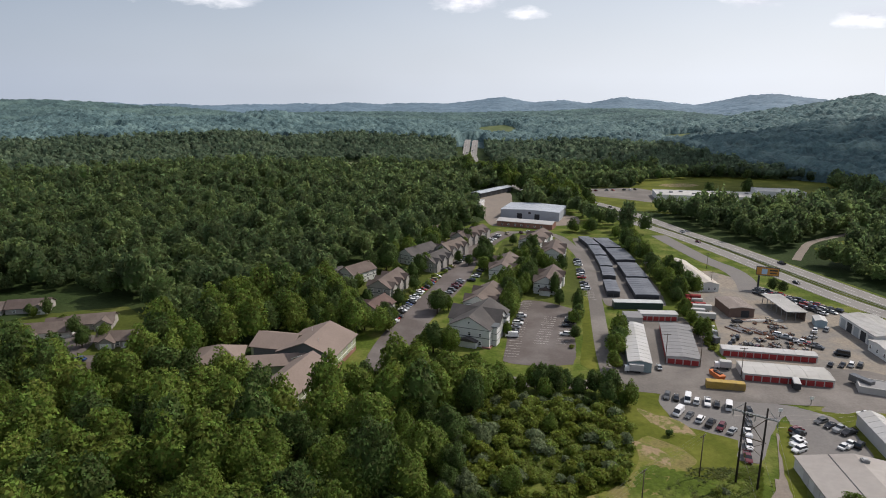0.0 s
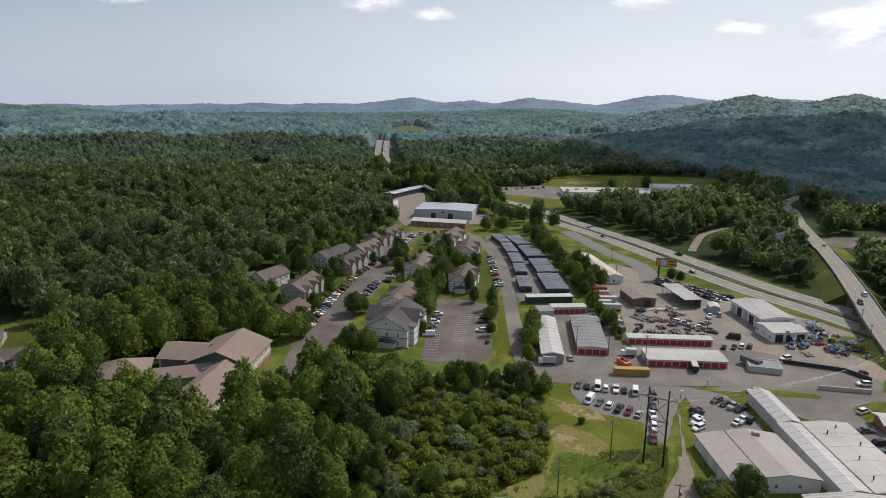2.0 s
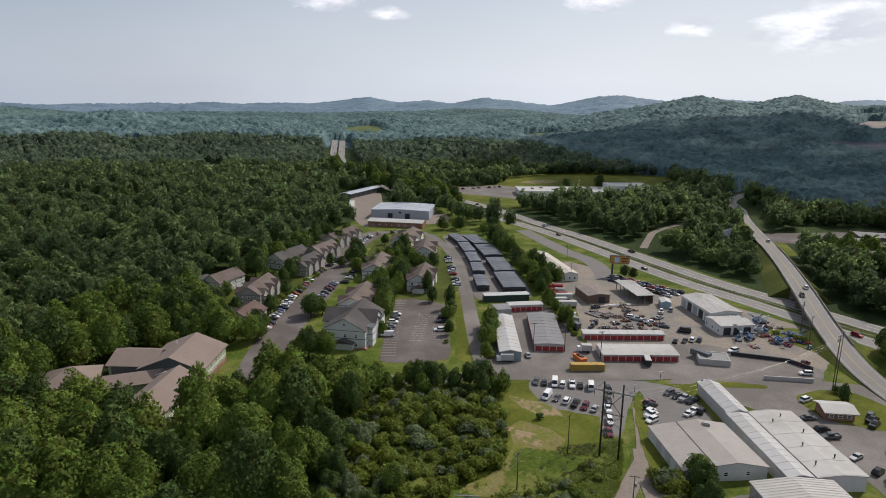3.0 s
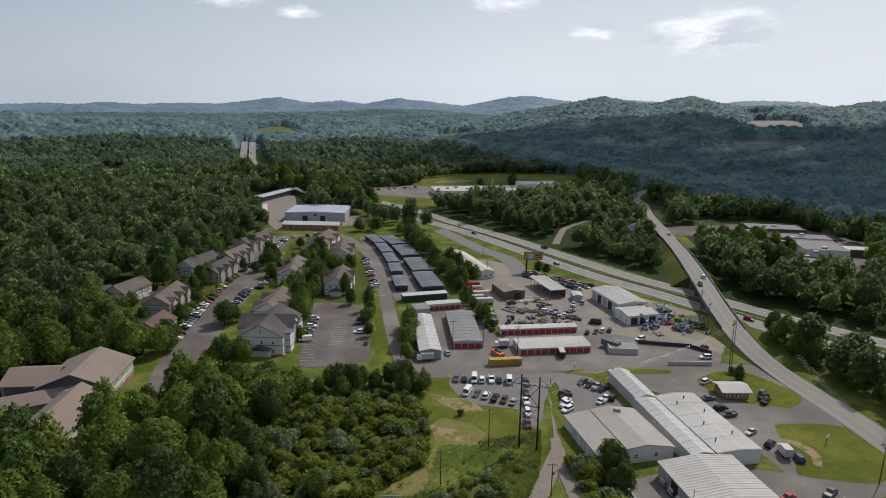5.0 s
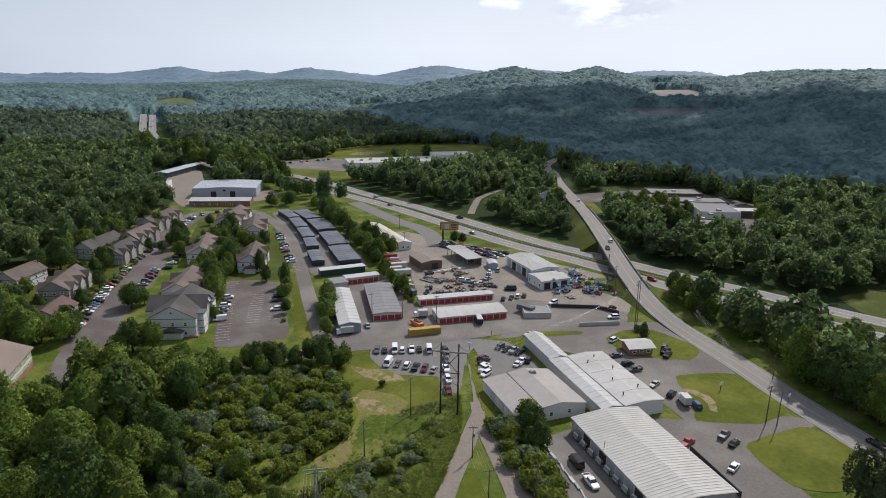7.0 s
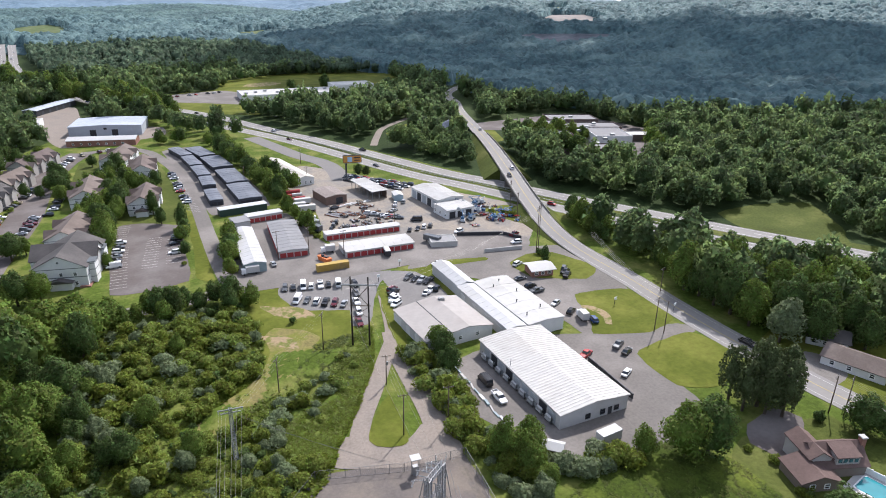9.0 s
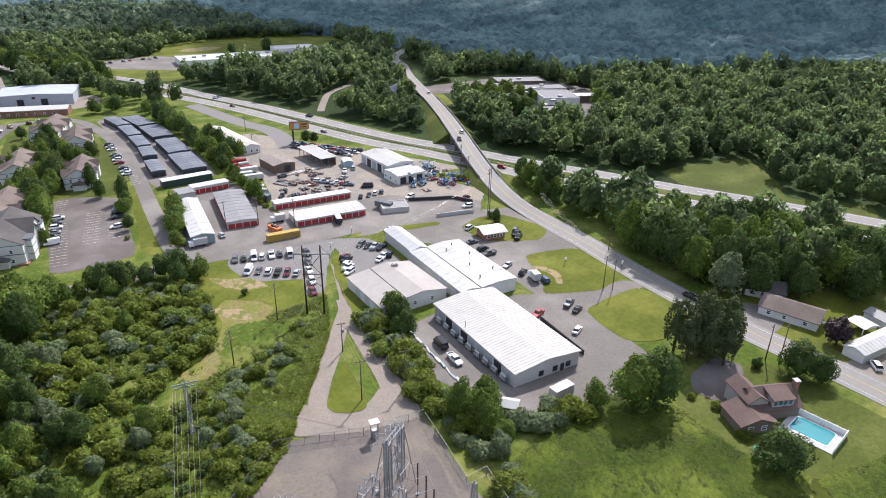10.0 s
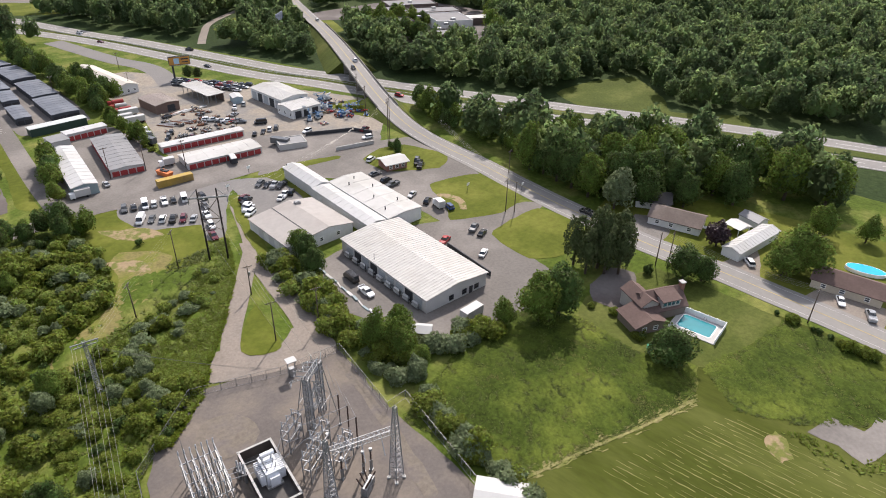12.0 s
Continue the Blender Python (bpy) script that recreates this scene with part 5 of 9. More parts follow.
def storage_row():
    storage(122, 224.5, -11.5, 33, 4.6, 2.6, 0.25, WHITE_METAL, WHITE_METAL, [("s", 12), ("e", 1)], "long low white storage row with red roller doors", axis="x")
    storage(118.7, 206.3, -11.5, 28.6, 10.6, 2.6, 0.45, WHITE_METAL, WHITE_ROOF, [("s", 10), ("n", 10)], "white-roofed storage building with red roller doors", axis="x")
    storage(92, 234.5, -14.5, 11.6, 37, 2.7, 0.4, WHITE_METAL, GREY_ROOF, [("s", 4), ("w", 12), ("e", 12)], "grey-roofed storage building with red end doors")
    storage(74, 230, -12.5, 8, 41, 3.6, 0.8, material("teal_grey_siding", (0.22, 0.28, 0.29), 0.6, 0.1), WHITE_METAL, [("e", 9)], "long storage building with a white metal roof", WHITE_METAL)
    storage(94, 266, -3, 16, 5, 3.0, 0.2, WHITE_METAL, WHITE_METAL, [("s", 6)], "short white storage row with red roller doors", axis="x")
    storage(82, 263, -3, 7, 8, 3.0, 0.2, WHITE_METAL, GREY_ROOF, [], "small grey-roofed storage unit", axis="x")
    storage(89.5, 281, -3, 22, 4.6, 3.2, 0.15, GREEN_METAL, material("pale_grey_roof", (0.45, 0.47, 0.46), 0.6, 0.12, 0.5, 0.1), [("s", 1)], "dark green shed with a pale flat roof", GREEN_METAL, axis="x", dw=4)
    for x, y, rz, W, L in ((99, 306, -6, 11, 29), (103, 338, -5, 10.5, 29), (106, 373, -2, 11, 28), (105.5, 404, 4, 9.5, 26),
                           (84, 307, -8, 6, 20), (89, 334, -9, 6.4, 18), (92.2, 357, -5, 6.6, 22), (94.5, 383, -3, 6.8, 24), (95, 410, 4, 6.8, 24)):
        storage(x, y, rz, W, L, 2.9, 0.22, BLUE_WALL, BLUE_GREY_ROOF, [("s", 4 if W > 8 else 2), ("e", 8), ("w", 8)], "dark slate-roofed garage block with dark roller doors", DARK_METAL, group="garage blocks")


storage_row()


def big_warehouse():
    root = thing("warehouse", 109.7, 98.3, -9.5, "large white metal warehouse with an open loading side", "warehouse")
    W, L, H = 20.6, 39.2, 4.1
    gable(root, W, L, H, 1.1, WHITE_METAL, material("ribbed_white_roof", (0.39, 0.378, 0.352), 0.6, 0.16, 0.3, 0.12, bump=0.05, second=(0.33, 0.315, 0.285)), 0.4, seams=1.05, seam_mat=material("pale_roof_rib", (0.43, 0.418, 0.39), 0.6, 0.2, 0.3, 0.12, bump=0.05, second=(0.37, 0.355, 0.325)), seam_half=0.24)
    for i in range(9):
        a = -L / 2 + 3.3 + i * 3.95
        if i in (1, 5, 7):
            # dark panel on the closed wall, painted shade of an open bay
            door(root, W, L, "w", a, 3.2, 3.4, DARK_METAL, name="loading_opening", ribs=False)
        else:
            door(root, W, L, "w", a, 3.0, 3.2, material("grey_panel", (0.33, 0.35, 0.36), 0.6, 0.15), name="roller_door")
    for a in (-2.0, 2.5, 6.8):
        window(root, W, L, "s", a, 0.8, 1.4, 1.4, casing=DARK_METAL)
    door(root, W, L, "s", 4.8, 1.2, 2.2, DARK_METAL, name="door", ribs=False)
    part("vent_pipe", Solid().tube((-W / 2 + 0.6, 4, H), (-W / 2 + 0.6, 4, H + 2.4), 0.1, n=6), STEEL, root)
    fence = Solid().box(0, 0, 0, 0.35, 19.5, 1.6)
    single("yard_wall", fence, DARK_METAL, "low dark screen wall beside the warehouse", "wall", m=pose(123.2, 88.5, 0.1, 0, 0, -12.5))
    box = thing("container", 103.5, 71.8, -5, "white shipping container beside the warehouse", "container")
    part("body", Solid().box(0, 0, 0.15, 6.0, 2.6, 2.4), WHITE_METAL, box)
    s = Solid()
    for i in range(20):
        s.box(-2.85 + i * 0.3, -1.32, 0.25, 0.12, 0.06, 2.2)
    part("corrugation", s, WHITE_METAL, box)
    for a in (-2.9, 2.9):
        for b in (-1.25, 1.25):
            part("corner_casting", Solid().box(a, b, 0, 0.2, 0.15, 0.15), DARK_METAL, box)


big_warehouse()


def taupe_warehouse():
    root = thing("warehouse", 102.4, 137.7, -6.5, "taupe-roofed metal warehouse in two bays", "warehouse")
    W, L = 22.6, 22.4
    gable(root, W, L, 3.5, 1.6, material("grey_white_siding", (0.56, 0.56, 0.55), 0.6, 0.1, 0.8, 0.2), TAN_ROOF, 0.3, lean=3.0)
    for a in (-6, 0, 6):
        window(root, W, L, "s", a, 1.4, 1.2, 1.2)
    for a in (-8, -2, 4):
        door(root, W, L, "w", a, 3.0, 3.2, WHITE_METAL, name="roller_door")
    part("roof_line", Solid().box(-3.2, 0, 4.52, 0.3, L + 0.4, 0.2), DARK_METAL, root, "dark joint between the bays")
    part("roof_line", Solid().box(6.0, 0, 4.5, 0.22, L * 0.5, 0.2), DARK_METAL, root, "dark joint between the bays")
    part("roof_unit", Solid().box(4.0, 8.0, 4.7, 1.8, 1.4, 1.2).box(4.0, 8.0, 5.9, 1.2, 1.0, 0.2), STEEL, root, "grey rooftop air unit")
    for y in (-10, 4):
        part("downpipe", Solid().tube((W / 2 + 0.1, y, 0), (W / 2 + 0.1, y, 3.4), 0.08), STEEL, root)


taupe_warehouse()


def white_complex():
    shed = thing("shed", 124.6, 162, -9.5, "long narrow white metal shed", "shed")
    gable(shed, 6.6, 21, 3.9, 1.2, WHITE_METAL, WHITE_METAL, 0.25, seams=3.0, seam_half=0.03)
    door(shed, 6.6, 21, "n", 0, 3, 3, WHITE_METAL, name="roller_door")
    wing = thing("shed", 119.6, 135.5, -9.5, "white metal shed joined to the flat-roofed shop", "shed")
    gable(wing, 6.6, 33.6, 3.9, 0.7, WHITE_METAL, WHITE_METAL, 0.2, seams=3.0, seam_half=0.03)
    for a in (-12, -4, 4, 12):
        door(wing, 6.6, 33.6, "w", a, 2.6, 2.8, WHITE_METAL, name="roller_door")
    shop = thing("shop_building", 129.6, 133.7, -9, "large shop building with a weathered white flat roof", "shop")
    gable(shop, 12.9, 34, 4.2, 0.55, SIDING, WHITE_ROOF, 0.3, seams=6.8, seam_half=0.04)
    for a in range(-14, 15, 4):
        window(shop, 12.9, 34, "e", a, 1.0, 1.8, 1.5)
    for a in (-8, 6):
        door(shop, 12.9, 34, "e", a + 1.2, 1.2, 2.2, DARK_METAL, ribs=False)
    for i, (a, b) in enumerate(((-3, 10), (2.5, 4), (-2, -3), (3, -9), (-4, -12), (1, 13))):
        part("roof_vent", Solid().tube((a, b, 4.5), (a, b, 5.6), 0.16, n=8).tube((a, b, 5.6), (a, b, 5.8), 0.28, 0.1, 8), DARK_METAL, shop)


white_complex()


def small_diner():
    root = thing("diner", 157, 151.8, -18, "small brick diner with a white roof", "restaurant")
    gable(root, 8.4, 7.0, 2.8, 0.9, BRICK, WHITE_ROOF, 0.9, "x")
    for a in (-2.6, 0, 2.6):
        window(root, 8.4, 7.0, "s", a, 0.9, 1.3, 1.2)
    door(root, 8.4, 7.0, "e", 0, 1.0, 2.1, DARK_METAL, ribs=False)


small_diner()


def yard_buildings():
    root = thing("workshop", 132.2, 276.5, -1, "brown metal workshop in the salvage yard", "workshop")
    gable(root, 11, 16, 4.0, 0.7, BROWN_WALL, material("brown_metal_roof", (0.24, 0.20, 0.175), 0.6, 0.15, 0.5, 0.1), 0.3, seams=1.2)
    door(root, 11, 16, "s", 1.5, 3.5, 3.2, DARK_METAL, name="roller_door")
    root = thing("open_shed", 154.5, 276.6, -3, "open-sided shed with a white roof on posts", "shed")
    for sx in (-3.9, 0, 3.9):
        for k in range(6):
            part("post", Solid().box(sx, -12 + k * 4.8, 0, 0.25, 0.25, 4.3), STEEL, root)
    part("back_wall", Solid().box(3.9, 0, 0, 0.15, 25, 4.2), BROWN_WALL, root)
    part("roof", Solid().box(0, 0, 4.3, 9.2, 26.4, 0.25), WHITE_ROOF, root)
    s = Solid()
    for k in range(22):
        s.box(0, -12.6 + k * 1.2, 4.55, 9.1, 0.1, 0.06)
    part("roof_seam", s, WHITE_METAL, root)
    hut = thing("hut", 161.5, 259.5, -20, "small grey-blue metal hut", "hut")
    gable(hut, 4.5, 7, 2.8, 0.6, material("blue_grey_metal", (0.28, 0.36, 0.40), 0.6, 0.1), WHITE_METAL, 0.2)
    root = thing("repair_shop", 176, 245.6, -4, "white-roofed repair shop with tall openings", "workshop")
    gable(root, 14.5, 26, 5.0, 1.0, SIDING, WHITE_ROOF, 0.4, seams=1.3)
    for i, a in enumerate((-10, -5, 0, 5, 10)):
        door(root, 14.5, 26, "w", a, 3.6, 4.0, DARK_METAL if i % 2 else material("grey_panel", (0.33, 0.35, 0.36)), name="roller_door", ribs=bool(i % 2))
    root = thing("repair_shop", 171.8, 225.6, -4, "lower white-roofed annex of the repair shop", "workshop")
    gable(root, 15, 12, 4.0, 0.8, SIDING, WHITE_ROOF, 0.3, "x", seams=1.3)
    for a in (-4.5, 0, 4.5):
        door(root, 15, 12, "s", a, 3.2, 3.2, DARK_METAL, name="roller_door")
        window(root, 15, 12, "w", a, 1.2)
    root = thing("long_building", 133, 331, 0, "long cream-roofed building behind the trees", "building")
    gable(root, 10, 48, 3.8, 1.4, SIDING, material("cream_roof", (0.52, 0.48, 0.42), 0.7, 0.12, 0.5, 0.1), 0.4, seams=2.0)
    for a in (-3, 0, 3):
        window(root, 10, 48, "s", a, 1.0, 1.1, 1.3)
    for a in range(-20, 22, 7):
        window(root, 10, 48, "e", a, 1.0, 1.4, 1.3)
    # walled yard by the road: a low block and the wall round it
    root = thing("concrete_block_shed", 144.5, 196.5, -24, "low roofless concrete block shed", "shed")
    for x, y, sx, sy in ((0, -4, 11, 0.4), (0, 4, 11, 0.4), (-5.3, 0, 0.4, 7.6), (5.3, 0, 0.4, 7.6)):
        part("block_wall", Solid().box(x, y, 0, sx, sy, 2.4), CONCRETE, root)
    part("roof", Solid().box(0, 0, 2.0, 10.2, 7.6, 0.2), GREY_ROOF, root)


yard_buildings()


def works():
    root = thing("factory", 73, 514, -19, "grey-blue steel factory hall with a pale roof", "factory")
    gable(root, 47, 35, 6.8, 0.9, material("grey_blue_cladding", (0.36, 0.39, 0.43), 0.6, 0.1, 0.5, 0.1), material("pale_blue_grey_roof", (0.43, 0.46, 0.50), 0.5, 0.12, 0.4, 0.08), 0.3, "y", seams=2.0)
    for a in (-8, 6):
        door(root, 47, 35, "s", a, 4, 4.5, DARK_METAL, name="roller_door")
    window(root, 47, 35, "s", 0, 4.6, 2, 1.2, casing=DARK_METAL)
    root = thing("office_building", 61.5, 470.5, -22, "low brick building with a white metal roof", "building")
    gable(root, 42, 13, 3.8, 1.4, BRICK, WHITE_METAL, 0.4, "x", seams=2.0)
    for a in range(-17, 18, 5):
        window(root, 42, 13, "s", a, 1.0, 1.3, 1.3)
    root = thing("open_shed", 47, 632, -36, "long open shed with a pale metal roof", "shed")
    gable(root, 11, 58, 4.5, 0.8, BLUE_WALL, material("pale_blue_grey_roof", (0.43, 0.46, 0.50)), 0.6, seams=2.0)
    for a in range(-25, 26, 10):
        # the shade inside the open side is a row of dark panels
        door(root, 11, 58, "e", a, 7, 3.6, DARK_METAL, name="opening", ribs=False)
    root = thing("shed", 26, 555, -12, "pale flat-roofed steel shed", "shed")
    flat_roof(root, 15, 22, 5, SIDING, WHITE_ROOF, 0.3)
    root = thing("school", 252, 606, -10.5, "large school building with flat white roofs", "school")
    flat_roof(root, 98, 36, 5.5, SIDING, WHITE_ROOF, 0.4, 0, 0)
    flat_roof(root, 42, 26, 9.0, SIDING, WHITE_ROOF, 0.4, 66, 14)
    for i in range(9):
        part("roof_unit", Solid().box(-44 + i * 10, -6 + (i % 3) * 6, 5.6, 3, 2.4, 1.3), STEEL, root)
    root = thing("shopping_building", 352, 300, -30, "flat-roofed dark brick shopping building in blocks", "building")
    dark_roof = material("grey_membrane_roof", (0.17, 0.165, 0.165), 0.8, 0.15, 0.4, 0.08)
    dark_brick = material("dark_brickwork", (0.11, 0.085, 0.075), 0.9, 0.15, 2.0, 0.2)
    flat_roof(root, 46, 20, 5.5, dark_brick, dark_roof, 0.8, 6, 34)
    flat_roof(root, 26, 30, 6.5, SIDING, dark_roof, 0.5, 10, 2)
    flat_roof(root, 50, 16, 5.0, dark_brick, dark_roof, 0.8, -16, -38)
    flat_roof(root, 40, 24, 5.0, dark_brick, dark_roof, 0.8, 2, 70)
    flat_roof(root, 22, 18, 4.6, dark_brick, dark_roof, 0.8, -26, 10)
    flat_roof(root, 30, 14, 4.4, dark_brick, WHITE_ROOF, 0.5, 34, 8)
    flat_roof(root, 18, 22, 5.2, dark_brick, dark_roof, 0.9, -18, 44)
    for i in range(8):
        part("roof_unit", Solid().box(-10 + (i % 3) * 10, -36 + i * 14, 6.6, 3, 2.4, 1.2), STEEL, root)


works()


def apartment(x, y, rz, W, L, eave=5.6, rise=3.4, wall=SIDING, roof=SHINGLE, dormers=2, porch=True, sides="ew", label=""):
    root = thing("apartment_house", x, y, rz, label or "two-storey pale apartment house with a brown shingle roof", "apartment house", "apartment houses")
    gable(root, W, L, eave, rise, wall, roof, 0.5)
    part("band", Solid().box(0, 0, eave / 2, W + 0.06, L + 0.06, 0.3), SIDING_SLATE, root)
    part("eave_band", Solid().box(0, 0, eave - 0.5, W + 0.06, L + 0.06, 0.24), SIDING_SLATE, root)
    for z in (0.9, eave / 2 + 0.6):
        for side, run in (("s", W), ("n", W)):
            for a in (-0.28, 0.02, 0.28):
                window(root, W, L, side, a * run, z, 1.1, 1.3)
        for side in sides:
            n = max(3, int(L / 4.5))
            for i in range(n):
                window(root, W, L, side, -L / 2 + (i + 0.5) * L / n, z, 1.1, 1.3)
    for k in range(dormers):
        yy = -L / 2 + (k + 0.5) * L / dormers
        for sgn in (1, -1):
            part("gable_wall", Solid().add([(sgn * (W / 2 + 1.0), yy - 2.2, 0), (sgn * (W / 2 + 1.0), yy + 2.2, 0), (sgn * (W / 2 + 1.0), yy + 2.2, eave), (sgn * (W / 2 + 1.0), yy, eave + 2.0), (sgn * (W / 2 + 1.0), yy - 2.2, eave),
                                            (0, yy - 2.2, 0), (0, yy + 2.2, 0), (0, yy + 2.2, eave), (0, yy, eave + 2.0), (0, yy - 2.2, eave)],
                                           [(0, 1, 2, 3, 4), (9, 8, 7, 6, 5), (0, 5, 6, 1), (1, 6, 7, 2), (4, 9, 5, 0)]), wall, root)
            r = Solid()
            for q in (-1, 1):
                e = sgn * (W / 2 + 1.4)
                r.add([(e, yy, eave + 2.1), (e, yy + q * 2.7, eave - 0.35), (0, yy + q * 2.7, eave - 0.35), (0, yy, eave + 2.1),
                       (e, yy, eave + 2.3), (e, yy + q * 2.7, eave - 0.15), (0, yy + q * 2.7, eave - 0.15), (0, yy, eave + 2.3)],
                      [(0, 1, 2, 3), (7, 6, 5, 4), (0, 4, 5, 1), (1, 5, 6, 2), (3, 7, 4, 0)])
            part("gable_roof", r, roof, root)
    if porch:
        part("porch", Solid().box(0, -L / 2 - 1.2, 0, W * 0.45, 2.4, 2.6), wall, root)
        r = Solid().add([(-W * 0.26, -L / 2 - 2.8, 2.6), (0, -L / 2 - 2.8, 3.9), (W * 0.26, -L / 2 - 2.8, 2.6), (-W * 0.26, -L / 2, 2.6), (0, -L / 2, 3.9), (W * 0.26, -L / 2, 2.6)],
                        [(0, 1, 4, 3), (1, 2, 5, 4), (2, 1, 0), (0, 3, 5, 2)])
        part("porch_roof", r, roof, root)
    return root


def apartments():
    dark = SHINGLE_DARK
    big = apartment(14.5, 246, -22, 17, 26, 7.4, 4.4, SIDING, dark, 1, True, label="three-storey white apartment house with a dark shingle roof")
    for x, y, w, l in ((8.9, -7.5, 3.2, 4.6), (8.9, 5.5, 3.2, 4.6)):
        tower = part("stair_tower", Solid().box(x, y, 0, w, l, 7.6), SIDING, big)
        part("tower_cap", Solid().box(x, y, 7.6, w + 0.3, l + 0.3, 0.35), SIDING_SLATE, tower)
        for z in (1.2, 3.9, 6.1):
            part("tower_band", Solid().box(x, y, z + 1.0, w + 0.08, l + 0.08, 0.22), SIDING_SLATE, tower)
    gable(big, 21, 11, 7.4, 4.0, SIDING, dark, 0.5, "x", x=-1.0, y=1.0, name="cross_wall", roof_name="cross_roof")
    part("gable_vent", Solid().tube((0, -13.06, 9.4), (0, -13.12, 9.4), 0.4, n=10), SIDING_SLATE, big)
    part("entry_steps", Solid().box(7.5, -11.5, 0, 3.4, 5.0, 0.3).box(7.5, -12.4, 0.3, 3.4, 3.0, 0.25), BRICK, big)
    apartment(19, 281, -20, 13, 26)
    apartment(33.5, 339, -13, 13, 30)
    apartment(60, 407, -25, 14, 30)
    apartment(53.7, 312.5, -18, 11.5, 25)
    apartment(66, 374, -14, 12, 27)
    stone = "two-storey taupe apartment house with gabled bays and a brown shingle roof"
    apartment(-30, 268.5, -20, 11, 16, 4.6, 3.2, SIDING_STONE, SHINGLE_RED, 1, False, label="low taupe apartment house with a red-brown shingle roof")
    apartment(-27.6, 304, -18, 11.7, 25, 5.6, 3.6, SIDING_STONE, SHINGLE, 3, False, label=stone)
    apartment(-5.5, 350, -28, 11.5, 21, 5.6, 3.6, SIDING_STONE, SHINGLE_DARK, 3, False, label=stone)
    apartment(4.2, 379.5, -32, 11.5, 22, 5.6, 3.6, SIDING_STONE, SHINGLE, 3, False, label=stone)
    apartment(17.5, 417, -32, 12, 33, 5.6, 3.6, SIDING_STONE, SHINGLE, 4, False, label=stone)
    apartment(-46, 323.6, -35, 11, 18, porch=False, dormers=0)
    apartment(-60.6, 317, -49, 10, 18, 4.8, 3.0, SIDING_STONE, SHINGLE_DARK, 0, False)
    apartment(-15.5, 367.5, -36, 11, 25, 5.6, 3.4, SIDING, SHINGLE_DARK, 0, False)
    apartment(0, 434, -35, 11, 20, porch=False, dormers=2)
    tan = material("taupe_shingles", (0.21, 0.165, 0.14), 0.9, 0.15, 1.6, 0.12, bump=0.3)
    root = thing("care_home", -46.5, 220.5, -13, "sage-green two-storey building with a taupe shingle roof", "apartment house")
    gable(root, 21, 22, 6.2, 4.2, SIDING_GREEN, tan, 0.8)
    gable(root, 15, 15, 6.0, 2.8, SIDING_GREEN, tan, 0.7, "x", x=-15, y=-1, name="side_wall", roof_name="side_roof")
    part("front_cladding", Solid().add([(-10.4, -11.06, 0.2), (10.4, -11.06, 0.2), (10.4, -11.06, 6.1), (0, -11.06, 10.1), (-10.4, -11.06, 6.1)], [(0, 1, 2, 3, 4)]).box(-15, -8.55, 0.2, 13, 0.06, 5.7), SIDING_SLATE, root)
    for z in (0.9, 3.8):
        for a in (-8, -5, 5, 8):
            window(root, 21, 22.2, "s", a, z, 1.2, 1.5)
        for a in (-8, -3, 2, 7):
            window(root, 21, 22, "e", a, z, 1.2, 1.5)
    part("band", Solid().box(10.56, 0, 3.0, 0.06, 21.6, 0.25), TRIM, root)
    part("stone_base", Solid().box(10.56, 0, 0, 0.1, 21.8, 1.6), BRICK, root)
    part("porch_wall", Solid().box(0, -12.4, 0, 8, 2.8, 5.0), SIDING_SLATE, root)
    part("porch_trim", Solid().tube((-4.4, -14.1, 5.05), (0, -14.1, 6.75), 0.14, n=4).tube((0, -14.1, 6.75), (4.4, -14.1, 5.05), 0.14, n=4), TRIM, root)
    part("porch_roof", Solid().along_y([(-4.6, 5.0), (4.6, 5.0), (0, 6.8)], -14, -10.5), tan, root)
    for a, b in ((-4, 4), (3, -6)):
        part("vent_pipe", Solid().tube((a, b, 7.5), (a, b, 10.4), 0.09, n=6), TRIM, root)
    root = thing("care_home_wing", -48.4, 191, -16, "sage-green wing with a taupe shingle roof", "apartment house")
    gable(root, 13, 25, 6.2, 3.6, SIDING_GREEN, tan, 0.8)
    part("stone_base", Solid().box(6.56, 0, 0, 0.1, 24.8, 1.8), BRICK, root)
    part("band", Solid().box(6.56, 0, 3.0, 0.08, 24.8, 0.25), TRIM, root)
    for z in (0.9, 3.8):
        for a in (-10, -5, 0, 5, 10):
            window(root, 13, 25, "e", a, z, 1.2, 1.5)
        for a in (-3, 3):
            window(root, 13, 25, "s", a, z, 1.2, 1.5)
    root = thing("care_home_wing", -79.5, 211, 10, "low wing with a taupe hipped shingle roof", "apartment house")
    part("wall", Solid().box(0, 0, 0, 15, 14, 5.2), SIDING_GREEN, root)
    part("roof", Solid().add([(-8.5, -8, 5.1), (8.5, -8, 5.1), (8.5, 8, 5.1), (-8.5, 8, 5.1), (-0.6, 0, 9.0), (0.6, 0, 9.0)], [(0, 1, 5, 4), (1, 2, 5), (2, 3, 4, 5), (3, 0, 4), (3, 2, 1, 0)]), tan, root)
    gable(root, 26, 9, 4.0, 2.2, SIDING_GREEN, tan, 0.6, "x", x=18.5, y=-5.5, name="link_wall", roof_name="link_roof")


apartments()


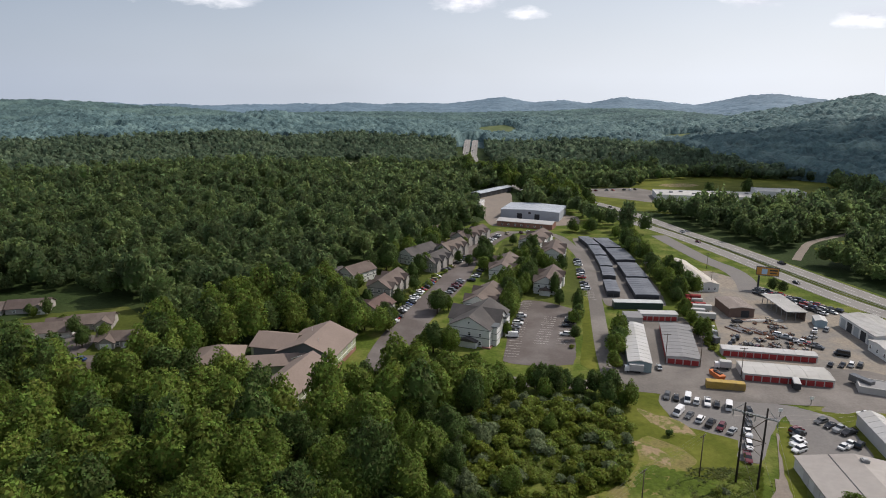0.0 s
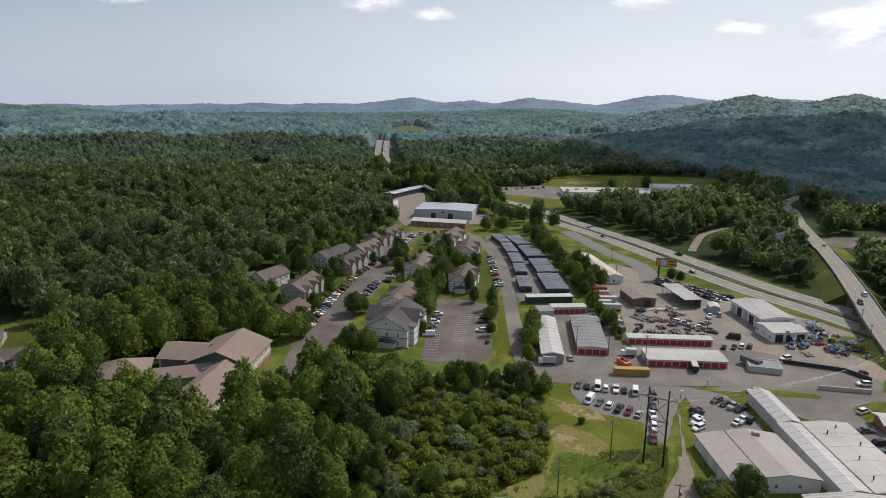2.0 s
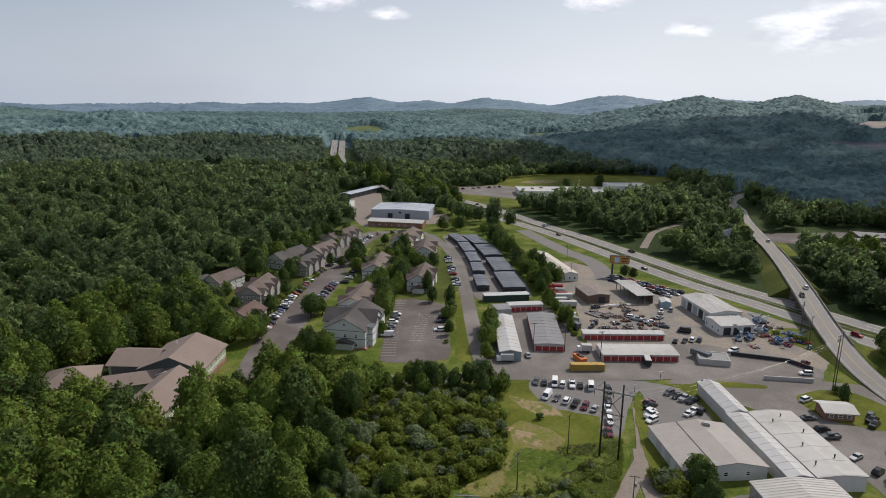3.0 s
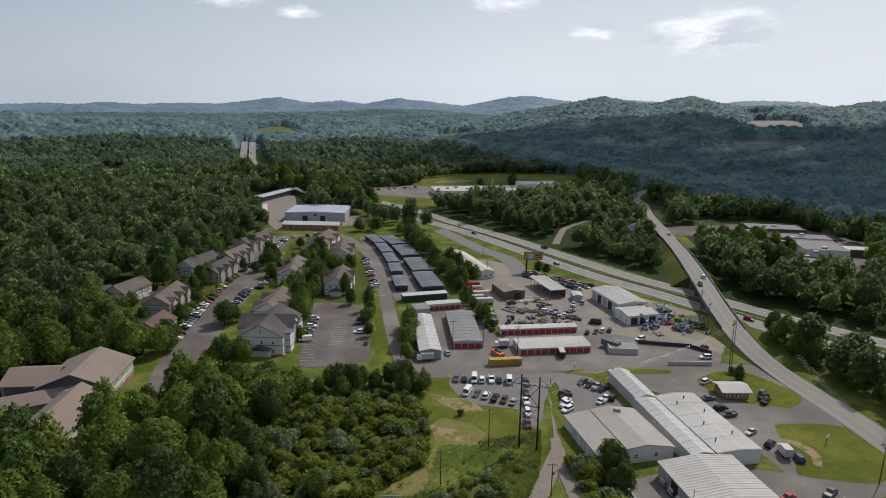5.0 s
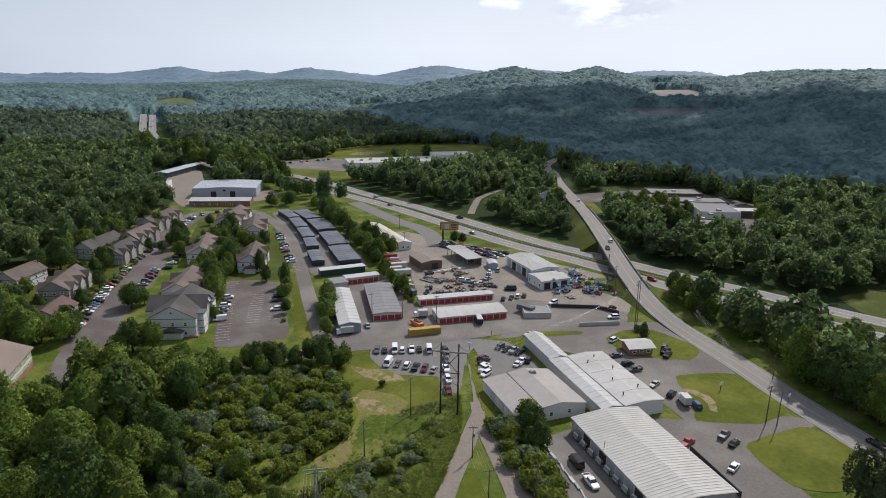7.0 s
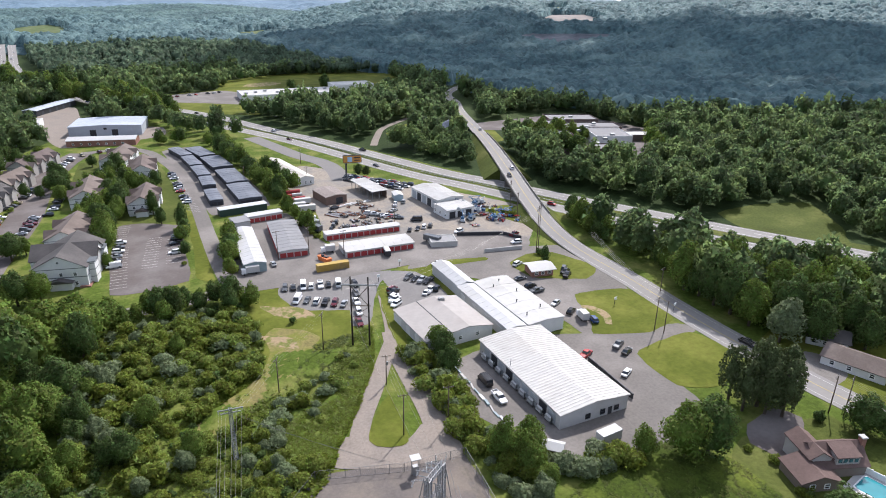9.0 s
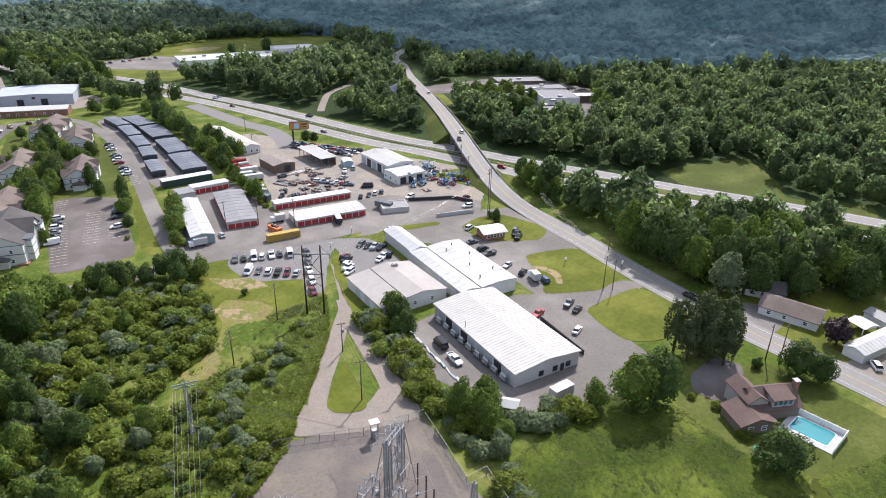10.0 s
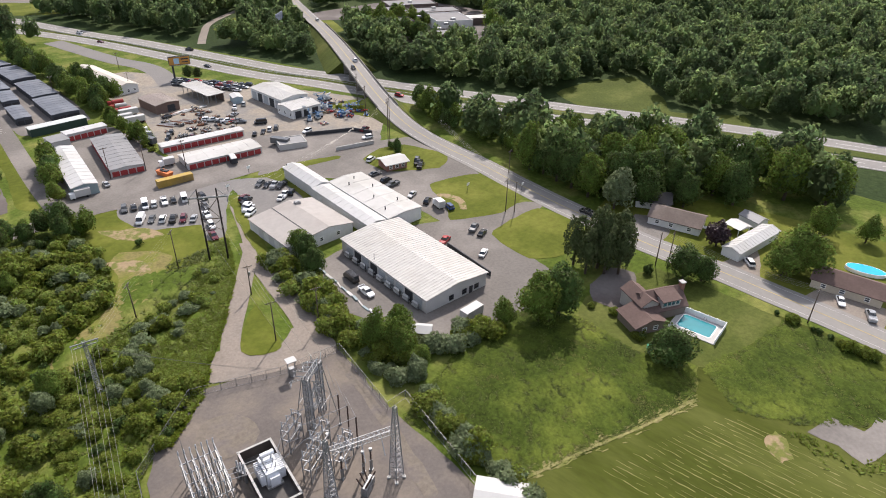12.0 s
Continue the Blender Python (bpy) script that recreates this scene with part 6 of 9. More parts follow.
def dwelling(x, y, rz, W, L, label, wall=SIDING, roof=SHINGLE_RED, eave=2.7, rise=2.0, garage=None, axis="y", porch=True):
    """A small house: main body, cross wing, windows, door, chimney."""
    root = thing("house", x, y, rz, label, "house", "houses")
    gable(root, W, L, eave, rise, wall, roof, 0.5, axis)
    for a in (-0.3, 0.05, 0.32):
        window(root, W, L, "s", a * W, 0.9, 1.2, 1.2)
        window(root, W, L, "w", a * L, 0.9, 1.2, 1.2)
    door(root, W, L, "s", 0.2 * W, 1.0, 2.1, TRIM, ribs=False)
    if garage:
        gx, gy, gw, gl = garage
        gable(root, gw, gl, eave - 0.2, rise * 0.8, wall, roof, 0.4, "y", x=gx, y=gy)
        part("garage_door", Solid().box(gx, gy - gl / 2 - 0.05, 0.05, gw * 0.7, 0.1, 2.2), TRIM, root)
    if porch:
        part("step", Solid().box(0.2 * W, -L / 2 - 0.8, 0, 1.8, 1.4, 0.25), CONCRETE, root)
    return root


def houses():
    # the house with the pool
    root = thing("house", 134.5, 38.5, -30, "red-brown roofed house with dormers and a brick chimney", "house", "houses")
    roof = SHINGLE_RED
    gable(root, 11.5, 8.4, 3.0, 3.2, material("brown_siding", (0.17, 0.135, 0.11), 0.8, 0.15, 0.8, 0.2, bump=0.1), roof, 0.5, "x", x=2.8, y=1.0)
    gable(root, 8.6, 7.6, 2.5, 1.5, MATS["brown_siding"], roof, 0.5, "y", x=-4.6, y=-3.2)
    gable(root, 5.0, 8.6, 4.6, 1.6, SIDING_STONE, roof, 0.4, "y", x=-2.0, y=2.0, name="upper_wall")
    part("dormer", Solid().box(3.8, -1.6, 3.4, 5.4, 3.0, 1.8), SIDING_STONE, root)
    part("dormer_roof", Solid().add([(0.9, -3.5, 5.2), (6.7, -3.5, 5.2), (6.7, 0.9, 6.2), (0.9, 0.9, 6.2), (0.9, -3.5, 5.4), (6.7, -3.5, 5.4), (6.7, 0.9, 6.4), (0.9, 0.9, 6.4)],
                                    [(3, 2, 1, 0), (4, 5, 6, 7), (0, 1, 5, 4), (1, 2, 6, 5), (2, 3, 7, 6), (3, 0, 4, 7)]), roof, root)
    for i in range(4):
        part("window", Solid().box(1.9 + i * 1.25, -3.14, 3.9, 0.8, 0.1, 0.9), GLASS, root)
    chim = part("chimney", Solid().box(9.1, 0.5, 0, 1.1, 1.2, 7.4), BRICK, root, "brick chimney with a pale cap")
    part("cap", Solid().box(9.1, 0.5, 7.4, 1.4, 1.5, 0.25), CONCRETE, chim)
    for a in (-1.8, 1.5):
        window(root, 8.6, 7.6, "s", -4.6 + a, 0.8, 1.2, 1.2).location.y = -7.05
    sheet("pavement_drive", [(130, 52), (136, 56), (148, 56), (150, 50), (140, 44), (131, 43)], DARK_ASPHALT, 0.12, "dark asphalt house drive", "drive")
    pool = thing("swimming_pool", 137.0, 27.0, -88, "turquoise swimming pool inside a white fence", "pool")
    part("surround", Solid().box(0, 0, 0.0, 11.4, 8.8, 0.24), CONCRETE, pool)
    part("coping", Solid().prism([(-4.4, -2.3), (-3.8, -2.9), (3.8, -2.9), (4.4, -2.3), (4.4, 2.9), (3.8, 3.5), (-3.8, 3.5), (-4.4, 2.9)], 0.2, 0.32), TRIM, pool)
    part("water", Solid().prism([(-4.1, -2.1), (-3.6, -2.6), (3.6, -2.6), (4.1, -2.1), (4.1, 2.7), (3.6, 3.2), (-3.6, 3.2), (-4.1, 2.7)], 0.24, 0.335), WATER, pool)
    for a, b, sx, sy in ((0, 4.4, 11.6, 0.12), (5.8, 0, 0.12, 8.8)):
        part("fence_panel", Solid().box(a, b, 0, sx, sy, 1.7), TRIM, pool)
    for i in range(6):
        part("fence_post", Solid().box(-5.7 + i * 2.3, 4.45, 0, 0.18, 0.18, 1.85), TRIM, pool)
    for a in (0.6, 1.2):
        part("ladder_rail", Solid().tube((a, 3.7, 0.2), (a, 3.7, 1.2), 0.05).tube((a, 3.7, 1.2), (a, 3.0, 1.0), 0.05), STEEL, pool)
    seat = thing("garden_swing", 119.5, 31.5, 20, "green garden swing seat on the lawn", "garden seat")
    for a in (-1, 1):
        part("frame_leg", Solid().tube((a, -0.7, 0), (a, 0, 1.9), 0.06).tube((a, 0.7, 0), (a, 0, 1.9), 0.06), GREEN_METAL, seat)
    part("canopy", Solid().box(0, 0, 1.85, 2.4, 1.5, 0.1), material("green_canvas", (0.03, 0.16, 0.08), 0.8), seat)
    part("bench", Solid().box(0, 0, 0.5, 1.7, 0.6, 0.1).box(0, 0.3, 0.6, 1.7, 0.08, 0.5), GREEN_METAL, seat)
    # houses across the main road
    grey = SHINGLE_DARK
    dwelling(194.5, 65, 25, 9, 11, "grey-roofed white bungalow by the road", SIDING, grey)
    dwelling(186.3, 53, 10, 10, 16, "brown-grey roofed white ranch house", SIDING, SHINGLE)
    barn = thing("long_shed", 187.2, 30.2, 78.6, "long white-roofed shed behind the houses", "shed")
    gable(barn, 5.5, 23, 2.7, 0.9, SIDING, WHITE_METAL, 0.3, "y", seams=1.5)
    port = thing("carport", 194.3, 36.5, -20, "white-roofed open carport on four posts", "carport")
    for a, b in ((-2.5, -2.3), (2.5, -2.3), (-2.5, 2.3), (2.5, 2.3)):
        part("post", Solid().box(a, b, 0, 0.2, 0.2, 2.3), TRIM, port)
    part("roof", Solid().along_y([(-3, 2.3), (3, 2.3), (3, 2.42), (0, 3.2), (-3, 2.42)], -3, 3), WHITE_METAL, port)
    shed = thing("garden_shed", 203, 34.5, -20, "small grey-roofed garden shed on grass", "shed")
    gable(shed, 5, 7, 2.3, 1.0, material("grey_white_siding", (0.56, 0.56, 0.55)), GREY_ROOF, 0.3)
    dwelling(181, 2.4, 4, 9, 17, "brown-roofed cream bungalow beside a blue pool", material("cream_siding", (0.50, 0.43, 0.33), 0.75, 0.1), SHINGLE_RED)
    pool = thing("swimming_pool", 194.6, 0.5, 10, "round-ended bright blue above-ground pool", "pool")
    part("wall", Solid().prism([(2.6 * math.cos(a), 5.2 * math.sin(a)) for a in np.linspace(0, 2 * math.pi, 20)[:-1]], 0, 1.1), TRIM, pool)
    part("water", Solid().prism([(2.45 * math.cos(a), 5.0 * math.sin(a)) for a in np.linspace(0, 2 * math.pi, 20)[:-1]], 1.1, 1.13), material("blue_pool_water", (0.02, 0.38, 0.62), 0.08, 0.1, 0.5, 0.2), pool)
    sheet("pavement_gravel_drive", [(166, 36), (176, 32), (190, 34), (190, 29), (178, 24), (166, 22)], GRAVEL, 0.11, "gravel drive of the roadside houses", "drive")
    sheet("pavement_gravel_drive_2", [(167, 10), (176, 8), (178, -8), (164, -8)], GRAVEL, 0.11, "gravel forecourt beside the road", "drive")
    sheet("pavement_drive_2", [(172, 63), (183, 66), (186, 58), (180, 52), (171, 52)], ASPHALT, 0.11, "asphalt drive of the bungalow", "drive")
    # the small houses beyond the wood
    tan = SHINGLE
    dwelling(-186, 272, 14, 17, 10, "brown-roofed small house on a lawn", SIDING_STONE, tan, axis="x", garage=(5.5, -4.5, 6.5, 6), rise=2.6)
    dwelling(-201, 267, 14, 12, 9, "brown-roofed house beside its neighbour", SIDING_STONE, tan, axis="x", garage=(-2, -3, 6, 8), rise=2.4)
    dwelling(-147, 253, 16, 16, 10, "brown-roofed small house with gabled entrance", SIDING_STONE, tan, axis="x", garage=(4.5, -4.5, 6.5, 6), rise=2.6)
    dwelling(-158, 249, 16, 11, 9, "brown-roofed garage wing with a white door", SIDING, tan, axis="x", garage=(1, -2.5, 7, 8), rise=2.4)
    dwelling(-160, 242, 12, 19, 10, "brown-roofed small house with a white garage door", SIDING, tan, axis="x", garage=(-6, -4.5, 8, 8), rise=2.6)
    dwelling(-127, 234, 8, 15, 9, "brown-roofed small house behind a spruce", SIDING_STONE, tan, axis="x", garage=(-3, -3, 6, 7), rise=2.4)
    dwelling(-119, 203, 8, 20, 11, "brown-roofed small house half hidden by trees", SIDING, tan, axis="x", garage=(-5, -4.5, 6, 6), rise=2.6)
    dwelling(-96, 250, 20, 9, 9, "small white house among the trees", SIDING, grey)
    sheet("pavement_drive_3", [(-172, 244), (-158, 250), (-146, 244), (-150, 236), (-162, 232)], DARK_ASPHALT, 0.13, "dark house drive", "drive")


houses()


# ---------------------------------------------------------------- vehicles
PAINTS = {
    "white": material("white_car_paint", (0.72, 0.72, 0.72), 0.25, 0.03, 1, 1, bump=0, spec=0.6), "black": material("black_car_paint", (0.012, 0.012, 0.014), 0.2, 0.05, 1, 1, bump=0, spec=0.6),
    "silver": material("silver_car_paint", (0.38, 0.39, 0.40), 0.3, 0.03, 1, 1, bump=0, metal=0.4), "grey": material("grey_car_paint", (0.12, 0.125, 0.13), 0.25, 0.03, 1, 1, bump=0, metal=0.3),
    "red": material("red_car_paint", (0.30, 0.02, 0.02), 0.25, 0.03, 1, 1, bump=0, spec=0.6), "blue": material("blue_car_paint", (0.03, 0.06, 0.16), 0.25, 0.03, 1, 1, bump=0, spec=0.6),
    "maroon": material("maroon_car_paint", (0.10, 0.012, 0.02), 0.25, 0.03, 1, 1, bump=0, spec=0.6), "tan": material("tan_car_paint", (0.33, 0.28, 0.2), 0.3, 0.03, 1, 1, bump=0, metal=0.2),
}
SHAPES = {  # length, width, lower height, roof height, bonnet, cabin from the nose: windscreen foot, roof front, roof back, tail foot
    "sedan": (4.7, 1.80, 0.95, 1.45, 0.80, 1.35, 2.05, 3.35, 4.15), "suv": (4.7, 1.90, 1.10, 1.75, 0.95, 1.20, 1.75, 4.15, 4.62),
    "pickup": (5.7, 1.98, 1.15, 1.85, 1.00, 1.40, 1.95, 3.35, 3.65), "van": (5.6, 2.00, 1.20, 2.30, 1.05, 0.55, 1.25, 5.35, 5.55),
}
CAR_PARTS = {}
TYRE = Solid().tube((-0.11, 0, 0), (0.11, 0, 0), 0.34, n=12).mesh("wheel", RUBBER, False)
RIM = Solid().tube((-0.125, 0, 0), (0.125, 0, 0), 0.2, n=10).mesh("rim", STEEL, False)


def car_parts(kind, colour):
    key = (kind, colour)
    if key in CAR_PARTS:
        return CAR_PARTS[key]
    n, w, low, top, bonnet, a, b, c, d = SHAPES[kind]
    y = n / 2
    body = Solid()
    h = w / 2

    def hull(s, rows):
        """Cross sections (y, half width, bottom, top) joined into a closed shell with chamfered shoulders."""
        k = len(s.v)
        for yy, hw, z0, z1 in rows:
            s.v += [(-hw * 0.94, yy, z0), (-hw, yy, (z0 + z1) * 0.55), (-hw * 0.9, yy, z1), (hw * 0.9, yy, z1), (hw, yy, (z0 + z1) * 0.55), (hw * 0.94, yy, z0)]
        for i in range(len(rows) - 1):
            for j in range(6):
                s.f.append((k + 6 * i + j, k + 6 * i + (j + 1) % 6, k + 6 * i + 6 + (j + 1) % 6, k + 6 * i + 6 + j))
        s.f += [tuple(k + j for j in range(5, -1, -1)), tuple(k + 6 * (len(rows) - 1) + j for j in range(6))]

    tail_top = 0.95 if kind == "pickup" else low
    hull(body, [(y, h * 0.86, 0.42, bonnet * 0.82), (y - 0.25, h * 0.97, 0.3, bonnet * 0.95), (y - a, h, 0.28, low), (y - d, h, 0.28, low), (-y + 0.2, h * 0.97, 0.3, tail_top), (-y, h * 0.9, 0.42, tail_top * 0.93)])
    roof = Solid().add([(-h * 0.72, y - b, top - 0.05), (h * 0.72, y - b, top - 0.05), (h * 0.72, y - c, top - 0.04), (-h * 0.72, y - c, top - 0.04),
                        (-h * 0.68, y - b - 0.1, top), (h * 0.68, y - b - 0.1, top), (h * 0.68, y - c + 0.1, top), (-h * 0.68, y - c + 0.1, top)],
                       [(0, 1, 5, 4), (1, 2, 6, 5), (2, 3, 7, 6), (3, 0, 4, 7), (4, 5, 6, 7), (3, 2, 1, 0)])
    glass = Solid().add([(-h * 0.9, y - a, low - 0.02), (h * 0.9, y - a, low - 0.02), (h * 0.9, y - d, low - 0.02), (-h * 0.9, y - d, low - 0.02),
                         (-h * 0.73, y - b, top - 0.05), (h * 0.73, y - b, top - 0.05), (h * 0.73, y - c, top - 0.05), (-h * 0.73, y - c, top - 0.05)],
                        [(0, 1, 5, 4), (1, 2, 6, 5), (2, 3, 7, 6), (3, 0, 4, 7), (3, 2, 1, 0)])
    found = [("body", body.mesh("body", PAINTS[colour])), ("roof", roof.mesh("roof", PAINTS[colour])), ("window_glass", glass.mesh("window_glass", GLASS))]
    for _, me in found:
        q = bmesh.new()
        q.from_mesh(me)
        bmesh.ops.recalc_face_normals(q, faces=q.faces)
        q.to_mesh(me)
        q.free()
    if kind == "van":
        found.append(("side_panel", Solid().box(0, -0.55, low - 0.05, w * 0.93, 3.9, top - low - 0.05).mesh("side_panel", PAINTS[colour])))
    if kind == "pickup":
        found.append(("cargo_bed", Solid().box(0, -y + 1.05, 0.97, w * 0.8, 1.8, 0.03).mesh("cargo_bed", DARK_METAL)))
        s = Solid()
        for sgn in (-1, 1):
            s.box(sgn * h * 0.9, -y + 1.05, 0.95, 0.12, 2.0, 0.25)
        s.box(0, -y + 0.08, 0.95, w * 0.85, 0.12, 0.25)
        found.append(("bed_side", s.mesh("bed_side", PAINTS[colour])))
    lights = Solid()
    for sgn in (-1, 1):
        lights.box(sgn * h * 0.62, y - 0.03, 0.58, 0.35, 0.1, 0.16)
    found.append(("headlight", lights.mesh("headlight", TRIM)))
    CAR_PARTS[key] = found
    return found


def car(x, y, rz, kind="sedan", colour="white", where="parked on asphalt", z=0.13, group="parked vehicles"):
    names = {"sedan": "car", "suv": "car", "pickup": "pickup_truck", "van": "van"}
    words = {"sedan": "saloon car", "suv": "sport utility vehicle", "pickup": "pickup truck", "van": "panel van"}
    root = thing(names[kind], x, y, rz, f"{colour} {words[kind]} {where}", names[kind].split("_")[0], group, z)
    for name, me in car_parts(kind, colour):
        new(name, me).parent = root
    n, w = SHAPES[kind][:2]
    for sx in (-1, 1):
        for sy in (n / 2 - 0.9, -n / 2 + 0.95):
            wheel = new("wheel", TYRE)
            wheel.parent, wheel.location = root, (sx * (w / 2 - 0.1), sy, 0.34)
            if group == "parked vehicles" and math.hypot(x, y) < 260:
                new("rim", RIM).parent = wheel
    return root


car_rng = random.Random(4)
KINDS = ["sedan", "suv", "suv", "pickup", "sedan"]
COLOURS = ["white", "white", "black", "black", "silver", "grey", "grey", "red", "blue", "maroon", "tan", "white"]


def car_row(x0, y0, x1, y1, n, rz, kinds=None, colours=None, where="parked on asphalt", skip=()):
    for i in range(n):
        if i in skip:
            continue
        t = i / max(1, n - 1)
        k = kinds[i % len(kinds)] if kinds else car_rng.choice(KINDS)
        c = colours[i % len(colours)] if colours else car_rng.choice(COLOURS)
        car(x0 + t * (x1 - x0) + car_rng.uniform(-0.3, 0.3), y0 + t * (y1 - y0) + car_rng.uniform(-0.3, 0.3), rz + car_rng.uniform(-4, 4) + 180 * (car_rng.random() < 0.4), k, c, where)


def vehicles():
    lot = "parked on pale gravel"
    car_row(72.8, 190.5, 89.5, 183.6, 7, -24, ["suv", "sedan", "van", "suv", "pickup", "sedan", "van"], ["grey", "black", "white", "white", "white", "black", "white"], lot)
    car_row(72.5, 179.5, 84.5, 168.3, 6, -40, ["van", "sedan", "suv", "pickup", "suv", "sedan"], ["white", "grey", "white", "black", "maroon", "silver"], lot)
    car_row(94.5, 180, 82, 154, 5, -14, ["suv", "sedan", "pickup", "suv", "pickup"], ["black", "grey", "white", "white", "maroon"], lot)
    car_row(103.5, 169, 98.5, 158.5, 5, -66, ["suv", "pickup", "suv", "pickup", "suv"], ["maroon", "black", "white", "white", "white"], lot)
    car_row(113.5, 174, 118, 168, 4, -62, ["suv", "sedan", "pickup", "pickup"], ["grey", "black", "silver", "black"], lot)
    car_row(111.8, 160.5, 116.5, 161, 3, -52, ["sedan", "pickup", "suv"], ["white", "white", "black"], lot)
    car(129.5, 178.5, 72, "suv", "white", "standing on the forecourt")
    car_row(147, 151, 145, 140, 4, -95, ["sedan", "sedan", "suv", "pickup"], ["grey", "black", "black", "grey"], skip=(1,))
    car_row(143.5, 129, 143, 122, 2, -70, ["sedan", "suv"], ["silver", "black"])
    car(145, 114, -20, "suv", "blue")
    car_row(138.8, 98.8, 138.2, 95.2, 2, -72, ["pickup", "sedan"], ["grey", "black"])
    car(126.8, 100.5, -75, "pickup", "red", "parked by the warehouse")
    car(94.2, 106.3, -10, "van", "black", "parked by the warehouse")
    car(92.4, 98.4, 170, "pickup", "white", "parked by the warehouse")
    car(129, 87.5, -70, "sedan", "white", "parked by the warehouse")
    car(126, 66, 60, "suv", "white", "parked at the hedge")
    car_row(155, 161.5, 165, 146, 3, -72, ["suv", "sedan", "pickup"], ["white", "tan", "black"], "parked beside the diner", skip=(1,))
    car_row(163.5, 143.5, 167, 149, 2, -60, ["pickup", "suv"], ["black", "grey"], "parked beside the diner")
    bay = "parked in an apartment bay"
    car_row(-23.5, 255, -14, 293, 15, 64, where=bay, colours=["white", "silver", "white", "red", "black", "grey", "black", "white", "silver", "grey", "blue", "black"], skip=(5,))
    car_row(-12.6, 299, -3.5, 330, 10, 64, where=bay, skip=(4,))
    car_row(0, 342, 12, 370, 8, 62, where=bay, skip=(3,))
    car_row(2.5, 301, 9, 322, 6, 66, where=bay)
    car_row(14.5, 323, 21.5, 346, 7, 66, where=bay, colours=["black", "blue", "white", "black", "silver", "black", "grey"], skip=(1, 4))
    car_row(27.6, 243, 34, 267.5, 6, -102, ["van", "suv", "sedan", "suv", "sedan", "suv"], ["white", "black", "silver", "white", "grey", "white"], bay)
    car_row(49.8, 245, 55.6, 265, 5, 78, ["suv", "sedan", "sedan", "suv", "sedan"], ["white", "grey", "black", "black", "grey"], bay, skip=(1,))
    car_row(71.5, 309, 78.6, 366, 12, 78, where=bay, colours=["white", "silver", "black", "white", "red", "white", "black", "grey", "black"], skip=(3, 8))
    car_row(29, 414, 37.5, 434, 5, 62, where=bay, colours=["white", "silver", "white", "grey", "white"])
    car_row(44, 440, 60, 446, 4, 10, where=bay, skip=(1,))
    car(-19.5, 227, -12, "sedan", "white", "on the apartment drive")
    car(77.5, 213, -10, "sedan", "silver", "outside the storage units")
    yard = "standing in the salvage yard"
    car_row(107.5, 240, 112.5, 258, 7, 70, ["pickup", "sedan", "van", "suv", "van"], ["grey", "black", "silver", "white", "white", "maroon", "red"], yard)
    car_row(110, 233, 119, 243, 4, -30, where=yard)
    car_row(121, 231, 131, 226.5, 3, -60, ["pickup", "sedan", "suv"], ["maroon", "white", "black"], yard)
    car_row(137, 246, 146, 233, 6, 55, None, ["white", "silver", "grey", "white", "red", "grey"], yard)
    car_row(154.8, 250.9, 160.8, 252.4, 2, -35, ["pickup", "suv"], ["white", "silver"], yard)
    car_row(149.4, 243.3, 145.3, 235.3, 2, -70, ["sedan", "sedan"], ["silver", "grey"], yard)
    car_row(160, 310, 180, 277, 14, 34, ["sedan", "suv", "sedan"], ["grey", "black", "blue", "silver", "red", "tan"], "scrapped in rows beside the highway")
    car_row(141.5, 216.5, 152, 216, 4, -40, None, ["black", "black", "white", "grey"], yard)
    car(127.3, 262, 80, "sedan", "black", yard)
    car(151, 226, 60, "van", "black", yard)
    car_row(158, 203.5, 176, 187, 2, -75, ["suv", "pickup"], ["white", "maroon"], yard)
    car(170.5, 179.5, 75, "suv", "white", "beside the low yard wall")
    junk = "scrapped in rows beside the highway"
    car_row(158, 308, 176, 275, 16, 30, ["sedan", "suv", "sedan"], ["grey", "silver", "black", "red", "grey", "blue", "silver"], junk)
    car_row(155.5, 303, 171, 273, 13, 30, ["sedan", "sedan", "suv"], ["black", "grey", "white", "maroon", "silver"], junk)
    moving = "on the highway"
    for k, (f, kind, colour) in enumerate(((0.30, "sedan", "white"), (0.335, "suv", "black"), (0.36, "sedan", "grey"), (0.40, "suv", "white"), (0.43, "sedan", "black"), (0.47, "pickup", "grey"), (0.50, "suv", "silver"), (0.53, "sedan", "black"), (0.545, "sedan", "black"), (0.60, "suv", "white"), (0.66, "pickup", "black"), (0.74, "suv", "grey"), (0.12, "sedan", "white"), (0.16, "van", "white"))):
        for line, off, turn in ((HIGHWAY_FAR, -1.9, 0), (HIGHWAY_NEAR, 1.9, 180)):
            i = int((f + (0.013 if turn else 0)) * len(line))
            d = line[i + 1] - line[i]
            s = sideways(line)[i]
            spot = line[i] + s * (off if k % 2 else -off)
            car(spot[0], spot[1], turn + math.degrees(math.atan2(-d[0], d[1])) + 180, kind if not turn else KINDS[k % 5], colour if not turn else COLOURS[(k * 5) % 12], moving, 0.14 + float(land(*spot)), "vehicles on the roads")
    for f, kind, colour, turn in ((0.30, "sedan", "white", 0), (0.36, "suv", "grey", 180), (0.385, "sedan", "white", 180), (0.43, "sedan", "silver", 0), (0.52, "suv", "white", 180), (0.215, "pickup", "black", 0), (0.245, "sedan", "red", 0), (0.655, "suv", "black", 0), (0.64, "suv", "white", 180), (0.815, "pickup", "black", 180)):
        i = int(f * len(MAIN))
        d = MAIN[i + 1] - MAIN[i]
        s = sideways(MAIN[:, :2])[i] * (2 if turn else -2)
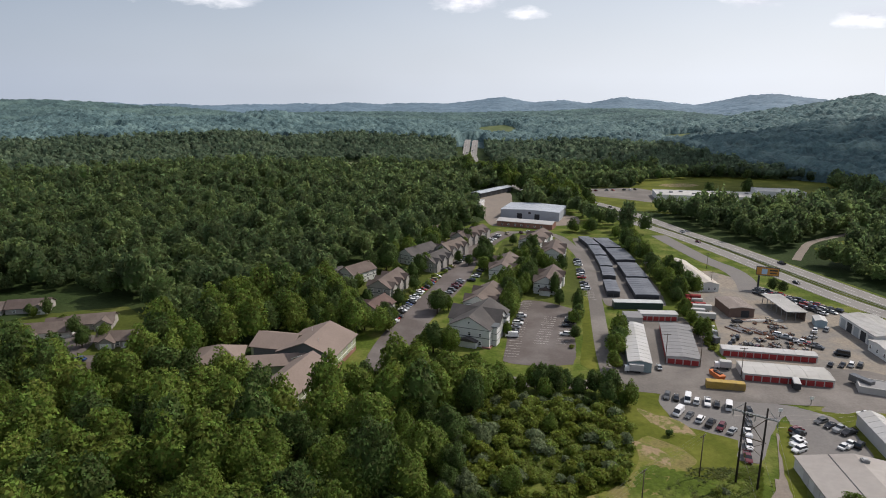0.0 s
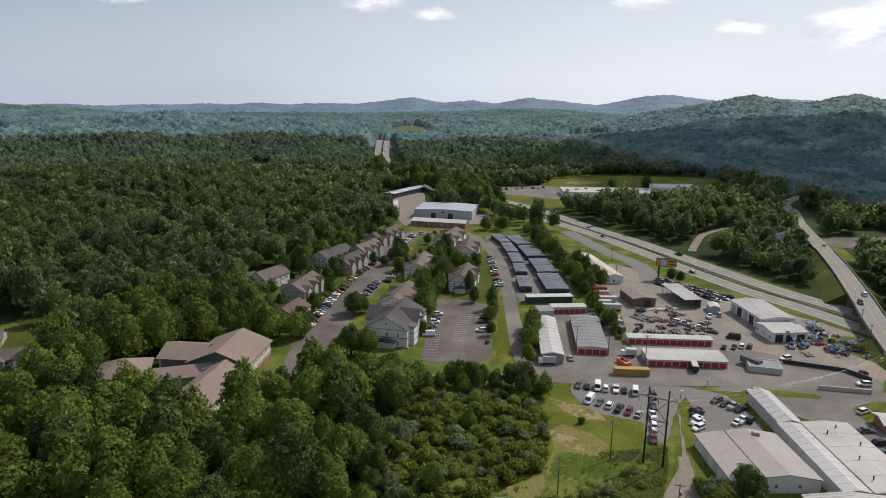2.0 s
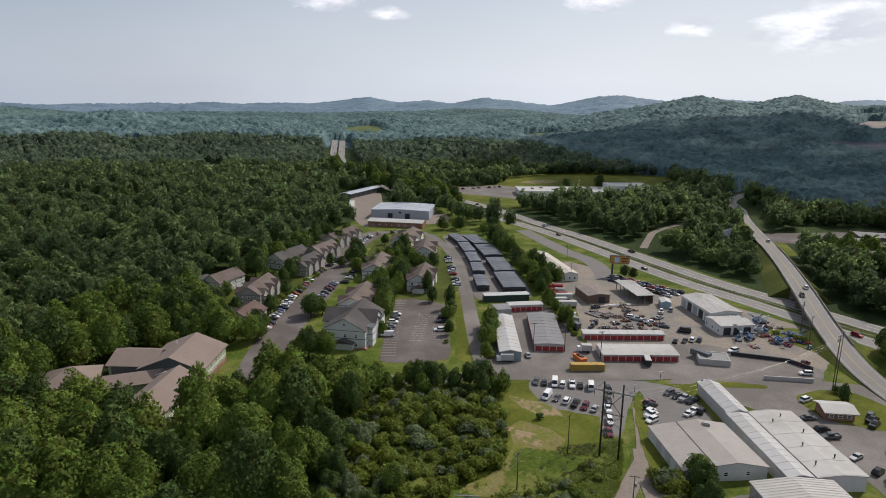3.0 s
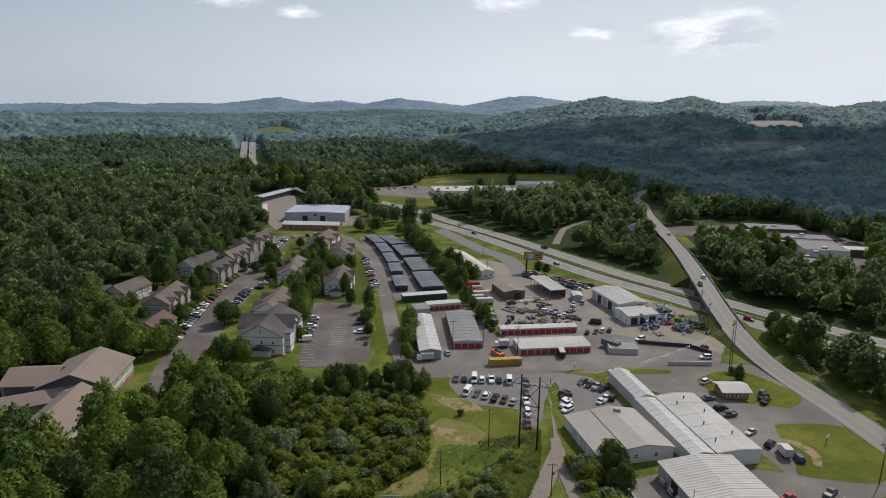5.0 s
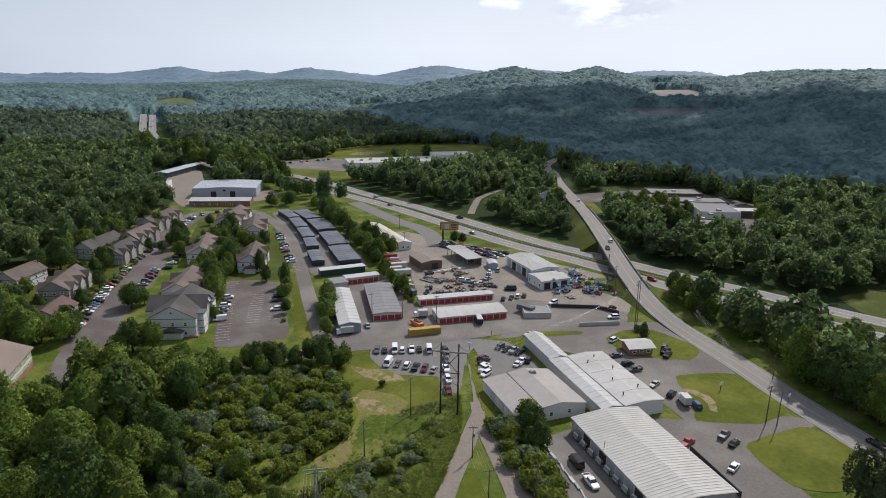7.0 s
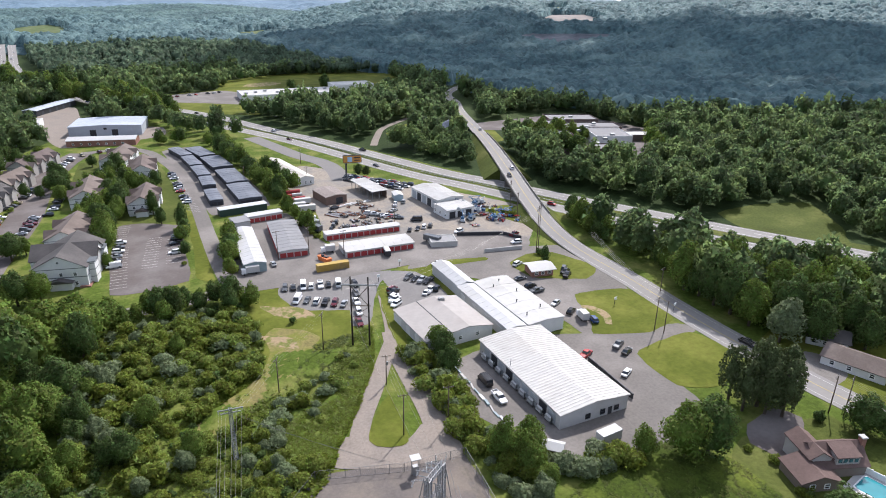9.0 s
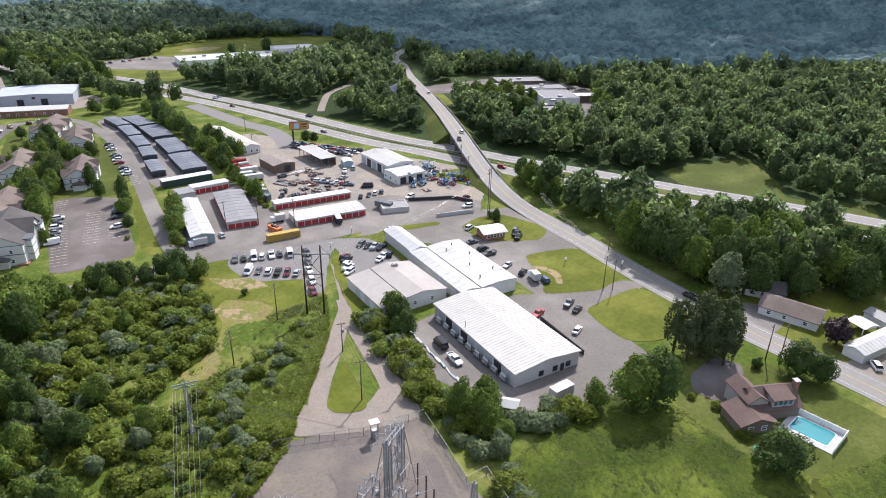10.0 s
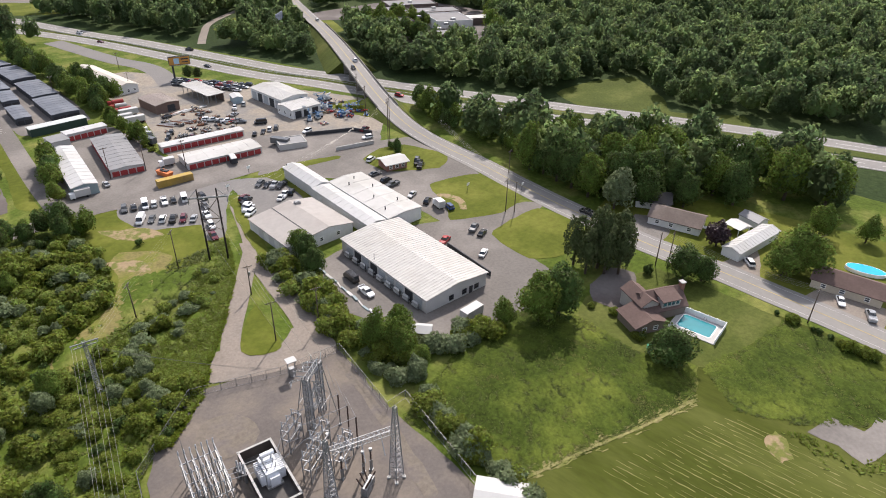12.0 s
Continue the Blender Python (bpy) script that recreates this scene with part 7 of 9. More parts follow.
        car(MAIN[i][0] + s[0], MAIN[i][1] + s[1], turn + math.degrees(math.atan2(-d[0], d[1])), kind, colour, "on the main road", MAIN[i][2] + 0.15, "vehicles on the roads")
    car(176.6, 27, -50, "suv", "white", "parked on the gravel drive")
    car(200, 15.3, -50, "pickup", "white", "parked on a garden lawn")
    car_row(173, 2, 171, -5, 2, -70, ["sedan", "pickup"], ["white", "silver"], "parked beside the bungalow")
    car(-165, 228, 60, "suv", "white", "in a house drive")
    car(-133, 217, 70, "sedan", "blue", "on the residential street")
    car_row(150, 655, 200, 665, 9, 20, where="parked at the school", skip=(2, 5))
    for x, y, rz, n in ((67.5, 210, 80, 6.4), (143.2, 117.0, -20, 5.0), (100.5, 213.5, 75, 5.5)):
        truck = thing("box_truck", x, y, rz, "white box truck with a cab", "truck", "trucks", 0.1)
        part("cargo_box", Solid().box(0, -0.8, 0.8, 2.3, n - 1.6, 2.3), WHITE_METAL, truck)
        part("cab", Solid().along_y([(-1.0, 0.5), (1.0, 0.5), (1.0, 1.5), (0.85, 2.3), (-0.85, 2.3), (-1.0, 1.5)], n / 2 - 1.6, n / 2), PAINTS["white"], truck)
        part("windscreen", Solid().box(0, n / 2, 1.5, 1.6, 0.08, 0.65), GLASS, truck)
        part("chassis", Solid().box(0, -0.3, 0.45, 1.2, n - 0.8, 0.35), DARK_METAL, truck)
        for sx in (-0.95, 0.95):
            for sy in (n / 2 - 0.9, -n / 2 + 1.3):
                wheel = new("wheel", TYRE)
                wheel.parent, wheel.location = truck, (sx, sy, 0.36)
    box = thing("container", 94.5, 197.4, -11, "long weathered yellow shipping container", "container")
    part("body", Solid().box(0, 0, 0.15, 12.2, 2.5, 2.5), YELLOW, box)
    s = Solid()
    for i in range(40):
        s.box(-5.95 + i * 0.305, -1.27, 0.3, 0.14, 0.07, 2.2)
    part("corrugation", s, YELLOW, box)
    for a in (-6.05, 6.05):
        part("corner_post", Solid().box(a, -1.2, 0, 0.18, 0.18, 2.7), YELLOW, box)
    dump = thing("skip", 95.6, 206.4, -80, "orange steel skip full of scrap", "skip")
    part("tub", Solid().add([(-2.6, -1.2, 0.1), (2.6, -1.2, 0.1), (2.6, 1.2, 0.1), (-2.6, 1.2, 0.1), (-3.2, -1.3, 1.7), (3.2, -1.3, 1.7), (3.2, 1.3, 1.7), (-3.2, 1.3, 1.7)],
                            [(3, 2, 1, 0), (0, 1, 5, 4), (1, 2, 6, 5), (2, 3, 7, 6), (3, 0, 4, 7), (4, 5, 6, 7)]), ORANGE, dump)
    part("scrap", Solid().box(0.4, 0.1, 1.7, 2.6, 1.2, 0.35, 15).box(-1.2, 0, 1.7, 1.4, 1.0, 0.6, -20), DARK_METAL, dump)


vehicles()


# ---------------------------------------------------------------- power lines and substation
def catenary(solid, a, b, sag, r=0.03, n=10):
    a, b = Vector(a), Vector(b)
    pts = [a.lerp(b, i / n) - Vector((0, 0, 4 * sag * (i / n) * (1 - i / n))) for i in range(n + 1)]
    for p, q in zip(pts[:-1], pts[1:]):
        solid.tube(p, q, r, n=3)


def utility_pole(x, y, height, rz, arms=1, label="wooden utility pole with a crossarm", lamp=False):
    root = thing("utility_pole", x, y, rz, label, "utility pole", "utility poles")
    part("pole", Solid().tube((0, 0, -0.3), (0, 0, height), 0.17, 0.11, 8), POLE_WOOD, root, smooth=True)
    for k in range(arms):
        z = height - 0.5 - 1.1 * k
        part("crossarm", Solid().box(0, 0.15, z, 2.6, 0.12, 0.14), POLE_WOOD, root)
        part("brace", Solid().tube((-0.8, 0.15, z), (0, 0.12, z - 0.7), 0.03).tube((0.8, 0.15, z), (0, 0.12, z - 0.7), 0.03), STEEL, root)
        for a in (-1.2, -0.6, 0.6, 1.2):
            part("insulator", Solid().tube((a, 0.15, z + 0.14), (a, 0.15, z + 0.36), 0.07, 0.05, 6), CONCRETE, root)
    if lamp:
        part("transformer_can", Solid().tube((0.35, 0, height - 3.0), (0.35, 0, height - 2.0), 0.26, n=10), STEEL, root)
    return root


def power_lines():
    # the line that comes down the cleared strip to the substation
    low = [(66, 146, 12), (47, 132.5, 10.5), (29, 112, 15)]
    utility_pole(66, 146, 12, 40)
    utility_pole(47, 132.5, 10.5, 40)
    for x, y, h, rz in ((64.5, 100, 11.5, -20), (75.5, 97.5, 11, -20), (72, 120.5, 9, -20)):
        utility_pole(x, y, h, rz, 1, lamp=(h == 9))
    for x, y, h, rz in ((155.5, 98.5, 12, 12), (157.2, 96.2, 11, 12), (182, 116, 9, 10), (170, 167, 20, 20), (174, 170, 20, 20), (184, 181, 12, 20), (189, 200, 14, 20), (157.3, 47, 11, 10), (158.5, 44, 12, 10), (157.7, 6.4, 10.5, 5),
                        (141, 229, 9, 0), (81, 217, 12, 0), (93, 215, 12, 0), (104, 206.5, 11, 0), (108, 331, 9, 0), (176, 17, 10, 5), (197, 214, 15, 30), (150, 352, 9, 0), (136, 312, 9, 0)):
        utility_pole(x, y, h, rz, 2 if h > 14 else 1)
    hf = thing("transmission_structure", 76, 141.5, -37, "tall dark timber H-frame transmission structure", "transmission tower")
    for a in (-2.5, 2.5):
        part("pole", Solid().tube((a, 0, -0.3), (a, 0, 22.5), 0.28, 0.2, 8), material("creosote_timber", (0.03, 0.024, 0.02), 0.9, 0.2, 2, 0.3), hf, smooth=True)
    part("crossarm", Solid().box(0, 0.25, 19.8, 10.5, 0.18, 0.3).box(0, -0.25, 19.8, 10.5, 0.18, 0.3), STEEL, hf)
    part("lower_crossarm", Solid().box(0, 0.25, 13.2, 6.0, 0.15, 0.22), POLE_WOOD, hf)
    part("brace", Solid().tube((-2.5, 0, 13.4), (2.5, 0, 19.6), 0.09).tube((2.5, 0, 13.4), (-2.5, 0, 19.6), 0.09).tube((-2.5, 0, 13.0), (2.5, 0, 9.5), 0.07).tube((2.5, 0, 13.0), (-2.5, 0, 9.5), 0.07), POLE_WOOD, hf)
    for a in (-5, 0, 5):
        part("insulator_string", Solid().tube((a, 0, 19.8), (a, 0, 18.2), 0.12, n=6), STEEL, hf)
    part("top_strut", Solid().tube((-2.5, 0, 22.4), (-4.8, 0, 20), 0.06).tube((2.5, 0, 22.4), (4.8, 0, 20), 0.06), STEEL, hf)
    # a narrow lattice pole whose wires fall past the camera
    lat = thing("lattice_pole", 29, 112, -15, "slender steel lattice pole with a double crossarm", "transmission tower")
    lattice(lat, "mast", 0, 0, 15, 0.55, 0.32, 12)
    part("crossarm", Solid().box(0, 0, 14.6, 5.2, 0.2, 0.22).box(0, 0, 13.8, 4.2, 0.18, 0.18), STEEL, lat)
    for a in (-2.4, -1.2, 0, 1.2, 2.4):
        part("insulator", Solid().tube((a, 0, 14.6), (a, 0, 14.0), 0.09, n=6), CONCRETE, lat)
    wires = Solid()
    for a in (-2.4, -1.8, -0.9, 0.3, 1.2, 2.2):
        c, s = math.cos(radians(-15)), math.sin(radians(-15))
        p = (29 + a * c, 112 + a * s, 14.0)
        catenary(wires, p, (12 + a * 0.9, 62 + a * 0.1, 15.5), 0.6, 0.022)
        catenary(wires, (12 + a * 0.9, 62 + a * 0.1, 15.5), (-16 + a * 0.9, -24, 18), 1.2, 0.022)
    for k, a in enumerate((-2.0, 0.0, 2.0)):
        catenary(wires, (29, 112, 14.4 - 0.3 * k), (54.5, 73 + a * 0.4, 13.2), 1.2, 0.02)
    for q in (-1.2, -0.4, 0.4, 1.2):
        catenary(wires, (66 - q * 0.57, 146 + q * 0.82, 11.8), (47 - q * 0.57, 132.5 + q * 0.82, 10.3), 0.6, 0.011)
        catenary(wires, (47 - q * 0.57, 132.5 + q * 0.82, 10.3), (29 - q * 0.6, 112 + q * 0.6, 13.6), 0.8, 0.011)
    for a in (-5, 0, 5):
        c, s = math.cos(radians(-37)), math.sin(radians(-37))
        catenary(wires, (76 + a * c, 141.5 + a * s, 18.2), (56 + a * 0.5, 73, 14), 2.0, 0.022)
        catenary(wires, (76 + a * c, 141.5 + a * s, 18.2), (170 + a * 0.3, 167 + a * 0.5, 18), 3.0, 0.012)
    for a in (-1.2, -0.4, 0.4, 1.2):
        catenary(wires, (72 + a, 120.5, 8.7), (64.5 + a, 100, 11.2), 0.5, 0.02)
        road = [(182, 116, 8.6), (155.5, 98.5, 11.5), (158, 45, 10.8), (157.7, 6.4, 10.2), (150, -45, 10.5)]
        for p, q in zip(road[1:-1], road[2:]):
            catenary(wires, (p[0] + a, p[1] + a * 0.2, p[2]), (q[0] + a, q[1] + a * 0.2, q[2]), 1.0, 0.018)
        catenary(wires, (170 + a, 167, 19), (184 + a, 181, 11.6), 0.3, 0.025)
        catenary(wires, (156.5 + a, 97.5, 11), (182 + a, 150, 12), 1.0, 0.018)
    single("overhead_wires", wires, WIRE, "pale overhead power wires between the poles", "wires", kind="stuff")


def lattice(root, name, x, y, height, half0, half1, bays, mat=STEEL, r=0.06, z0=0.0):
    """A square lattice mast: four legs, horizontals and cross braces."""
    s = Solid()
    corners = ((-1, -1), (1, -1), (1, 1), (-1, 1))

    def at(k, level):
        h = half0 + (half1 - half0) * level / bays
        return (x + corners[k][0] * h, y + corners[k][1] * h, z0 + height * level / bays)

    for k in range(4):
        s.tube(at(k, 0), at(k, bays), r * 1.4, n=4)
        for b in range(bays):
            s.tube(at(k, b), at((k + 1) % 4, b + 1), r * 0.8, n=3)
            s.tube(at((k + 1) % 4, b), at(k, b + 1), r * 0.8, n=3)
            s.tube(at(k, b + 1), at((k + 1) % 4, b + 1), r * 0.8, n=3)
    return part(name, s, mat, root)


def truss(root, name, a, b, half=0.5, bays=12, mat=STEEL, r=0.05):
    s = Solid()
    a, b = Vector(a), Vector(b)
    d = (b - a).normalized()
    u = Vector((-d.y, d.x, 0)).normalized()
    offs = [u * p * half + Vector((0, 0, q * half)) for p, q in ((-1, -1), (1, -1), (1, 1), (-1, 1))]
    for k in range(4):
        s.tube(a + offs[k], b + offs[k], r * 1.4, n=4)
        for i in range(bays):
            p, q = a.lerp(b, i / bays), a.lerp(b, (i + 1) / bays)
            s.tube(p + offs[k], q + offs[(k + 1) % 4], r * 0.8, n=3)
            s.tube(p + offs[(k + 1) % 4], q + offs[k], r * 0.8, n=3)
    return part(name, s, mat, root)


power_lines()


def insulator(root, a, b, r=0.13, sheds=9, mat=None, name="insulator"):
    s = Solid()
    a, b = Vector(a), Vector(b)
    s.tube(a, b, r * 0.55, n=6)
    for i in range(sheds):
        p = a.lerp(b, (i + 0.5) / sheds)
        s.tube(p, a.lerp(b, (i + 0.75) / sheds), r, r * 0.7, 8)
    return part(name, s, mat or material("grey_porcelain", (0.30, 0.31, 0.32), 0.3, 0.1, 1, 1, bump=0), root)


def substation():
    brown = material("brown_porcelain", (0.05, 0.03, 0.022), 0.3, 0.1, 1, 1, bump=0)
    # the dead-end gantry: two lattice towers and a truss beam
    gan = thing("substation_gantry", 0, 0, 0, "tall galvanised lattice gantry with hanging insulators", "gantry")
    lattice(gan, "tower", 55, 51.2, 18, 1.0, 0.25, 13)
    lattice(gan, "tower", 43.6, 56.2, 15.5, 0.9, 0.25, 12)
    truss(gan, "beam", (54.4, 51.5, 12.6), (44.2, 56.0, 12.6), 0.5, 12)
    for f in (0.18, 0.5, 0.8):
        p = Vector((54.4, 51.5, 12.1)).lerp(Vector((44.2, 56.0, 12.1)), f)
        insulator(gan, p, p + Vector((-1.6, -2.6, -1.6)))
        insulator(gan, p, p + Vector((1.3, 2.4, -1.4)))
    for x, y in ((55, 51.2), (43.6, 56.2)):
        for a, b in ((-1, -1), (1, -1), (1, 1), (-1, 1)):
            part("footing", Solid().tube((x + a, y + b, 0), (x + a, y + b, 0.45), 0.35, n=10), CONCRETE, gan)
    # the box structure where the lines end
    st = thing("substation_tower", 54.6, 73.2, 25, "galvanised lattice line tower in the substation", "tower")
    for a in (-2.6, 2.6):
        lattice(st, "leg", a, 0, 13.5, 0.6, 0.5, 11, r=0.075)
    truss(st, "beam", (-2.2, 0, 4.2), (2.2, 0, 4.2), 0.35, 6)
    part("frame_brace", Solid().tube((-2.2, 0.5, 4.4), (2.2, 0.5, 7.8), 0.07).tube((2.2, 0.5, 4.4), (-2.2, 0.5, 7.8), 0.07).tube((-2.2, -0.5, 8.4), (2.2, -0.5, 12.8), 0.07).tube((2.2, -0.5, 8.4), (-2.2, -0.5, 12.8), 0.07), STEEL, st)
    truss(st, "beam", (-2.6, 0, 13.2), (2.6, 0, 13.2), 0.45, 6)
    truss(st, "beam", (-2.6, 0, 8.0), (2.6, 0, 8.0), 0.4, 6)
    for a in (-2.0, -0.6, 0.8, 2.1):
        insulator(st, (a, 0.6, 13.4), (a + 0.4, 2.6, 12.6))
        insulator(st, (a, -0.6, 8.0), (a, -0.6, 6.4))
    for k, a in enumerate((-1.6, 0.2, 1.9)):
        part("switch_blade", Solid().tube((a, -0.9, 14.2), (a + 0.8, -0.9, 16.0), 0.06), material("brushed_aluminium", (0.7, 0.71, 0.72), 0.35, 0.05, 1, 1, metal=0.7, bump=0), st)
        part("switch_post", Solid().tube((a, 0.9, 14.2), (a, 0.9, 15.3), 0.09), MATS["brushed_aluminium"], st)
    for b in (-3.4, 3.4):
        for a in (-2.6, 2.6):
            part("outer_leg", Solid().tube((a, b, 0.1), (a * 0.8, b * 0.35, 13.0), 0.09, n=5), STEEL, st)
        part("outer_brace", Solid().tube((-2.6, b, 0.3), (2.2, b * 0.7, 6.0), 0.05, n=4).tube((2.6, b, 0.3), (-2.2, b * 0.7, 6.0), 0.05, n=4).tube((-2.3, b * 0.7, 6.0), (2.3, b * 0.7, 6.0), 0.07, n=4)
             .tube((-2.2, b * 0.7, 6.0), (2.0, b * 0.4, 12.0), 0.05, n=4).tube((2.2, b * 0.7, 6.0), (-2.0, b * 0.4, 12.0), 0.05, n=4), STEEL, st)
    for a, d in ((-2.6, 3.0), (0.4, 3.8), (3.0, 3.2)):
        arm = Solid()
        for q in (-0.28, 0.28):
            arm.tube((a + q, 0.6, 13.4), (a + q + 0.5, d + 0.8, 11.2), 0.06, n=4)
        for k in range(6):
            f = k / 5
            arm.tube((a - 0.28 + 0.5 * f, 0.6 + (d + 0.2) * f, 13.4 - 2.2 * f), (a + 0.28 + 0.5 * f, 0.6 + (d + 0.2) * f, 13.4 - 2.2 * f), 0.04, n=4)
        part("switch_arm", arm, STEEL, st)
        insulator(st, (a + 0.4, d + 0.4, 11.3), (a + 0.6, d + 0.9, 9.6), 0.13, 7)
    # switch racks
    for x, y in ((47.4, 71.6), (49.6, 66.0), (50.6, 60.6), (45.6, 63.2)):
        fr = thing("switch_rack", x, y, 22, "steel switch rack with porcelain insulators", "switch rack", "switch racks")
        for a in (-2.4, 2.4):
            for b in (-0.8, 0.8):
                part("leg", Solid().box(a, b, 0.1, 0.16, 0.16, 6.2), STEEL, fr)
        for z in (3.6, 6.1):
            part("beam", Solid().box(0, -0.8, z, 5.2, 0.16, 0.2).box(0, 0.8, z, 5.2, 0.16, 0.2).box(-2.4, 0, z, 0.16, 1.6, 0.2).box(2.4, 0, z, 0.16, 1.6, 0.2), STEEL, fr)
        part("brace", Solid().tube((-2.4, -0.8, 0.3), (2.4, -0.8, 3.6), 0.05).tube((2.4, -0.8, 0.3), (-2.4, -0.8, 3.6), 0.05).tube((-2.4, 0.8, 3.7), (2.4, 0.8, 6.1), 0.05).tube((2.4, 0.8, 3.7), (-2.4, 0.8, 6.1), 0.05), STEEL, fr)
        for a in (-1.8, 0, 1.8):
            for b in (-0.8, 0.8):
                insulator(fr, (a, b, 6.3), (a, b, 7.6))
            part("bus_bar", Solid().tube((a, -1.1, 7.65), (a, 1.1, 7.65), 0.06), STEEL, fr)
        part("control_cabinet", Solid().box(2.9, 0, 1.2, 0.6, 0.8, 1.2).box(2.9, 0, 2.4, 0.7, 0.9, 0.06), STEEL, fr)
    for x, y in ((56.9, 68.8), (56.1, 65.2), (55.2, 61.8)):
        post = thing("post_insulator", x, y, 0, "tall dark post insulator on a steel stand", "insulator", "post insulators")
        part("stand", Solid().box(0, 0, 0.1, 0.5, 0.5, 0.35).box(0, 0, 0.4, 0.18, 0.18, 2.2), STEEL, post)
        insulator(post, (0, 0, 2.6), (0, 0, 8.2), 0.2, 18, brown)
    bus = Solid()
    for k, (x, y) in enumerate(((56.9, 68.8), (56.1, 65.2), (55.2, 61.8))):
        bus.tube((x, y, 8.25), (x - 9.5, y + 3.2, 7.7), 0.06, n=5)
        bus.tube((x, y, 8.25), (x + 1.2, y + 4.5, 12.5 - k), 0.03, n=4)
        bus.tube((x - 9.5, y + 3.2, 7.7), (42.2 - k * 0.6, 69 - 1.3 * k, 5.2), 0.05, n=5)
        bus.tube((41.4 - k * 0.6, 68.6 - 1.4 * k, 5.2), (32.5, 71.5 - 1.2 * k, 5.8), 0.06, n=5)
    single("bus_bars", bus, STEEL, "galvanised bus bars joining the switchgear", "bus bar", kind="stuff")
    # transformer in its walled pit
    pit = thing("transformer_pit", 39.2, 68, -15, "low dark containment wall round the transformer", "wall")
    for a, b, sx, sy in ((0, 7.4, 6.6, 0.3), (-3.15, 0, 0.3, 14.5), (3.15, 0, 0.3, 14.5), (0, -7.4, 6.6, 0.3)):
        w = part("wall", Solid().box(a, b, 0, sx, sy, 2.4), material("dark_block", (0.075, 0.062, 0.055), 0.9, 0.2), pit)
        part("coping", Solid().box(a, b, 2.4, sx + 0.12, sy + 0.12, 0.1), CONCRETE, w)
    part("floor_slab", Solid().box(0, 0, 0.05, 6.0, 14.2, 0.12), material("stained_gravel", (0.10, 0.092, 0.085), 0.95, 0.25), pit)
    tr = thing("transformer", 39.8, 68.6, -15, "large white power transformer with bushings and radiators", "transformer")
    pale = material("transformer_paint", (0.72, 0.73, 0.75), 0.45, 0.08, 1, 0.3, bump=0.02)
    part("tank", Solid().box(0, 0, 0.5, 2.6, 4.4, 3.2).box(0, 0, 3.7, 2.8, 4.6, 0.12).box(0, -2.6, 0.9, 1.8, 0.8, 2.2), pale, tr)
    part("base", Solid().box(0, 0, 0.15, 3.0, 5.4, 0.4), CONCRETE, tr)
    part("conservator", Solid().tube((-1.0, 1.2, 5.0), (1.5, 1.2, 5.0), 0.48, n=14).tube((-0.6, 1.2, 3.8), (-0.6, 1.2, 4.6), 0.1).tube((1.0, 1.2, 3.8), (1.0, 1.2, 4.6), 0.1), pale, tr)
    for side in (-1, 1):
        rad = Solid()
        for i in range(9):
            rad.box(side * 1.9, -1.8 + i * 0.45, 0.9, 0.9, 0.12, 2.5)
        part("radiator", rad, pale, tr)
    for i in range(3):
        insulator(tr, (-0.8, -1.4 + i * 1.2, 3.8), (-1.2, -1.4 + i * 1.2, 5.4), 0.17, 9)
        insulator(tr, (0.7, -1.4 + i * 1.2, 3.8), (0.9, -1.4 + i * 1.2, 5.0), 0.13, 7)
    # current transformers between the racks and the gantry
    for x, y in ((46.6, 59.4), (48.2, 58.4), (51.8, 56.6), (53.2, 56.0)):
        ct = thing("current_transformer", x, y, 20, "slim grey current transformer on a steel stand", "transformer", "current transformers")
        part("stand", Solid().box(0, 0, 0.05, 0.7, 0.7, 0.3).box(-0.2, 0, 0.3, 0.1, 0.4, 2.4).box(0.2, 0, 0.3, 0.1, 0.4, 2.4), STEEL, ct)
        insulator(ct, (0, 0, 2.8), (0, 0, 5.2), 0.2, 9, brown)
        part("head", Solid().tube((0, 0, 5.2), (0, 0, 5.8), 0.32, n=10), STEEL, ct)
    # a circuit breaker below the gantry
    brk = thing("circuit_breaker", 49.2, 53.0, 20, "grey circuit breaker with six angled bushings", "breaker")
    part("tank", Solid().tube((-1.3, 0, 1.9), (1.3, 0, 1.9), 0.55, n=12).box(0, 0, 0.1, 2.2, 1.2, 1.4), STEEL, brk)
    for a in (-0.9, 0, 0.9):
        insulator(brk, (a, 0.3, 2.3), (a * 1.5, 1.2, 4.6), 0.17, 10, brown)
        insulator(brk, (a, -0.3, 2.3), (a * 1.5, -1.2, 4.6), 0.17, 10, brown)
    part("cabinet", Solid().box(1.8, 0, 0.3, 0.9, 1.0, 1.8), STEEL, brk)
    # bus rack at the edge of the pad
    rack = thing("bus_rack", 30.0, 72.5, -16, "pale steel bus rack with rows of insulators", "bus rack")
    for a in (-3, -2, -1, 0, 1, 2, 3):
        for b in (-5, 0, 5):
            part("column", Solid().box(a, b, 0.1, 0.2, 0.2, 8.2), STEEL, rack)
            insulator(rack, (a, b, 8.3), (a, b, 9.3), 0.14, 6)
        part("upper_beam", Solid().box(a, 0, 8.1, 0.16, 11.0, 0.2), STEEL, rack)
        for b in (-5, 0):
            part("brace", Solid().tube((a, b, 3.4), (a, b + 5, 6.0), 0.05).tube((a, b + 5, 3.4), (a, b, 6.0), 0.05), STEEL, rack)
    for a in (-3, -1, 1, 3):
        part("beam", Solid().box(a, 0, 6.0, 0.2, 11.0, 0.22).box(a, 0, 3.4, 0.14, 11.0, 0.16), material("pale_steel", (0.62, 0.60, 0.57), 0.5, 0.1, 1, 0.3, metal=0.3, bump=0), rack)
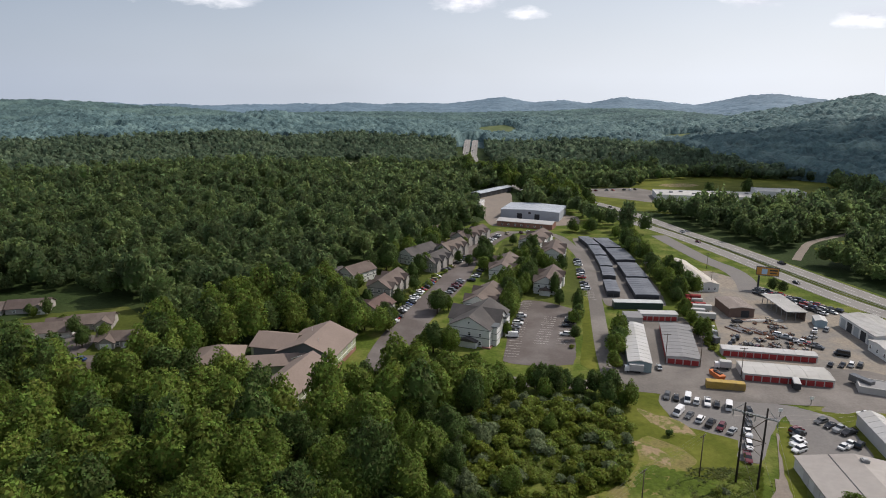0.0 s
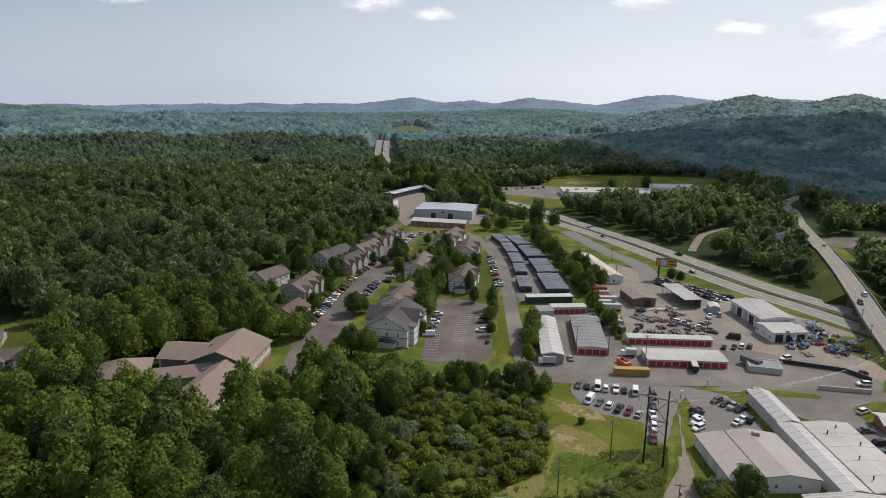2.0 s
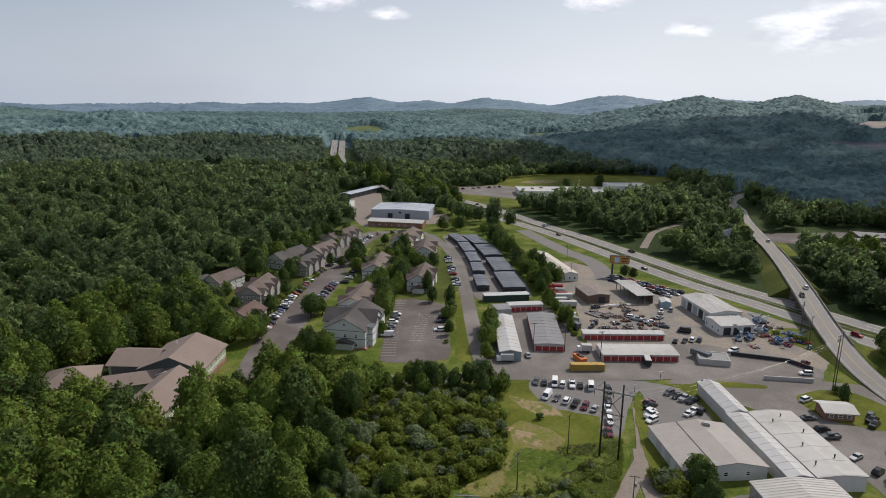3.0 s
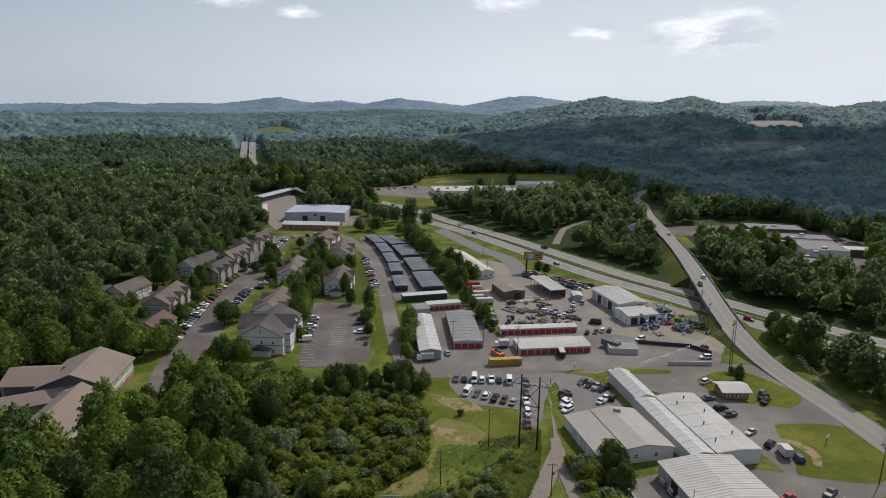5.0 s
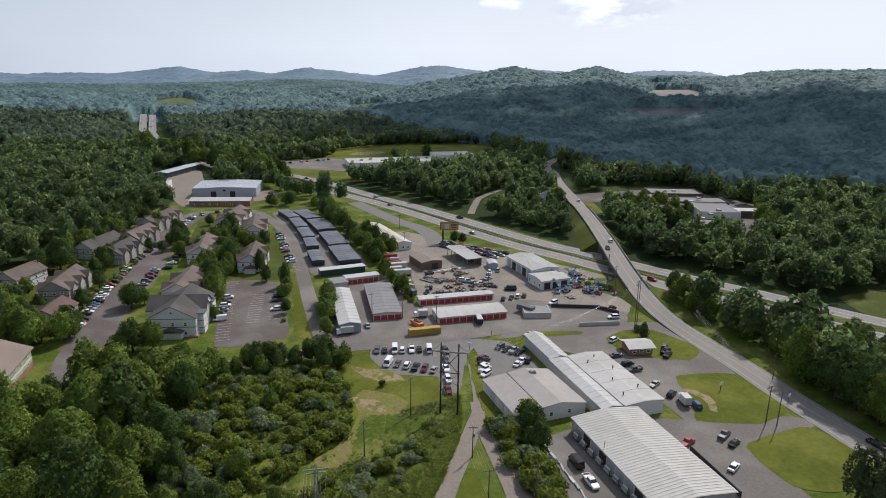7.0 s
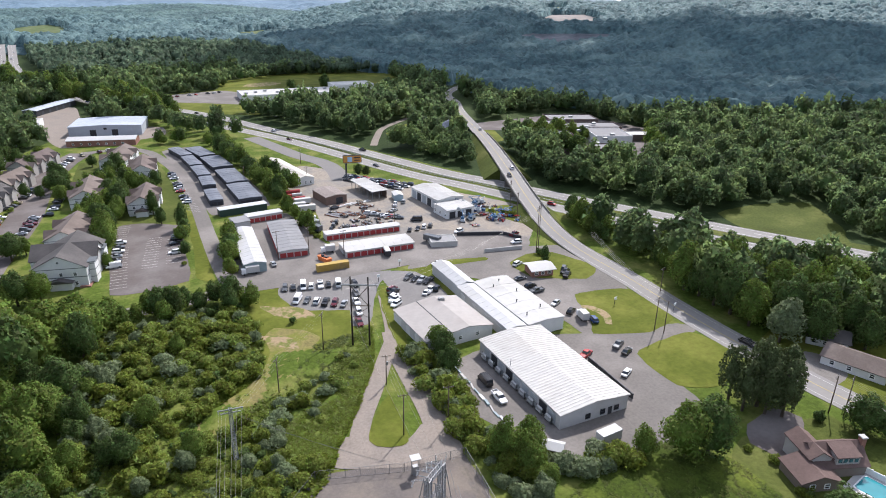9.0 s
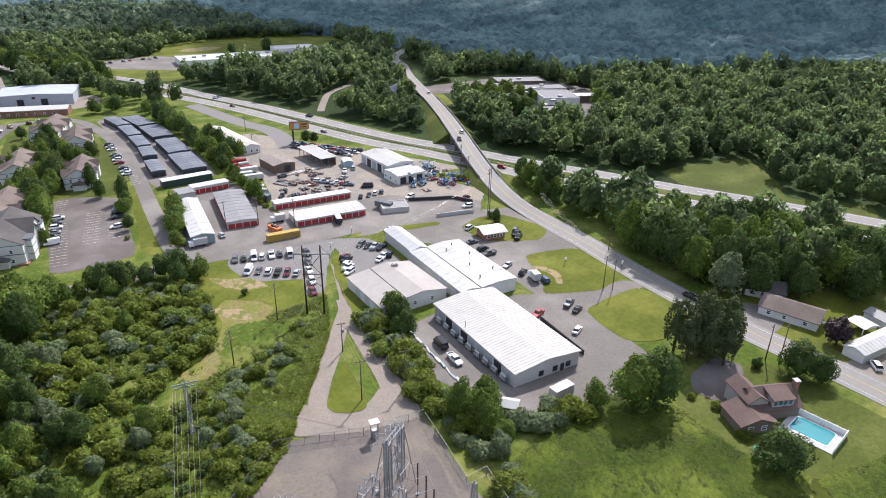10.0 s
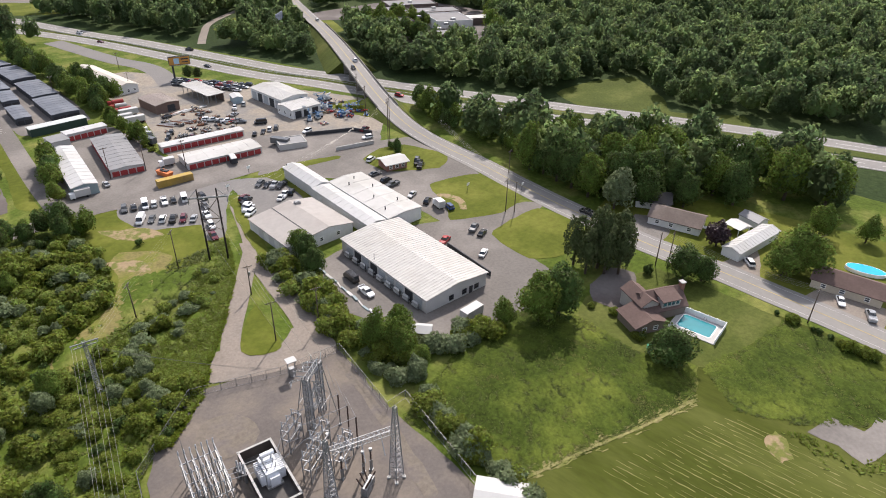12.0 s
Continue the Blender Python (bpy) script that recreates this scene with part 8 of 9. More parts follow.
    for b in (-5, 0, 5):
        part("cross_beam", Solid().box(0, b, 5.8, 6.6, 0.18, 0.2).box(0, b, 3.2, 6.6, 0.14, 0.16), STEEL, rack)
        for a in (-3, -2, -1, 0, 1, 2, 3):
            insulator(rack, (a, b + 0.6, 5.8), (a, b + 0.6, 4.7), 0.12, 6)
    mast = thing("lightning_mast", 30.5, 81, 0, "thin steel lightning mast", "mast")
    part("mast", Solid().tube((0, 0, 0), (0, 0, 9), 0.12, 0.03, 6), STEEL, mast)
    row = thing("insulator_stack", 35.8, 72.5, 12, "column of stacked insulators on a stand", "insulator")
    part("stand", Solid().box(0, 0, 0.1, 0.4, 0.4, 2.2).box(0, -1.6, 0.1, 0.4, 0.4, 2.2).box(0, -0.8, 2.2, 0.35, 2.4, 0.2), STEEL, row)
    for b in (0, -0.8, -1.6):
        insulator(row, (0, b, 2.4), (0, b, 5.0), 0.22, 10)
    hut = thing("control_hut", 59.6, 87.6, -15, "small pale-roofed meter hut on a post frame", "hut")
    part("cabinet", Solid().box(0, 0, 0.1, 1.2, 1.0, 2.2), STEEL, hut)
    part("roof", Solid().box(0, 0, 4.4, 2.2, 1.9, 0.18), WHITE_METAL, hut)
    for a in (-0.8, 0.8):
        part("post", Solid().box(a, 0, 0.1, 0.14, 0.14, 4.3), STEEL, hut)
    house = thing("control_house", 62.5, 33.0, 30, "control house with a ribbed white metal roof", "building")
    gable(house, 7, 9, 2.6, 0.8, SIDING, WHITE_METAL, 0.3, seams=0.9)


substation()


def chain_fence(points, height=2.4, label="chain-link fence with steel posts round the substation", gap=3.0):
    root = tagged(new("chain_link_fence"), label, "fence")
    mesh_mat = chain_link()
    for a, b in zip(points[:-1], points[1:]):
        a, b = Vector((*a, 0.1)), Vector((*b, 0.1))
        n = max(1, int((b - a).length / gap))
        for i in range(n + 1):
            p = a.lerp(b, i / n)
            part("post", Solid().tube(p, p + Vector((0, 0, height)), 0.06, n=5), mesh_mat, root)
        s = Solid()
        for z in (0.1, height):
            s.tube(a + Vector((0, 0, z)), b + Vector((0, 0, z)), 0.035, n=4)
        part("rail", s, mesh_mat, root)
        d = (b - a).normalized()
        net = Solid()
        m = int((b - a).length / 0.45)
        for i in range(m):
            p = a.lerp(b, i / m)
            q = a.lerp(b, min(1, (i + 2) / m))
            net.tube(p, q + Vector((0, 0, height)), 0.012, n=3).tube(q, p + Vector((0, 0, height)), 0.012, n=3)
        part("chain_link", net, mesh_mat, root, "fine diamond wire mesh")


def chain_link():
    return material("wire_mesh", (0.20, 0.20, 0.20), 0.5, 0.1, 1, 1, metal=0.5, bump=0)


chain_fence([(10, 46), (23.5, 86), (41, 98), (58, 89.5), (72, 86), (66, 64.5), (71, 64), (63, 38), (56, 22)])


def yard_clutter():
    """Scrap, boats, stacks and walls that fill the yards."""
    q = random.Random(9)
    wall = thing("low_wall", 0, 0, 0, "low grey block wall round a corner lot", "wall")
    for a, b in (((155, 200.5), (172.5, 190.4)), ((172.5, 190.4), (175.5, 182)), ((152.7, 178.8), (168.2, 173.4))):
        a, b = Vector((*a, 0)), Vector((*b, 0))
        m = (a + b) / 2
        rz = math.degrees(math.atan2(b.y - a.y, b.x - a.x))
        part("block_wall", Solid().box(m.x, m.y, 0, (b - a).length, 0.4, 1.6, rz), CONCRETE if a.y < 190 else DARK_METAL, wall)
    colours = [PAINTS[c] for c in ("silver", "grey", "white", "black", "blue", "red", "tan")] + [STEEL, CONCRETE, material("rusty_iron", (0.16, 0.07, 0.04), 0.9, 0.3), material("machine_blue", (0.04, 0.15, 0.36), 0.5, 0.1)]

    def heap(x, y, rz, size, name, label, category, mats):
        root = thing(name, x, y, rz, label, category, name.replace("_", " ") + "s", 0.1)
        for i in range(q.randint(3, 5)):
            s = Solid()
            for _ in range(3):
                s.box(q.uniform(-0.5, 0.5) * size, q.uniform(-0.5, 0.5) * size, q.uniform(0, 0.25) * size * 0.4, q.uniform(0.15, 0.6) * size, q.uniform(0.1, 0.35) * size, q.uniform(0.12, 0.4) * size * 0.7, q.uniform(0, 180))
            for _ in range(2):
                a = q.uniform(0, 6.28)
                s.tube((0, 0, 0.1), (math.cos(a) * size * 0.6, math.sin(a) * size * 0.6, size * q.uniform(0.2, 0.6)), 0.09)
            part("scrap_piece", s, q.choice(mats), root)

    # farm machinery beside the repair shop
    for i in range(30):
        heap(q.uniform(168, 196), q.uniform(198, 226), q.uniform(0, 360), q.uniform(2.0, 4.0), "farm_implement", "heap of coloured farm implements", "machinery", [colours[-1], colours[4], colours[5], colours[0], colours[1], colours[6], colours[-2]])
    for i in range(46):
        x, y = q.uniform(117, 152), q.uniform(228, 266)
        if abs(x - 154) < 7 or (y - 226) < 0.25 * abs(x - 122):
            continue
        heap(x, y, q.uniform(0, 360), q.uniform(1.6, 3.4), "scrap_heap", "low heap of metal scrap and parts", "scrap", [colours[1], colours[3], colours[6], colours[7], colours[9]])
    for i in range(9):
        stack = thing("pipe_stack", (122 + 2.4 * i if i < 5 else 126 + 4.5 * (i - 4)) + q.uniform(-0.4, 0.4), (253 - 0.8 * i if i < 5 else 264) + q.uniform(-1, 1), (28 if i < 5 else -82) + q.uniform(-5, 5), "stack of long steel pipes and beams", "pipes", "pipe stacks", 0.1)
        for k in range(4):
            part("pipe", Solid().tube((-0.9 + k * 0.6, -4, 0.25), (-0.9 + k * 0.6, 4, 0.25), 0.22, n=6), q.choice([STEEL, CONCRETE, colours[-2]]), stack)
    for x, y, rz, n in ((117.6, 276.5, 82, 8), (114.5, 265.5, 80, 9), (113, 271, 82, 7), (106.5, 238.5, 20, 7), (141.5, 199.6, 24, 7.5)):
        tr = thing("trailer", x, y, rz, "long white box trailer in the yard", "trailer", "trailers", 0.1)
        part("box", Solid().box(0, 0, 0.9, 2.4, n, 2.3), q.choice([WHITE_METAL, WHITE_METAL, PAINTS["grey"]]), tr)
        for sx in (-1, 1):
            for sy in (-n / 2 + 1.2, -n / 2 + 2.2):
                w = new("wheel", TYRE)
                w.parent, w.location = tr, (sx, sy, 0.36)
        part("stand", Solid().box(0, n / 2 - 0.8, 0, 0.2, 0.2, 0.9), DARK_METAL, tr)
    horse = thing("trailer", 118.7, 198.2, -20, "dark livestock trailer with a white roof before the storage units", "trailer", "trailers", 0.1)
    part("box", Solid().box(0, 0, 0.5, 2.2, 5.2, 2.0), DARK_METAL, horse)
    part("roof", Solid().along_y([(-1.15, 2.5), (1.15, 2.5), (0.9, 2.72), (-0.9, 2.72)], -2.7, 2.7), WHITE_METAL, horse)
    for sx in (-1.1, 1.1):
        for sy in (-0.6, 0.4):
            w = new("wheel", TYRE)
            w.parent, w.location = horse, (sx, sy, 0.36)
    for x, y, rz, mat, words in ((119.0, 288, 75, WHITE_METAL, "white tank truck with a red cab"), (120.5, 294, 78, RED_DOOR, "red tank truck with a red cab"), (118, 282, 80, RED_DOOR, "old red truck with a round tank")):
        tank = thing("tank_truck", x, y, rz, words, "truck", "trucks", 0.1)
        part("tank", Solid().tube((0, -3.2, 1.75), (0, 1.6, 1.75), 0.95, n=14), mat, tank)
        part("cab", Solid().along_y([(-1.0, 0.5), (1.0, 0.5), (1.0, 1.5), (0.85, 2.3), (-0.85, 2.3), (-1.0, 1.5)], 2.0, 3.7), RED_DOOR, tank)
        part("chassis", Solid().box(0, 0, 0.45, 1.1, 7.0, 0.35), DARK_METAL, tank)
        for sx in (-0.95, 0.95):
            for sy in (2.8, -2.4, -1.4):
                w = new("wheel", TYRE)
                w.parent, w.location = tank, (sx, sy, 0.36)
    # timber and sheet stacks on the loading side of the big warehouse
    for i in range(16):
        t = i / 15
        x, y = 91.8 - 6.5 * t + q.uniform(-0.3, 0.3), 117 - 39 * t
        st = thing("panel_stack", x, y, -12 + q.uniform(-10, 10), "stack of pale panels along the fence", "panels", "panel stacks", 0.1)
        part("panel", Solid().box(0, 0, 0, q.uniform(0.4, 1.0), q.uniform(1.6, 3.4), q.uniform(0.2, 0.5)), q.choice([GREY_ROOF, CONCRETE, material("teal_grey_siding", (0.22, 0.28, 0.29)), WHITE_METAL]), st)
    for i in range(14):
        a, b = q.uniform(92, 96), q.uniform(117, 124)
        r = q.uniform(0.35, 0.7)
        single("wrapped_bale", Solid().box(0, 0, 0, r * 2, r * 2, r * 1.4).box(0.1, 0, r * 1.4, r * 1.5, r * 1.4, r * 0.3), WHITE_METAL, "white wrapped bale beside the warehouse", "bale", "wrapped bales", m=pose(a, b, 0.1, 0, 0, q.uniform(0, 90)))
    for i in range(9):
        a = -16 + i * 3.9
        c, s = math.cos(radians(-9)), math.sin(radians(-9))
        x, y = 109.7 - 11.3 * c - a * s, 98.3 - 11.3 * s + a * c
        st = thing("shelf_rack", x, y, -9, "steel rack of doors against the warehouse wall", "rack", "racks", 0.1)
        for a2 in (-1.2, 1.2):
            part("upright", Solid().box(0, a2, 0, 0.1, 0.1, 2.4), DARK_METAL, st)
        part("shelf", Solid().box(0, 0, 0.7, 0.7, 2.6, 0.08).box(0, 0, 1.6, 0.7, 2.6, 0.08), STEEL, st)
        part("load", Solid().box(0, 0.2, 0.8, 0.6, 2.0, 0.45).box(0, -0.1, 1.7, 0.6, 2.2, 0.35), WHITE_METAL, st)
    tent = thing("canopy_shed", 89.5, 76, 35, "white low canopy over stored goods", "shed")
    part("roof", Solid().along_y([(-2, 1.8), (2, 1.8), (0, 2.7)], -2.5, 2.5), WHITE_METAL, tent)
    for a in (-1.9, 1.9):
        for b in (-2.3, 2.3):
            part("post", Solid().box(a, b, 0.1, 0.1, 0.1, 1.8), STEEL, tent)
    bill = thing("billboard", 160, 312, -22, "orange double-sided roadside billboard on a steel post", "billboard")
    part("post", Solid().tube((0, 0, 0), (0, 0, 11.6), 0.5, n=12), DARK_METAL, bill)
    part("catwalk", Solid().box(3.6, -0.9, 7.6, 9.8, 0.6, 0.12).box(3.6, 0.9, 7.6, 9.8, 0.6, 0.12), STEEL, bill)
    for sgn in (-1, 1):
        face = part("panel", Solid().box(3.6, sgn * 0.55, 7.8, 10.4, 0.35, 4.2), DARK_METAL, bill)
        part("poster", Solid().box(3.6, sgn * 0.74, 8.0, 10.0, 0.04, 3.8), material("orange_poster", (0.46, 0.23, 0.05), 0.6, 0.1), face, "orange poster with a pale blue figure panel")
        part("poster_picture", Solid().box(3.6 + sgn * 1.4, sgn * 0.77, 8.4, 2.6, 0.03, 2.8), material("pale_blue_poster", (0.35, 0.5, 0.62), 0.6, 0.1), face)
        part("poster_bar", Solid().box(3.6 - sgn * 2.6, sgn * 0.77, 10.3, 3.6, 0.03, 0.7).box(3.6 - sgn * 2.6, sgn * 0.77, 8.9, 3.0, 0.03, 0.5), DARK_METAL, face)
    bill = thing("billboard", 258, 352, 35, "dark weathered billboard among the trees", "billboard")
    part("post", Solid().tube((-3, 0, 0), (-3, 0, 11), 0.3, n=8).tube((3, 0, 0), (3, 0, 11), 0.3, n=8), DARK_METAL, bill)
    part("panel", Solid().box(0, 0, 10.5, 13, 0.4, 5.0), material("grey_poster", (0.22, 0.24, 0.3), 0.7, 0.3, 0.6, 0.3), bill)
    for x, y, rz in ((160, 118, 0), (173, 104, 10), (117, 186, 0), (103, 178, 0), (188, 214, 0)):
        sign = thing("sign", x, y, rz, "small roadside sign on a post", "sign", "signs")
        part("post", Solid().box(0, 0, 0, 0.14, 0.14, 2.6), DARK_METAL, sign)
        part("board", Solid().box(0, -0.1, 1.9, 1.3, 0.1, 1.0), TRIM, sign)
    rails = thing("guard_rail", 0, 0, 0, "galvanised guard rail along the highway", "guard rail", kind="structure")
    for line, off in ((HIGHWAY_FAR, -7.2), (HIGHWAY_NEAR, 7.2)):
        mid = (line + sideways(line) * off)[int(len(line) * 0.33):int(len(line) * 0.8)]
        s = Solid()
        for a, b in zip(mid[:-1], mid[1:]):
            s.tube((*a, 0.65), (*b, 0.65), 0.14, n=4)
            s.box(*a, 0, 0.15, 0.15, 0.7)
        part("rail", s, STEEL, rails)
    # bay lines in the apartment car park
    bays = Solid()
    for (x0, y0), (x1, y1), n, long in (((34.5, 274), (39.4, 289), 7, 6.0), ((38.2, 236), (47.2, 267), 13, 5.6), ((39.6, 235.6), (48.6, 266.6), 13, 0.5), ((47, 236), (53.2, 262), 11, 5.2), ((25.2, 223), (33.5, 262), 16, 5.4), ((71, 293), (79, 368), 29, 5.0)):
        for i in range(n):
            t = i / (n - 1)
            bays.box(x0 + (x1 - x0) * t, y0 + (y1 - y0) * t, 0.155, long, 0.13, 0.012, -11)
    single("parking_lines", bays, material("worn_paint", (0.48, 0.46, 0.43), 0.85, 0.3, 1.0, 0.3, bump=0), "white painted parking bay lines", "marking", kind="structure")


yard_clutter()


def boom_lifts():
    """Aerial work platforms parked in a tangle beside the repair shop."""
    q = random.Random(31)
    blue = material("lift_blue_paint", (0.035, 0.10, 0.19), 0.5, 0.15, 1.0, 0.3, bump=0)
    pale = material("lift_grey_paint", (0.40, 0.43, 0.45), 0.5, 0.15, 1.0, 0.3, bump=0)
    wheel = Solid().tube((-0.18, 0, 0), (0.18, 0, 0), 0.45, n=10).mesh("wheel", RUBBER)
    for i in range(20):
        x, y = q.uniform(167, 194), q.uniform(205, 231)
        if x + y < 380 or x + y > 424:
            continue
        m = blue if q.random() < 0.75 else pale
        lift = thing("boom_lift", x, y, q.uniform(0, 360), "blue and grey boom lift with a folded arm", "boom lift", "boom lifts")
        part("chassis", Solid().box(0, 0, 0.45, 1.9, 3.0, 0.6).box(0, 0, 1.05, 1.6, 2.4, 0.3), pale, lift)
        for a in (-1.05, 1.05):
            for b in (-1.1, 1.1):
                part("wheel", wheel, RUBBER, lift).location = (a, b, 0.45)
        part("turret", Solid().box(0, -0.6, 1.3, 1.5, 2.0, 0.9), m, lift)
        h = q.uniform(2.6, 4.6)
        part("lower_boom", Solid().tube((0, -1.2, 1.9), (0, 2.2, h), 0.2, n=6), m, lift)
        part("upper_boom", Solid().tube((0, 2.2, h), (0.2, -3.2, h + q.uniform(-0.8, 0.9)), 0.16, n=6), m, lift)
        part("basket", Solid().box(0.2, -3.9, h - 0.4, 1.6, 0.9, 0.12).box(0.2, -3.5, h - 0.4, 1.6, 0.06, 1.0).box(0.2, -4.3, h - 0.4, 1.6, 0.06, 1.0), pale, lift)


boom_lifts()


def cloud():
    """A flat-bottomed cumulus, high over the hills, whose shadow lies on the wooded slopes."""
    r = np.random.RandomState(3)
    sv, sf = icosphere(1)
    vs, fs = [], []
    for i in range(190):
        far = i >= 130
        a, d = r.uniform(0, 6.28), r.uniform(0.75, 1.25) if far else math.sqrt(r.rand()) * 0.95
        x, y = d * math.cos(a), d * math.sin(a)
        size = r.uniform(14, 46) if far else 78 * (1.15 - 0.3 * d) * r.uniform(0.7, 1.2)
        vs.append(sv * (size, size, size * 0.4) * (1 + r.uniform(-0.12, 0.12, (len(sv), 1))) + (x * 560, y * 290, size * 0.15))
        fs.append(sf + i * len(sv))
    vapour = material("cloud_white", (0.85, 0.86, 0.88), 1.0, 0.05, 0.01, 0.004, bump=0)
    t = vapour.node_tree
    clear, thin = t.nodes.new("ShaderNodeBsdfTransparent"), t.nodes.new("ShaderNodeMixShader")
    thin.inputs[0].default_value = 0.45
    t.links.new(clear.outputs[0], thin.inputs[1])
    t.links.new(t.nodes["Principled BSDF"].outputs[0], thin.inputs[2])
    t.links.new(thin.outputs[0], t.nodes["Material Output"].inputs[0])
    ob = new("cloud", array_mesh("cloud", np.vstack(vs), np.vstack(fs), vapour, True))
    ob.matrix_basis = pose(1440, 1005, 900, 0, 0, -52)
    tagged(ob, "broad flat-bottomed white cumulus cloud", "cloud", kind="structure")


cloud()


# ---------------------------------------------------------------- trees and shrubs of the open ground
def strip(key, points, n, wide, scale=(0.6, 1.0), tall=(0.85, 1.15)):
    line = spline(points, 1.0)
    for _ in range(n):
        p = line[plant_rng.randrange(len(line))]
        a, r = plant_rng.uniform(0, 6.28), wide * math.sqrt(plant_rng.random())
        k = plant_rng.choice(key) if isinstance(key, (list, tuple)) else key
        plant(k, p[0] + r * math.cos(a), p[1] + r * math.sin(a), plant_rng.uniform(*scale), plant_rng.uniform(*tall))


def garden_trees():
    # big trees by the warehouse yard and the brick house
    plant("broad", 113.0, 58.0, 1.0, 0.95, "large dense broadleaf tree beside the warehouse yard")
    plant("dark", 118.5, 55.5, 0.98, 0.95, "large dense broadleaf tree beside the meadow")
    plant("broad", 106, 63.5, 0.5)
    for x, y, s in ((142, 65, 0.95), (145, 59, 1.1), (149, 62, 1.0), (150, 55, 1.05), (146, 53, 0.95), (140, 60, 0.85), (143.5, 56, 0.9), (147, 57.5, 1.0), (152, 59, 0.9)):
        plant("pine", x, y, s * 0.78, 1.2)
    plant("dark", 156.5, 38.5, 0.85, 0.75)
    plant("dark", 158.5, 34, 0.62, 0.8)
    plant("dark", 119.5, 26.5, 0.98, 0.6, "round dense tree beside the pool")
    plant("plum", 180, 38, 1.0)
    plant("broad", 181, 15.0, 1.3, 0.75)
    plant("broad", 176, 18, 0.9, 0.8)
    plant("broad", 208, 16, 0.75)
    plant("broad", 214, 4, 0.6)
    plant("grey", 182, 73, 1.3)
    for x, y, s in ((184, 84, 1.05), (186.5, 92, 1.1), (188, 99, 1.15), (190, 106, 1.0), (192, 76, 1.15), (190, 66, 0.9), (196, 70, 1.1), (203, 72, 1.15), (203, 62, 1.0), (199, 56, 0.8), (212, 44, 1.0)):
        plant(plant_rng.choice(["dark", "broad", "dark"]), x, y, s, 1.0, "tall dark tree beside the main road")
    plant("grey", 191, 84, 1.05)
    for x, y in ((194, 92), (200, 84), (205, 96), (207, 80), (213, 70), (219, 60), (224, 48), (215, 52), (210, 62), (228, 32), (222, 74), (232, 58), (238, 44), (233, 20), (226, 88), (214, 92), (196, 104), (190, 112), (204, 108), (214, 108)):
        plant(plant_rng.choice(["broad", "dark", "broad"]), x, y, plant_rng.uniform(0.95, 1.35))
    strip(["broad", "dark"], [(196, 122), (204, 140), (208, 158)], 9, 7, (0.4, 0.7))
    strip(["broad", "dark", "broad", "bush"], [(205, 160), (211, 178), (216, 192)], 26, 4.5, (0.42, 0.75), (0.7, 0.95))
    # the overgrown strip between the gravel track and the warehouse
    strip(["bush", "grey_bush", "bush"], [(86, 130), (83, 112), (80, 98), (79, 84), (76, 72)], 80, 4.5, (0.6, 1.5))
    strip(["broad", "dark"], [(92, 126), (89, 118)], 4, 2.5, (0.5, 0.65))
    strip(["broad", "grey", "broad"], [(82, 82), (78, 72), (76, 66)], 8, 4, (0.4, 0.65))
    strip(["grey_bush", "grey_bush", "bush"], [(76, 66), (72, 56), (68, 44), (65, 32), (60, 20)], 44, 2.4, (0.8, 1.4))
    strip(["bush", "grey_bush"], [(86, 70), (94, 68), (102, 64)], 16, 2.6, (0.8, 1.5))
    strip(["bush", "grey_bush"], [(50, 116), (60, 126), (72, 140)], 14, 3.0, (0.3, 0.75))
    strip(["bush", "grey_bush"], [(33, 106), (38, 116), (44, 124), (58, 128)], 34, 4.0, (0.5, 1.05))
    strip(["bush", "dark_bush"], [(126, 52), (130, 46), (124, 36)], 9, 2.0, (0.4, 0.7))
    strip(["bush", "dark_bush"], [(157, 14), (154, 0), (151, -14), (147, -30)], 26, 1.2, (0.5, 0.85))
    plant("dark_bush", 65, 166, 0.8, 1.1)
    plant("dark_bush", 152, 47, 1.0, 1.2)
    # round the storage units and garages
    strip(["broad", "bush", "dark"], [(62, 208), (65, 222), (70, 244)], 11, 2.6, (0.45, 0.7))
    strip(["bush", "bush", "dark_bush", "broad"], [(103.5, 230), (105, 246), (107.5, 262), (110.5, 286)], 34, 1.8, (0.3, 0.55))
    strip(["broad", "bush", "broad", "dark"], [(111, 288), (113, 300), (116, 340), (118, 372)], 38, 2.8, (0.4, 0.75))
    strip(["broad", "dark"], [(116, 380), (120, 410), (122, 440)], 16, 5, (0.5, 0.8))
    strip(["broad", "dark"], [(104, 445), (92, 452), (112, 462)], 8, 4, (0.5, 0.75))
    strip(["dark", "broad"], [(26, 330), (34, 350), (46, 372), (56, 350), (60, 328)], 20, 3.5, (0.4, 0.7))
    strip(["dark", "broad"], [(24, 300), (32, 312), (40, 320)], 8, 3, (0.5, 0.75))
    plant("dark", 149, 506, 0.85)
    plant("broad", 124, 535, 0.9)
    strip(["dark", "broad"], [(100, 540), (118, 565), (128, 600)], 14, 8, (0.8, 1.1))
    plant("dark", 166, 309, 0.5)
    plant("dark", 169, 305, 0.45)
    for x, y in ((170, 165), (167, 159)):
        plant("dark_bush", x, y, 1.1)
    plant("dark", 168, 160, 0.35)
    strip(["bush", "dark_bush"], [(188, 216), (194, 208), (200, 204)], 7, 2.0, (0.5, 0.8))
